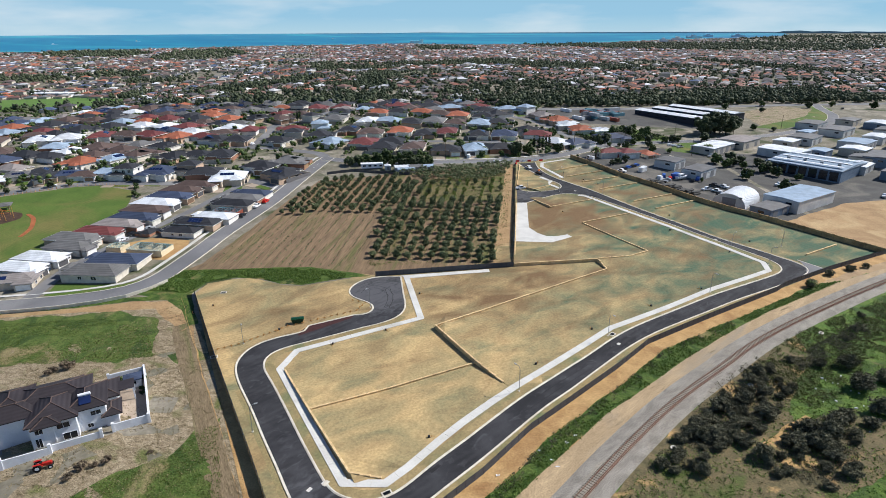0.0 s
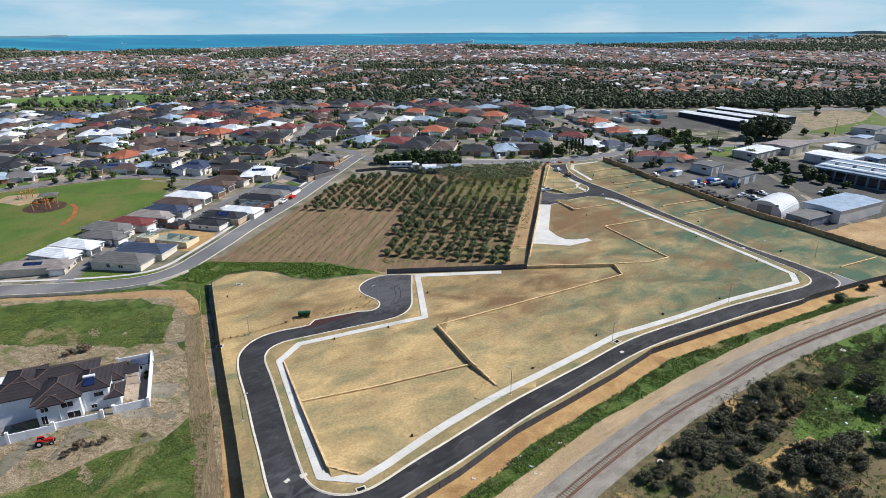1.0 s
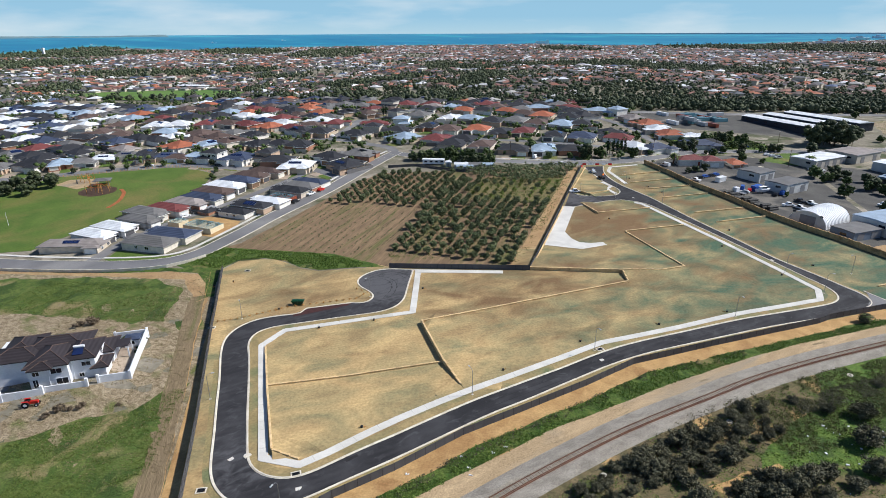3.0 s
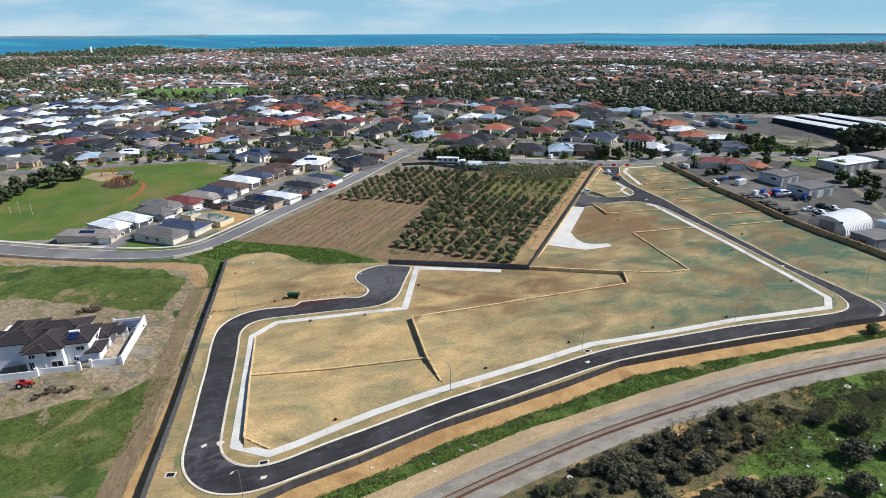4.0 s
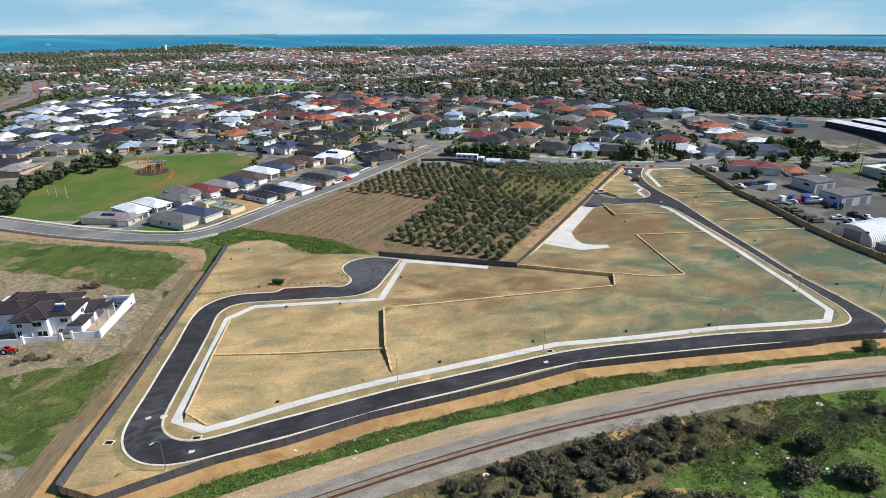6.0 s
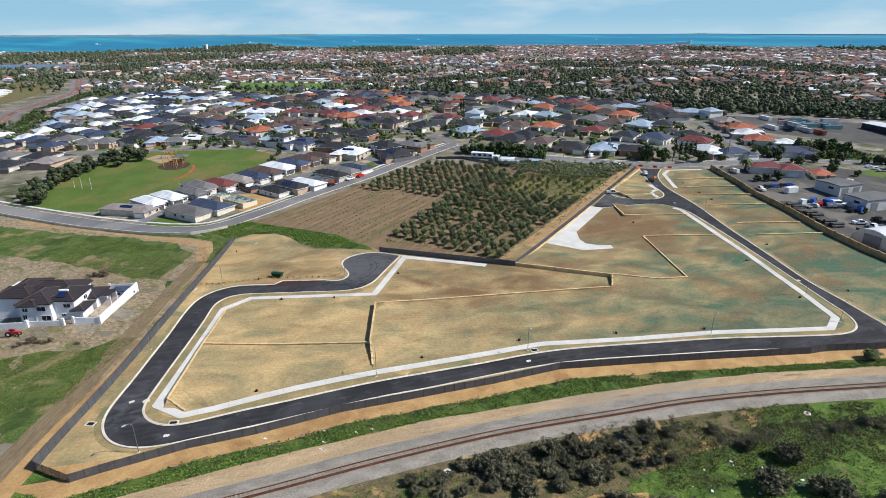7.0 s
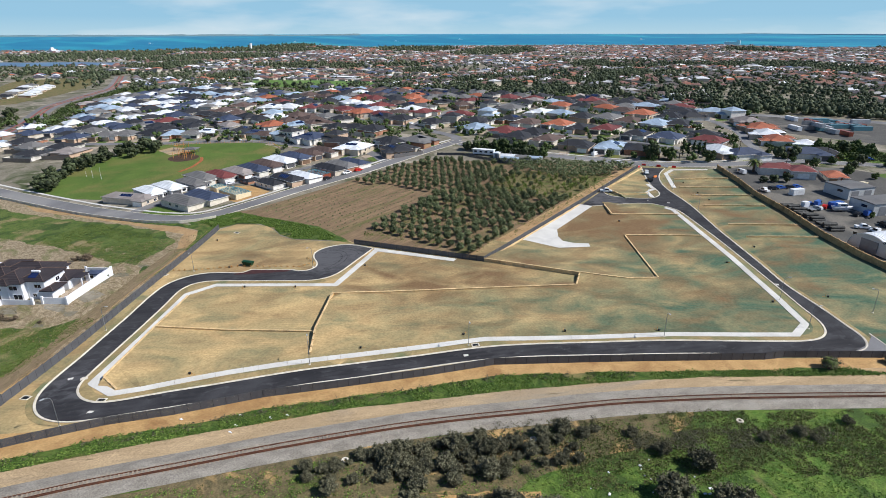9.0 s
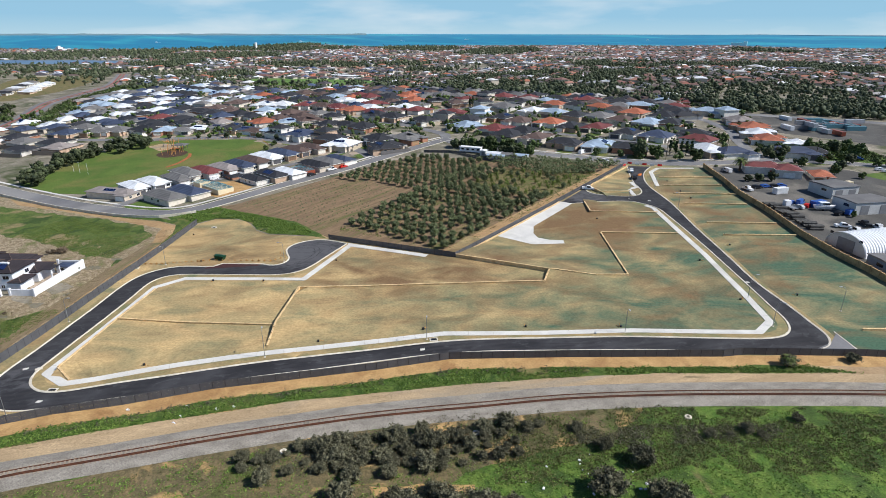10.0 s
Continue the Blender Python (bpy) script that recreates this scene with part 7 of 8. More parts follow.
# stacks of dark pipes lying beside the wall
pipe_ring = [(math.cos(a * math.pi / 6), math.sin(a * math.pi / 6)) for a in range(12)]
pipe_geo = Geo()
pipe_geo.v = [(x, c * r, s * r) for x, r in ((-2.4, 0.45), (2.4, 0.45), (2.4, 0.36), (-2.4, 0.36)) for c, s in pipe_ring]
pipe_geo.f = [(j * 12 + i, j * 12 + (i + 1) % 12, ((j + 1) % 4) * 12 + (i + 1) % 12, ((j + 1) % 4) * 12 + i) for j in range(4) for i in range(12)]
pipe_mesh = pipe_geo.mesh("pipe", surf("dark_pipe", S(88, 88, 86), S(62, 62, 62), 0.8, 5.0, rough=0.8, bump=0.2, rnd=0.2))
for k in range(9):
    u = k / 8
    stack = empty("pipe_stack", on_ground(94.2 + 15.5 * u, 286.5 - 22.5 * u, 32 + 5 * math.sin(k * 2.3)), "stack of dark grey pipes lying by the boundary wall", "pipes", "pipe stacks")
    for y, z in ((-0.93, 0.46), (0.0, 0.46), (0.93, 0.46)) + (((-0.46, 1.26), (0.46, 1.26)) if k % 3 else ()):
        p = part("pipe", pipe_mesh, None, stack)
        p.location = (0.25 * math.sin(k + 3 * y), y, z)

for k, (x, y, a, c) in enumerate(((30, 323, 10, "red"), (33.5, 323.6, 10, "white"), (37, 324.2, 10, "red"), (40.5, 324.8, 10, "white"), (44, 325.6, 15, "red"), (28.5, 318.0, 60, "red"), (39.5, 303.5, 60, "orange"))):
    b = empty("traffic_barrier", on_ground(x, y, a, 0.1), "%s plastic water-filled traffic barrier" % c, "barrier", "traffic barriers at the road entrance")
    g = Geo()
    g.v = [(sx * 1.0, sy * w, z) for z, w in ((0, 0.3), (0.3, 0.3), (0.55, 0.14), (0.95, 0.12)) for sx, sy in ((-1, -1), (1, -1), (1, 1), (-1, 1))]
    g.f = [(3, 2, 1, 0), (12, 13, 14, 15)] + [(j * 4 + i, j * 4 + (i + 1) % 4, j * 4 + 4 + (i + 1) % 4, j * 4 + 4 + i) for j in range(3) for i in range(4)]
    part("shell", g, PAINTS[c], b)
    part("foot", Geo().box(-0.9, -0.34, 0, -0.5, 0.34, 0.1).box(0.5, -0.34, 0, 0.9, 0.34, 0.1), PAINTS["grey"], b)

# caravan and old sheds behind the grove
cv = empty("caravan", on_ground(-53, 309, 8), "long white caravan behind the grove", "caravan")
part("body", Geo().box(-6, -1.6, 0.5, 6, 1.6, 3.0), M["white"], cv)
part("roof", Geo().box(-6.3, -1.9, 3.0, 6.3, 1.9, 3.15), M["white"], cv)
for k in range(4):
    part("window", Geo().box(-5 + k * 3, -1.65, 1.5, -3.4 + k * 3, -1.58, 2.4), M["glass"], cv)
for x, y, a, w, d, tone in ((-36, 305, 12, 8, 6, "W"), (-28.5, 305.5, 12, 7, 7, "G"), (-21.5, 306.5, 12, 6, 6, "L"), (-33.5, 300.5, 12, 9, 4, "L"), (-44, 307, 12, 3, 4, "W")):
    t = empty("old_shed", on_ground(x, y, a), "old pale tin shed behind the grove", "shed", "old sheds")
    part("wall", Geo().box(-w / 2, -d / 2, -0.3, w / 2, d / 2, 2.4), TIN, t)
    part("roof", Geo().hip(-w / 2, -d / 2, w / 2, d / 2, 2.45, 12, 0.3, True), M["roof" + tone], t)
    part("door", Geo().box(-0.6, -d / 2 - 0.05, 0, 0.6, -d / 2 + 0.02, 2.0), PAINTS["grey"], t)
steel_fence([(-76, 297), (-62, 303), (-40, 297), (-30, 296)], 1.6, "pale grey tin fence behind the grove")


def power_pole(x, y, a):
    t = empty("power_pole", on_ground(x, y, a), "weathered timber power pole with a crossarm", "power pole", "power poles")
    part("pole", Geo().tube([(0, 0, 0), (0, 0, 5), (0, 0, 10.5)], 0.17, 0.11, 8), M["bark"], t)
    part("crossarm", Geo().box(-1.2, -0.07, 9.6, 1.2, 0.07, 9.75), M["bark"], t)
    for dx in (-1.0, -0.3, 0.3, 1.0):
        part("insulator", Geo().tube([(dx, 0, 9.75), (dx, 0, 9.95)], 0.06, 0.05, 6), M["white"], t)


for x, y in ((-12, 328.5), (44, 340), (70, 358), (110, 384), (150, 400), (196, 410), (92, 353), (140, 345), (175, 385), (240, 428)):
    power_pole(x, y, 60)

# ---- larger trees of the middle distance ----
gums = Grove([make_tree("gum_tree", "tall gum tree with a broken dark green crown", M["gum"], 110 + k, 11 + 1.6 * k, 15 + k, 84, 30, 0.42, 0.1, 0.24, 0.35, "tree", "gum trees", 8, 0.8) for k in range(3)])
trees = Grove([make_tree("street_tree", "leafy green garden tree", M["tree_green"], 120 + k, 4.2 + 0.5 * k, 5.0 + 0.4 * k, 26, 22, 0.28, 0.05, 0.36, 0.14, "tree", "garden trees of the suburb", 5, 0.82) for k in range(3)]
              + [make_tree("street_tree", "dark leafy garden tree", M["gum"], 130 + k, 4.8, 6.0, 28, 24, 0.28, 0.04, 0.36, 0.15, "tree", "garden trees of the suburb", 5, 0.82) for k in range(2)])
rng = random.Random(17)
for x, y, s in ((172, 408, 1.0), (181, 413, 1.1), (190, 409, 1.0), (186, 418, 1.1), (177, 409, 1.1), (185.5, 409, 1.2), (194.5, 412, 1.2)):
    gums.plant(x, y, rng, s)
for x, y, s in ((104, 361, 1.0), (88, 372, 1.2), (95, 376, 1.2), (120, 365, 1.0), (112, 372, 1.1), (128, 350, 0.9), (148.7, 293.4, 1.5), (157.6, 271.2, 1.5), (146.4, 326.3, 1.4), (158, 333, 1.4), (167, 308, 1.6), (150, 318, 1.3), (155, 322, 1.3), (161, 326, 1.2), (158, 316, 1.1), (169, 321, 1.0),
                (84, 318, 0.8), (88, 321, 0.9), (93, 324, 0.8), (122, 286, 0.5), (186, 300, 0.8), (176, 292, 1.0), (168, 300, 1.2), (163, 306, 1.0), (204, 258, 0.9), (30, 338, 1.6), (38, 343, 1.5), (22, 336, 0.9), (10, 333, 0.9),
                (-62, 318, 1.4), (-57, 319, 1.5), (-51, 319.5, 1.4), (-45, 319, 1.5), (-39, 318.6, 1.4), (-33, 318, 1.5), (-27, 317.4, 1.4), (-21, 316.6, 1.3), (-68, 317, 1.2), (-60, 316, 1.1), (-54, 317, 1.2), (-48, 316.5, 1.1), (-42, 315, 1.2), (-36, 314.5, 1.1), (-30, 314, 1.2), (-24, 313.6, 1.1), (-66, 314, 1.0), (-46, 336, 0.7), (128, 398, 1.4), (124, 412, 1.5), (131, 405, 1.3), (118, 418, 1.3), (100, 381, 0.9), (116, 385, 1.0), (92, 400, 0.8), (113.7, 400.8, 1.0), (112.2, 408, 1.4), (118.8, 405, 1.5), (124.5, 380, 1.2), (121.4, 387, 1.3), (135.7, 380.4, 1.2), (141.7, 382.8, 1.2), (63, 399, 1.3), (165, 386, 1.2), (117.6, 351.5, 1.0), (40.5, 341, 1.5),
                (57.7, 346, 1.3), (107, 402, 1.3), (126, 397, 1.2), (146, 384.5, 1.1), (83, 381, 0.6), (87, 376, 0.6), (91, 371.5, 0.6), (95, 367, 0.6), (101, 366, 0.6)):
    trees.plant(x, y, rng, s)
for x, y in ((-217, 163), (-222, 168), (-228, 172), (-233, 178), (-238, 185), (-241, 192), (-243, 199), (-246, 206), (-248, 212), (-250, 220), (-252, 228), (-249, 236), (-244, 230), (-240, 222), (-225, 162), (-232, 168), (-240, 176), (-247, 190),
             (-252, 202), (-255, 214), (-257, 226), (-243, 240), (-237, 234)):
    trees.plant(x, y, rng, 1.35, rng.choice((3, 4)))
for x, y in ((-228, 266), (-212, 275), (-192, 283.5), (-178, 285), (-168, 274), (-163, 262), (-222, 270), (-204, 278), (-246, 258), (-262, 248), (-150, 284)):
    trees.plant(x, y, rng, 0.7)


def palm(x, y, s):
    t = empty("palm_tree", on_ground(x, y) @ Matrix.Scale(s, 4), "stout date palm with arching fronds", "palm tree", "palm trees")
    part("trunk", Geo().tube([(0, 0, 0), (0.05, 0, 2), (0, 0, 4.2)], 0.42, 0.34, 9), M["bark"], t)
    r = random.Random(int(x))
    g = Geo()
    for k in range(34):
        a, up = k * 2.4, r.uniform(-0.2, 1.1)
        pts = [Vector((math.cos(a) * u * 3.0, math.sin(a) * u * 3.0, 4.2 + up * 2.2 * u - 2.2 * u * u)) for u in (0, 0.3, 0.6, 0.85, 1.0)]
        side = Vector((-math.sin(a), math.cos(a), 0)) * 0.28
        for p, q2, w1, w2 in zip(pts, pts[1:], (0.4, 1, 0.9, 0.6), (1, 0.9, 0.6, 0.1)):
            g.add([p - side * w1, p + side * w1, q2 + side * w2, q2 - side * w2], [(0, 1, 2, 3)])
    part("fronds", g, M["palm"], t)


palm(78.6, 336, 1.3), palm(153, 352, 1.2), palm(12, 345, 0.9), palm(104, 160.0, 0.55)
for x, y, a, w, d, h, tone in ((216, 300, 41, 16, 12, 4.5, "W"), (232, 318, 41, 14, 12, 4.5, "G"), (216, 336, 38, 12, 10, 4.5, "L"), (240, 336, 40, 14, 14, 5, "W"), (262, 330, 40, 14, 12, 5, "G"), (276, 372, 40, 18, 12, 5, "W"),
                              (300, 392, 42, 20, 14, 5, "G"), (240, 392, 40, 14, 9, 4.5, "L"), (312, 420, 40, 20, 14, 5, "W"), (296, 432, 40, 18, 12, 5, "G"), (330, 376, 42, 22, 14, 6, "L"), (346, 410, 42, 22, 14, 6, "G"), (228, 282, 41, 16, 14, 5, "G")):
    shed(x, y, a, w, d, h, tone, rng.choice((TIN, PRECAST, BLUE)), "factory shed with a low %s roof" % ROOF_WORDS[tone], 6, 1)
cyp = make_tree("cypress", "slim dark pencil cypress", M["cypress"], 140, 10.0, 1.8, 44, 26, 0.2, 0.03, 0.5, 0.12, "cypress", "row of pencil cypresses", 3)
for k, (x, y) in enumerate(((46.5, 351.0), (48.9, 352.2), (51.3, 353.6), (53.6, 355.2), (43.6, 352.0), (30.7, 334.6), (33.2, 337.0), (-127.5, 445.0), (-125.7, 446.0))):
    m = on_ground(x, y, 40 * k)
    if k:
        copy_thing(cyp, m).matrix_world = m
    else:
        cyp.matrix_world = m


# ---- suburb of the middle distance ----
placed = [(o.matrix_world.translation.x, o.matrix_world.translation.y) for o in scene.objects if o.name.split(".")[0] in ("house", "industrial_shed", "unfinished_house", "villa") and o.parent is None]
drives, lawns, walls = Geo(), Geo(), Geo()
rng = random.Random(99)


def flat_box(g, m, x0, y0, x1, y1, h):
    pts = [m @ Vector((x, y, 0)) for x, y in ((x0, y0), (x1, y0), (x1, y1), (x0, y1))]
    v = [(p.x, p.y, z_at(p.x, p.y) + h) for p in pts] + [(p.x, p.y, z_at(p.x, p.y) - 0.3) for p in pts]
    g.add(v, [(0, 1, 2, 3), (0, 4, 5, 1), (1, 5, 6, 2), (2, 6, 7, 3), (3, 7, 4, 0)])


def make_far_house(build, tone, solar, group):
    vols = BUILDS[build]
    t = empty("house", Matrix.Identity(4), "suburban house with a %s hipped roof" % ROOF_WORDS[tone] + (" and solar panels" if solar else ""), "house", group)
    w, r = Geo(), Geo()
    for x0, y0, x1, y1, h in vols:
        w.box(x0, y0, -1.5, x1, y1, h)
        r.hip(x0, y0, x1, y1, h + 0.05, 20)
    part("wall", w, M["walls"], t)
    part("roof", r, M["roof" + tone], t)
    fascia(vols, t)
    gx0, gy0, gx1, gy1, gh = vols[1]
    part("garage_door", Geo().box((gx0 + gx1) / 2 - 2.4, gy0 - 0.06, 0.05, (gx0 + gx1) / 2 + 2.4, gy0 + 0.02, 2.2), M["garage"], t)
    x0, y0, x1, y1, h = vols[0]
    part("window", Geo().box(x1 - 3.0, y0 - 0.06, 0.7, x1 - 1.0, y0 + 0.02, 2.1), M["glass"], t)
    if solar:
        run = (x1 - x0 + 1) / 2
        m = pose(x1 + 0.5 - run * 0.55, (y0 + y1) / 2, h + 0.05 + run * 0.55 * math.tan(radians(20)) + 0.12, 0, 20, 0) if y1 - y0 >= x1 - x0 else \
            pose((x0 + x1) / 2, y0 - 0.5 + (y1 - y0 + 1) / 2 * 0.55, h + 0.05 + (y1 - y0 + 1) / 2 * 0.55 * math.tan(radians(20)) + 0.12, 20, 0, 90)
        part("solar_panel", Geo().box(-1.5, -3, -0.02, 1.5, 3, 0.05, m), M["solar"], t)
    return t


far_cache = {}


def far_house(x, y, rz, build, tone, solar, group="houses of the suburb", size=0.92):
    key = (build, tone, solar, group)
    m = on_ground(x, y, rz) @ Matrix.Scale(size, 4)
    if key in far_cache:
        copy_thing(far_cache[key], m).matrix_world = m
    else:
        far_cache[key] = make_far_house(*key)
        far_cache[key].matrix_world = m


def street_near(x, y):
    best = (1e9, 0, 0, 0)
    for line, half in STREETS[:8]:
        for (ax_, ay_), (bx, by) in zip(line, line[1:]):
            dx, dy = bx - ax_, by - ay_
            t = max(0, min(1, ((x - ax_) * dx + (y - ay_) * dy) / (dx * dx + dy * dy + 1e-9)))
            px, py = ax_ + t * dx, ay_ + t * dy
            d = math.hypot(x - px, y - py)
            if d < best[0]:
                best = (d, px, py, math.degrees(math.atan2(dy, dx)))
    return best


def lot(x, y, tone, build=None, near=False, solar=None, size=0.92):
    """A house on its lot, set back from the nearest street and facing it."""
    d, px, py, ang = street_near(x, y)
    if d < 11.5:
        k = 11.5 / max(d, 0.5)
        x, y = px + (x - px) * k, py + (y - py) * k
    if d < 32:
        rz = math.degrees(math.atan2(y - py, x - px)) - 90
        rz = round((rz - ang) / 90) * 90 + ang
    else:
        rz = (8 if x > -160 else -20) + rng.choice((0, 90, 180, 270))
    build = build or rng.choice(("deep", "wide", "square", "square", "deep", "wide"))
    solar = rng.random() < 0.3 if solar is None else solar
    if near:
        m = house(x, y, rz, build, tone, solar, scale=size)
    else:
        far_house(x, y, rz, build, tone, solar, size=size)
        m = on_ground(x, y, rz)
    placed.append((x, y))
    if d < 34:
        flat_box(drives, m, -6.2, -18.5, -0.6, -11.4, 0.09)
        flat_box(lawns, m, -0.4, -17.5, 7.5, -9.0, 0.07)
    for a, b, c, e in ((-9.2, 11.3, 9.2, 11.5), (9.1, -6, 9.3, 11.3)):
        pts = [m @ Vector(q) for q in ((a, b, 0), (c, b, 0), (c, e, 0), (a, e, 0))]
        walls.add([(p.x, p.y, p.z - 0.6) for p in pts] + [(p.x, p.y, p.z + 1.8) for p in pts], [(4, 5, 6, 7), (0, 1, 5, 4), (1, 2, 6, 5), (2, 3, 7, 6), (3, 0, 4, 7)])


# roofs by tone (t: two storeys, *: solar panels), street by street
ROWS_OF_HOUSES = [
    ("G G K L G W* K* G* K W* N Kt W B* K K* R K L B* W K Kt", [(-305, 247), (-294, 254), (-277, 262), (-264, 268), (-253, 273), (-247, 282), (-104, 283), (-238, 290), (-222, 288), (-125, 286), (-203, 288), (-181, 289), (-356, 290), (-212, 292), (-140, 291), (-230, 296), (-305, 293), (-98, 297), (-193, 295), (-165, 295), (-346, 295), (-285, 296), (-151, 301)]),
    ("K B W W T B K G* K K K K K K* N* K* W* W* Gt N K W K", [(-114, 306), (-319, 311), (-385, 312), (-336, 313), (-218, 314), (-266, 316), (-282, 322), (-101, 316), (-370, 324), (-323, 326), (-171, 327), (-246, 327), (-260, 329), (-145, 330), (-193, 331), (-159, 331), (-239, 338), (-368, 337), (-317, 338), (-301, 340), (-414, 341), (-392, 342), (-12, 345)]),
    ("N W W* L* K K N B W W B W* B K* K* R N L K K G B W W K R* B T N Kt R", [(-227, 347), (-436, 347), (-334, 348), (6, 349), (23, 350), (-51, 352), (-32, 352), (-356, 353), (-385, 354), (60, 367), (-434, 361), (-277, 363), (74, 363), (-164, 370), (-47, 366), (-65, 364), (-307, 365), (-86, 366), (-122, 369), (-149, 370), (-462, 370), (-395, 371), (-423, 373), (-264, 376), (-382, 374), (-246, 383), (104, 376), (-192, 380), (-230, 386), (-114, 383), (-214, 386)]),
    ("K N K L R B K* N W K R N W* G* R K T K W L R K* T T R K W Lt W K", [(-99, 388), (-293, 386), (-282, 391), (-318, 392), (52, 392), (29, 392), (11, 392), (-361, 393), (-189, 395), (-26, 396), (-11, 402), (-64, 400), (-438, 402), (-464, 403), (-152, 404), (-272, 406), (-44, 406), (47, 408), (-167, 410), (-402, 409), (-122, 409), (-81, 409), (86, 414), (-328, 415), (-200, 415), (-258, 418), (-217, 417), (-104, 417), (-236, 421), (-442, 425)]),
    ("W K L* N L K K* N W G L T* R T K K* N G* Kt K K T K C T N K", [(80, 429), (-309, 429), (14, 433), (-4, 434), (-258, 435), (29, 437), (-38, 437), (-140, 446), (-72, 442), (-21, 441), (-56, 443), (-180, 443), (-229, 446), (76, 446), (-205, 444), (-159, 449), (-310, 450), (-99, 449), (-118, 447), (-214, 457), (19, 460), (-198, 460), (-305, 466), (66, 464), (-2, 464), (-17, 469), (35, 471)]),
    ("T T K K T G G Lt K W L Kt T K R L N K R* K G K", [(-68, 477), (-32, 479), (-99, 477), (-51, 479), (-310, 482), (-159, 481), (-176, 483), (56, 486), (26, 487), (-276, 486), (42, 496), (-137, 491), (-153, 497), (12, 497), (-125, 502), (-8, 503), (-43, 502), (-81, 514), (-54, 516), (-27, 514), (-118, 517), (-103, 524)]),
]
kept = [p for tones, spots in ROWS_OF_HOUSES for p in spots]
for tones, spots in ROWS_OF_HOUSES:
    for c, (x, y) in zip(tones.split(), spots):
        room = min(math.hypot(x - a, y - b) for a, b in kept + placed if (a, b) != (x, y))
        lot(x, y, c[0], "tall" if "t" in c else None, y < 300, "*" in c, max(0.8, min(1.05, room / 13.5)))

# white-roofed pocket west of the highway
for x, y, c in ((-585, 331, "W"), (-601, 344, "W"), (-618, 357, "W"), (-634, 370, "W"), (-650, 383, "W"), (-600, 316, "K"), (-617, 329, "G"), (-634, 342, "W"), (-650, 355, "K"), (-667, 368, "W"), (-683, 381, "G")):
    house(x, y, 38, "wide", c, False, "houses of the suburb", 0.8)

# the rest of the lots, on a loose grid along the streets
OVAL = [(-523, 522), (-443, 536), (-381, 540), (-351, 582), (-376, 668), (-467, 738), (-518, 715), (-558, 658), (-574, 579)]
HIGHWAY = smooth([(-400, 226), (-429, 255), (-454, 275), (-491, 305), (-518, 342), (-551, 386), (-590, 425), (-760, 540)], 10)
for i in range(-34, 14):
    for j in range(0, 24):
        x = -120 + i * 15.2 + (j % 2) * 6 + rng.uniform(-1.5, 1.5)
        y = 200 + j * 15.6 + rng.uniform(-2, 2) - (0.35 * (x + 120) if x < -120 else 0) * 0.5
        if x > 25 or x > -92 and y < 490 or y > 545 or y < 185 or x > -160 and y < 462:
            continue
        if street_near(x, y)[0] < 11.0 or inside(x, y, PARK) or near_line(x, y, PARK) < 22 or inside(x, y, OVAL) or x < -480 + max(0, 300 - y) or near_line(x, y, HIGHWAY) < 34:
            continue
        if x < -255 and y < 232 or x < -380 and y < 260 or x < -330 and y > 470:
            continue
        if min(math.hypot(x - a, y - b) for a, b in placed) < 13.5:
            continue
        lot(x, y, rng.choice("WKKGBGWLKCWWB") if x < -320 else rng.choice("KKGNTRLKGKBKGNKC"))

for x, y, c in ((-300, 214, "K"), (-322, 207, "G"), (-318, 226, "B"), (-343, 215, "K"), (-346, 198, "W"), (-283, 209, "C"), (-300, 196, "K"), (-366, 206, "L"), (-384, 216, "W"), (-366, 228, "B"), (-390, 240, "W")):
    lot(x, y, c)

tagged(part("driveways", drives, M["driveway"]), "pale paved driveways in front of garages", "driveways", kind="stuff")
tagged(part("front_lawns", lawns, M["lawn"]), "small green front lawns", "lawns", kind="stuff")
tagged(part("yard_walls", walls, palette("yard_walls", [S(158, 154, 148), S(104, 102, 102), S(196, 190, 178), S(128, 118, 108), S(178, 166, 146)], 0.85, island=True)), "cream masonry walls between house lots", "walls", kind="stuff")

# garden trees and shrubs between the houses
spots = []
while len(spots) < 900:
    x, y = rng.uniform(-440, 75), rng.uniform(235, 540)
    if x > -95 and y < 334 or inside(x, y, PARK) or street_near(x, y)[0] < 5.0 or inside(x, y, OVAL) or (x > -160 and y < 300):
        continue
    if min(math.hypot(x - a, y - b) for a, b in placed) < 7.8:
        continue
    spots.append((x, y))
tr = np.random.default_rng(71)
size = np.repeat(tr.uniform(0.5, 1.9, len(spots)) ** 1.2, 5)
at = np.repeat(np.array(spots), 5, 0) + tr.normal(size=(len(size), 2)) * size[:, None] * 0.7
cs = np.stack([at[:, 0], at[:, 1], gz(at[:, 0], at[:, 1]) + size * tr.uniform(0.8, 2.2, len(size))], 1)
rs_ = np.stack([size * 0.9, size * 0.9, size * 0.8], 1)
v, q = leaf_cloud(cs, rs_, 16, 0.3, tr, 0.5)
tagged(new("garden_trees", np_mesh("garden_trees", v, q, M["tree_green"], lump_cloud(cs, rs_ * 0.75, tr))), "green garden trees and shrubs between the houses", "trees", kind="stuff")
for k in range(20):
    u = rng.random()
    trees.plant(-425 - 66 * u + rng.uniform(-6, 12), 238 + 48 * u - rng.uniform(4, 16), rng, rng.uniform(0.8, 1.4))
count = 0
while count < 40:
    x, y = rng.uniform(210, 420), rng.uniform(240, 620)
    if near_line(x, y, ROAD_NORTH) < 8 or min(math.hypot(x - a - 12, y - b - 12) for a, b in placed) < 26:
        continue
    trees.plant(x, y, rng, rng.uniform(0.8, 1.5))
    count += 1


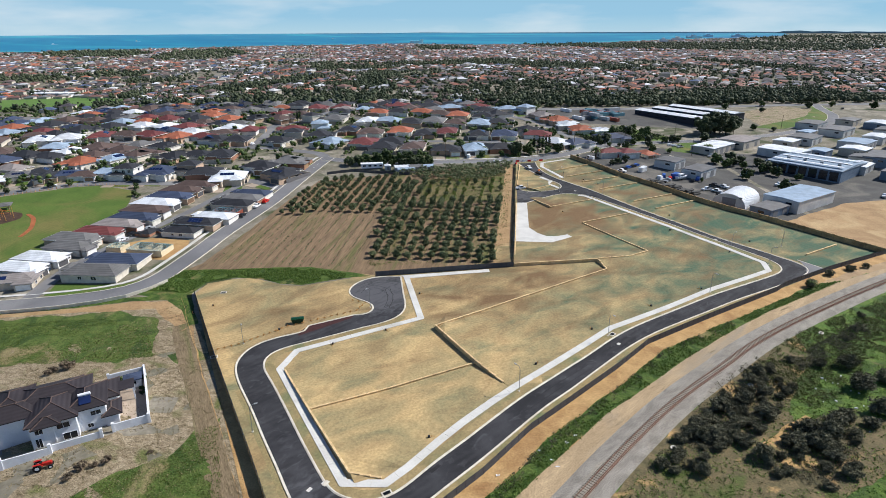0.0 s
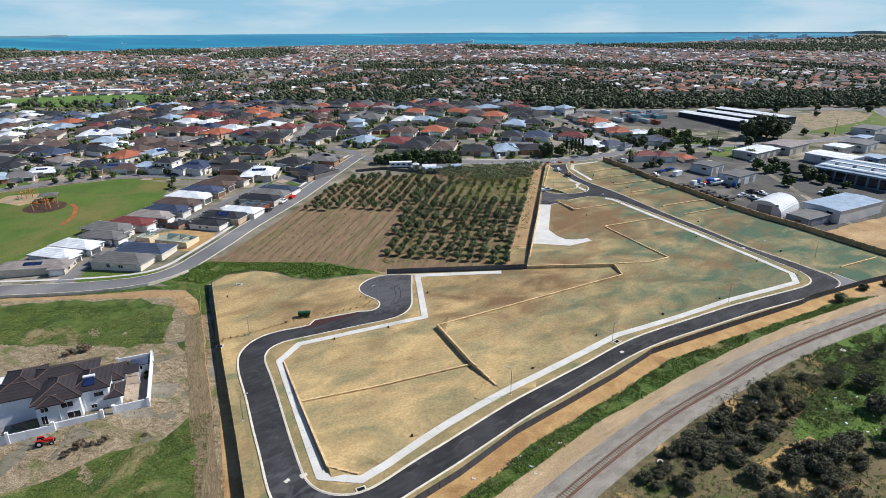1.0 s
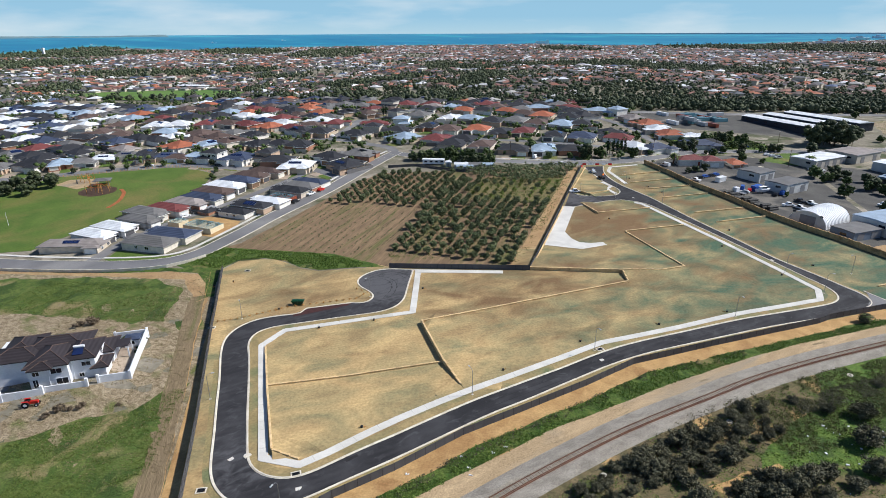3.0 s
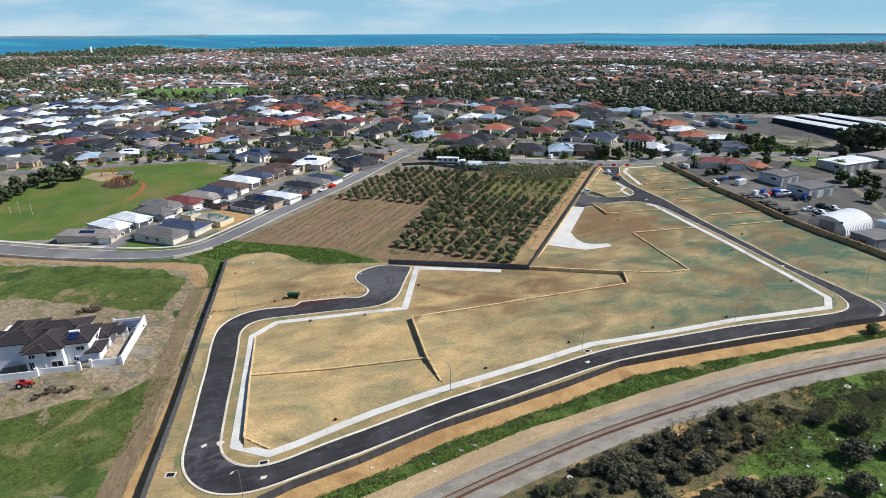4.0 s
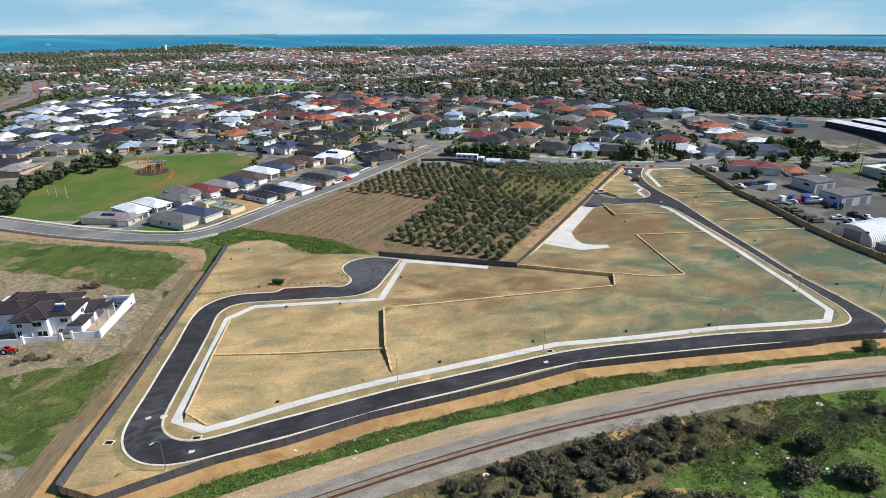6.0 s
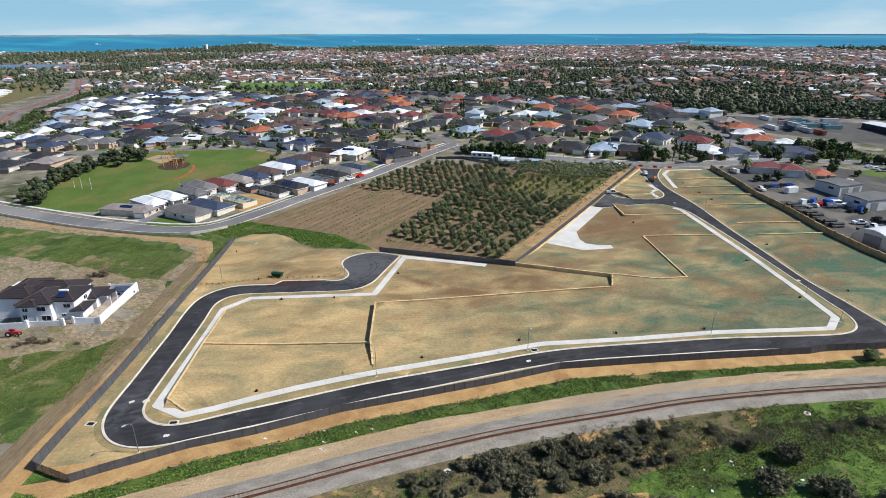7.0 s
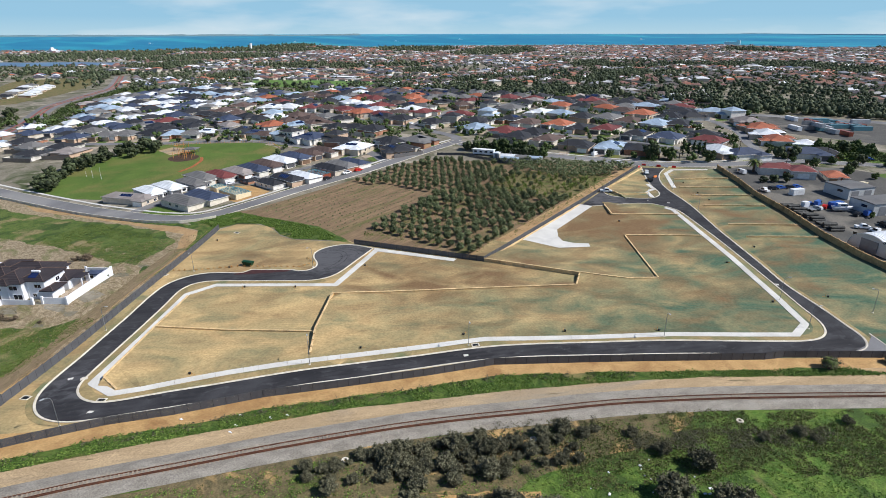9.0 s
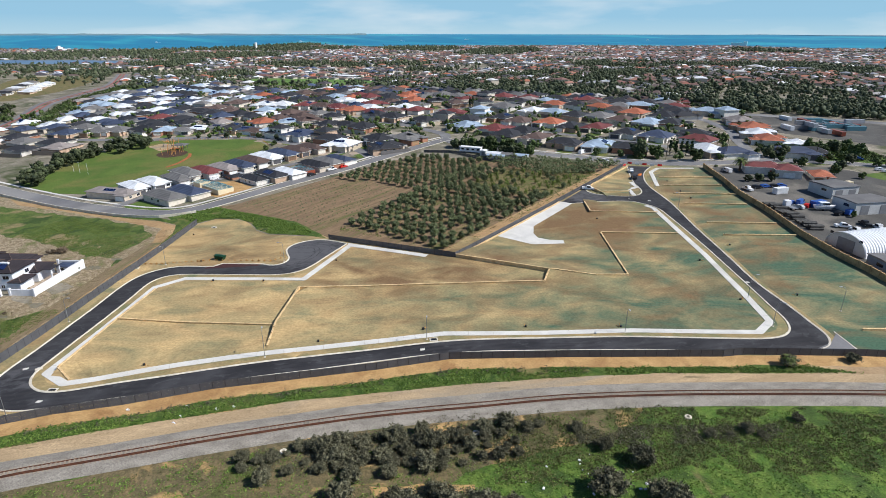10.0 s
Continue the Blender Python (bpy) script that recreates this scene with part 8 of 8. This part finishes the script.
# ---- far suburb, woods and shore ----
nr = np.random.default_rng(1234)


def coarse(x, y, s, k):
    return noise.noise((x * s, y * s, k))


AREA = COAST[:-1] + [(2600, 4800), (3300, 3600), (1500, 1300), (700, 600), (420, 420)]
LAKE = [(-1155, 585), (-1095, 635), (-1029, 729), (-1105, 777), (-1235, 719), (-1400, 620), (-1330, 520)]
sheet("lake", ragged(LAKE, 30, 14, 71), 0.5, M["lake"], "blue-grey lake behind the suburb", "lake", cell=60)
sheet("sports_oval", ragged(OVAL, 12, 3, 72), 0.1, M["oval"], "bright green sports ground", "sports ground", cell=25)
sheet("paddock", ragged([(-560, 395), (-525, 405), (-486, 377), (-466, 397), (-500, 440), (-560, 440)], 8, 3, 74), 0.1, M["grass"], "green paddock beside the highway", "grass", cell=25)
red_lane = surf("red_asphalt", S(158, 96, 88), S(142, 86, 80), 0.1, 2.0)
for near, far in ((8.0, 1.2), (-1.2, -8.0)):
    strip("highway", offset(HIGHWAY, near), offset(HIGHWAY, far), 0.16, M["old_road"], "grey carriageway of the highway", "road")
for near, far in ((3.4, 1.4), (-1.4, -3.4)):
    strip("bus_lane", offset(HIGHWAY, near), offset(HIGHWAY, far), 0.2, red_lane, "red asphalt lane of the highway", "road")


# stands of bush: centre, half width, half depth, turn
WOODS_NEAR = [(-227, 548, 56, 24, 7), (-105, 548, 70, 16, 17), (-106, 572, 14, 25, 15), (4, 548, 55, 18, 12), (95, 537, 62, 20, 8), (187, 552, 76, 30, 6), (329, 600, 60, 56, 0), (395, 590, 24, 100, -1), (-404, 690, 26, 110, 5),
              (-438, 313, 34, 12, 40), (-452, 262, 15, 20, 21), (-6, 606, 30, 12, 13), (-330, 560, 70, 16, 0), (250, 578, 60, 34, 8), (120, 575, 60, 20, 8)]
WOODS_MID = [(-252, 785, 56, 125, -17), (-186, 1073, 95, 70, 3), (-110, 695, 40, 34, 3), (-108, 804, 24, 130, 2), (2, 1227, 135, 80, 24), (192, 1165, 105, 240, 31), (-578, 1013, 60, 55, 14), (-724, 900, 125, 66, 32),
             (-949, 750, 40, 120, 26), (593, 1169, 45, 220, 6), (-917, 511, 44, 49, 34), (-768, 518, 62, 44, 38), (-903, 716, 34, 95, 46), (-467, 923, 46, 26, 3), (-640, 640, 30, 60, 30)]
WOODS_FAR = [(-749, 1809, 120, 420, 15), (-1175, 1032, 160, 220, 18), (-16, 2278, 80, 260, 22), (577, 2661, 190, 480, 14), (1117, 2434, 531, 560, -8), (-1524, 938, 180, 330, 33), (-1560, 1560, 330, 260, 40), (-1120, 1900, 150, 300, 30), (-1910, 2030, 150, 360, 20), (1900, 3000, 420, 700, -30), (2500, 3600, 500, 600, -30)]
PALE_ROOFS = [(-1047, 1250, 115, 200, 16), (-388, 1038, 100, 104, -10), (40, 1047, 49, 47, 19), (360, 1908, 210, 138, 14), (-850, 713, 70, 150, 33), (-744, 454, 60, 61, 34), (-755, 613, 60, 76, 50), (538, 1979, 90, 240, -7)]


sheet("paddock", ragged([(-545, 300), (-566, 352), (-604, 400), (-690, 462), (-770, 505), (-810, 430), (-660, 320), (-560, 270)], 10, 3, 75), 0.09, M["clearing"], "dry grassy verge west of the highway", "grass", cell=25)
side_hedge = [(74, 420), (81, 404), (88, 390), (95, 373)]
carpet("street_hedge", offset(side_hedge, 1.6) + offset(side_hedge, -1.6)[::-1], 260, 1.7, 0.3, M["tree_green"], "clipped dark green hedge along the street", "hedge", 86, 0.9, 22)
sheet("garden", ragged([(82, 410), (97, 374), (128, 386), (152, 392), (134, 424), (100, 428)], 5, 1.2, 76), 0.06, M["scrub_floor"], "overgrown green garden between old houses", "grass", cell=10)
carpet("garden_shrubs", [(114, 384), (150, 392), (134, 422), (112, 424)], 420, 1.5, 0.3, M["tree_green"], "green shrubs of an overgrown garden", "shrubs", 87, 1.0, 16)
hedge_line = [p for p in HIGHWAY if p[1] < 420]
carpet("roadside_shrubs", offset(hedge_line, -14) + offset(hedge_line, -28)[::-1], 900, 2.4, 0.45, M["tree_green"], "dark green shrubs along the highway", "shrubs", 85, 1.2, 16)


def within(x, y, patches):
    """How far inside the nearest of some elliptic patches a place lies; below 0 outside."""
    best = -9.0
    for cx, cy, a, b, turn in patches:
        if abs(x - cx) + abs(y - cy) < 2.2 * (a + b):
            c, q = math.cos(radians(turn)), math.sin(radians(turn))
            u, v = (x - cx) * c + (y - cy) * q, (y - cy) * c - (x - cx) * q
            best = max(best, 1 - (u / a) ** 2 - (v / b) ** 2)
    return best


def open_land(x, y):
    """Far ground with neither water, sports turf, road nor the nearer streets on it."""
    if not inside(x, y, AREA) or inside(x, y, LAKE) or inside(x, y, OVAL) or near_line(x, y, HIGHWAY) < 15 or near_line(x, y, ROAD_NORTH) < 12 or near_line(x, y, ROAD_CROSS) < 11:
        return False
    return not (-480 < x < 75 and y < (535 if x < 10 else 522) or 75 <= x < 420 and y < 510 + 0.13 * x)


hx, tx = [], []
cx0, cy0 = 40, 10
WOODS = WOODS_NEAR + WOODS_MID + WOODS_FAR
for _ in range(110000):
    a = radians(nr.uniform(-72, 44))
    r = 430 + 3500 * nr.random() ** 0.9
    x, y = cx0 + math.sin(a) * r, cy0 + math.cos(a) * r
    if not open_land(x, y):
        continue
    w = within(x, y, WOODS) + 0.5 * coarse(x, y, 0.02, 5.0)
    bush = coarse(x, y, 0.006, 5.0) + 0.4 * coarse(x, y, 0.02, 9.0)
    if w < 0.0 and bush < 0.26 and nr.random() < 0.62 and len(hx) < 34000 and not (x > 200 and y < 640) and not (x < -900 and y < 640) and not (x < -480 and y < 452):
        pale = within(x, y, PALE_ROOFS) > 0 or x < -330 and y < 640
        hx.append((x, y, r, (-0.3 if pale else 0.14) + 0.16 * nr.normal()))
    if nr.random() < (0.95 if bush > 0.24 or x > 40 and 900 < r < 1200 else 0.75 if bush > 0.1 else 0.55):
        tx.append((x, y, r, 0.0))
for cx, cy, a_, b_, turn in WOODS:
    gap = max(5.4, math.hypot(cx - cx0, cy - cy0) / 105)
    c, q = math.cos(radians(turn)), math.sin(radians(turn))
    for _ in range(int((3.6 if math.hypot(cx - cx0, cy - cy0) < 900 else 5.2) * a_ * b_ / gap**2)):
        u, v = nr.uniform(-1.15, 1.15) * a_, nr.uniform(-1.15, 1.15) * b_
        x, y = cx + u * c - v * q, cy + u * q + v * c
        if 1 - (u / a_) ** 2 - (v / b_) ** 2 + 0.5 * coarse(x, y, 0.02, 5.0) > -0.05 and open_land(x, y):
            tx.append((x, y, math.hypot(x - cx0, y - cy0), 1.0))

for k in range(46):
    u = nr.random()
    x, y = -545 + 190 * u + nr.normal() * 4, 520 + 26 * u + nr.normal() * 4
    tx.append((x, y, math.hypot(x - cx0, y - cy0), 1.0))

# houses: snap to loose rows so that they do not overlap
seen_cells = set()
walls_v, walls_f, roofs = [], [], {"warm": ([], []), "cool": ([], [])}
for x, y, r, warm in hx:
    ang = radians(14 if coarse(x, y, 0.003, 1.0) > 0 else -28)
    ca, sa = math.cos(ang), math.sin(ang)
    u, v = x * ca + y * sa, -x * sa + y * ca
    iu, iv = round(u / 16), round(v / 19)
    key = (iu, iv, ang > 0)
    if key in seen_cells or iv % 5 == 0:
        continue
    seen_cells.add(key)
    u, v = iu * 16 + nr.uniform(-1, 1), iv * 19 + nr.uniform(-1.5, 1.5)
    x, y = u * ca - v * sa, u * sa + v * ca
    z = z_at(x, y) + 0.1
    w, d = nr.uniform(4.4, 5.8), nr.uniform(5.4, 7.2)
    if nr.random() < 0.4:
        w, d = d, w
    h = 5.0 if nr.random() < 0.06 else 2.4
    cr = [(-w, -d), (w, -d), (w, d), (-w, d)]
    P = [(x + a * ca - b * sa, y + a * sa + b * ca) for a, b in cr]
    k = len(walls_v)
    walls_v += [(*p, z - 5) for p in P] + [(*p, z + h) for p in P]
    walls_f += [(k + i, k + (i + 1) % 4, k + 4 + (i + 1) % 4, k + 4 + i) for i in range(4)]
    tv, tf = roofs["warm" if warm > 0.06 else "cool"]
    k = len(tv)
    O = [(x + a * 1.12 * ca - b * 1.12 * sa, y + a * 1.12 * sa + b * 1.12 * ca, z + h - 0.1) for a, b in cr]
    m = min(w, d)
    ridge = [(0, -(d - m)), (0, d - m)] if d > w else [(-(w - m), 0), (w - m, 0)]
    Rg = [(x + a * ca - b * sa, y + a * sa + b * ca, z + h + m * 0.36) for a, b in ridge]
    tv += O + Rg
    if d > w:
        tf += [(k, k + 1, k + 4), (k + 1, k + 2, k + 5, k + 4), (k + 2, k + 3, k + 5), (k + 3, k, k + 4, k + 5)]
    else:
        tf += [(k, k + 1, k + 5, k + 4), (k + 1, k + 2, k + 5), (k + 2, k + 3, k + 4, k + 5), (k + 3, k, k + 4)]


def raw(name, v, f, mat):
    me = bpy.data.meshes.new(name)
    me.from_pydata(v, [], f)
    me.materials.append(mat)
    return me


far_walls = palette("far_walls", [S(176, 162, 140), S(190, 182, 168), S(156, 132, 108), S(196, 194, 190), S(146, 124, 106), S(128, 112, 100)], rough=0.9)
warm_roofs = palette("warm_far_roofs", [S(138, 94, 80), S(116, 84, 78), S(144, 106, 92), S(104, 90, 86), S(92, 86, 86), S(122, 94, 86), S(158, 104, 82), S(110, 84, 80), S(86, 82, 84), S(196, 196, 196), S(108, 108, 110), S(134, 100, 88), S(160, 158, 156), S(98, 80, 76)], rough=0.8, island=True)
cool_roofs = palette("cool_far_roofs", [S(220, 222, 226), S(70, 72, 80), S(132, 134, 140), S(74, 70, 74), S(84, 96, 122), S(112, 98, 92), S(168, 104, 78), S(100, 102, 108), S(206, 208, 212), S(96, 82, 78)], rough=0.7, island=True)
tagged(new("far_house_walls", raw("far_house_walls", walls_v, walls_f, far_walls)), "pale walls of countless far suburban houses", "houses", kind="stuff")
tagged(new("far_roofs", raw("far_roofs", *roofs["warm"], warm_roofs)), "terracotta and brown roofs of the far suburb", "roofs", kind="stuff")
tagged(new("far_roofs", raw("far_roofs", *roofs["cool"], cool_roofs)), "white and grey roofs of the far suburb", "roofs", kind="stuff")

# trees: lumps and leaves, coarser with the distance
BUSH = leafy("far_bush_leaves", S(52, 63, 46), S(92, 100, 74), 0.0)
for lo, hi, lumps, per, leaf, cap in ((0, 800, 5, 7, 0.45, 2900), (800, 1400, 3, 3, 0.7, 6800), (1400, 4200, 2, 1, 0.9, 9400)):
    garden, wild = [t for t in tx if lo <= t[2] < hi and t[3] < 0.5][: int(cap * 0.8)], [t for t in tx if lo <= t[2] < hi and t[3] > 0.5]
    nr.shuffle(wild)
    a = np.array(garden + wild[:cap])
    far_big = np.clip(a[:, 2] / 1300, 1, 2.0)
    ht = np.where(a[:, 3] > 0.5, nr.uniform(4.0, 11.0, len(a)) * far_big**0.5, nr.uniform(2.6, 7.4, len(a)))
    wd = np.where(a[:, 3] > 0.5, nr.uniform(2.2, 4.2, len(a)) * far_big, ht * nr.uniform(0.34, 0.62, len(a)))
    cs, rs = [], []
    for k in range(lumps):
        off, up = nr.normal(size=(len(a), 2)) * wd[:, None] * (0.55 if k else 0.1), nr.uniform(0.3, 0.92, len(a)) if k else np.full(len(a), 0.4)
        size = wd * (nr.uniform(0.34, 0.7, len(a)) * (1.25 - 0.55 * up) if k else nr.uniform(0.75, 1.15, len(a)))
        cs.append(np.stack([a[:, 0] + off[:, 0], a[:, 1] + off[:, 1], gz(a[:, 0], a[:, 1]) + ht * up], 1))
        rs.append(np.stack([size, size, np.maximum(size * (0.8 if k else 0.3), ht * (0.13 if k else 0.42))], 1))
    cs, rs = np.concatenate(cs), np.concatenate(rs)
    v, q = leaf_cloud(cs, rs * 1.1, per, leaf, nr, 0.6)
    tagged(new("far_trees", np_mesh("far_trees", v, q, BUSH, lump_cloud(cs, rs * 0.85, nr))), "dark green bush and garden trees of the far suburb", "trees", kind="stuff")

# low dunes and woods by the shore, an island, and a few landmarks
isl = Geo()
ipts = [(-4300, 1500), (-4100, 2000), (-3800, 2500), (-3450, 2950), (-3100, 3350), (-2800, 3700)]
line = smooth(ipts, 60)
for (x, y) in line:
    hgt = 10 + 5 * coarse(x, y, 0.004, 3.3) + 5 * coarse(x, y, 0.012, 1.2)
    zb = z_at(x, y)
    isl.v += [(x + 60, y - 50, zb + 0.4), (x, y, zb + max(5, hgt)), (x - 80, y + 60, zb)]
for i in range(len(line) - 1):
    for j in (0, 1):
        isl.f.append((3 * i + j, 3 * i + j + 1, 3 * i + j + 4, 3 * i + j + 3))
# dark bush paled to blue-grey: distance haze put into the colour
far_bush = surf("island_bush", S(104, 130, 138), S(94, 122, 132), 0.01, 0.05, grain=0.15)
tagged(part("island", isl, far_bush), "low wooded island on the horizon", "island", kind="structure")
hills = Geo()
line = smooth([(2340, 4250), (2500, 4040), (2750, 3860), (3050, 3600), (3350, 3250)], 60)
for (x, y) in line:
    zb = z_at(x, y)
    hills.v += [(x - 90, y - 90, zb - 1), (x, y, zb + 10 + 8 * coarse(x, y, 0.004, 3.3) + 6 * coarse(x, y, 0.014, 1.2)), (x + 90, y + 90, zb - 1)]
for i in range(len(line) - 1):
    for j in (0, 1):
        hills.f.append((3 * i + j, 3 * i + j + 1, 3 * i + j + 4, 3 * i + j + 3))
tagged(part("hill_range", hills, far_bush), "low wooded hills on the horizon beyond the suburb", "hills", kind="structure")


def landmark(x, y, boxes, label, name, mat=None):
    t = empty(name, on_ground(x, y), label, "building")
    for b in boxes:
        part("block", Geo().box(*b), mat or M["white"], t)


landmark(-1969, 1061, [(-26, -6, 0, -7, 8, 6), (-8, -6, 0, 8, 8, 11), (7, -6, 0, 30, 8, 6), (-3, -3, 11, 4, 4, 15)], "white silo building on the shore", "silo")
landmark(-1610, 1556, [(-3, -3, 0, 3, 3, 19), (-3.6, -3.6, 19, 3.6, 3.6, 22)], "slim white water tower above the trees", "water_tower")
landmark(-518, 753, [(-21, -7, 0, 21, 7, 4.5), (-23, -10, 4.5, 23, 8, 4.9)], "long white-roofed clubhouse beside the oval", "clubhouse")
for x, y, w in ((1250, 3300, 30), (1420, 3500, 44), (1560, 3640, 26), (1700, 3560, 36), (1120, 3150, 22)):
    landmark(x, y, [(-w, -9, 0, w, 9, 12), (-w * 0.4, -8, 12, w * 0.2, 8, 20)], "pale port warehouse on the far headland", "port_building")
landmark(-160, 2990, [(-30, -8, 0, 20, 8, 14), (20, -8, 0, 34, 8, 20)], "pale beachfront block on the shore", "beach_block")
for x, y in ((-372, 690), (-470, 745), (-560, 600)):
    t = empty("flood_light", on_ground(x, y), "tall steel floodlight mast by the oval", "floodlight", "floodlights")
    part("mast", Geo().tube([(0, 0, 0), (0, 0, 24)], 0.25, 0.15, 6), M["steel"], t)
    part("lamp_bank", Geo().box(-1.4, -0.2, 23.4, 1.4, 0.2, 24.4), M["steel"], t)
for x, y in ((-1700, 3300), (-2300, 2500), (-700, 3700), (-1900, 2900), (-2700, 1900)):
    t = empty("ship", pose(x, y, z_at(x, y) + 0.7, 0, 0, 30), "small white vessel far out at sea", "ship", "ships")
    part("hull", Geo().box(-14, -3, 0, 14, 3, 3).box(-10, -2, 3, -2, 2, 8), M["white"], t)
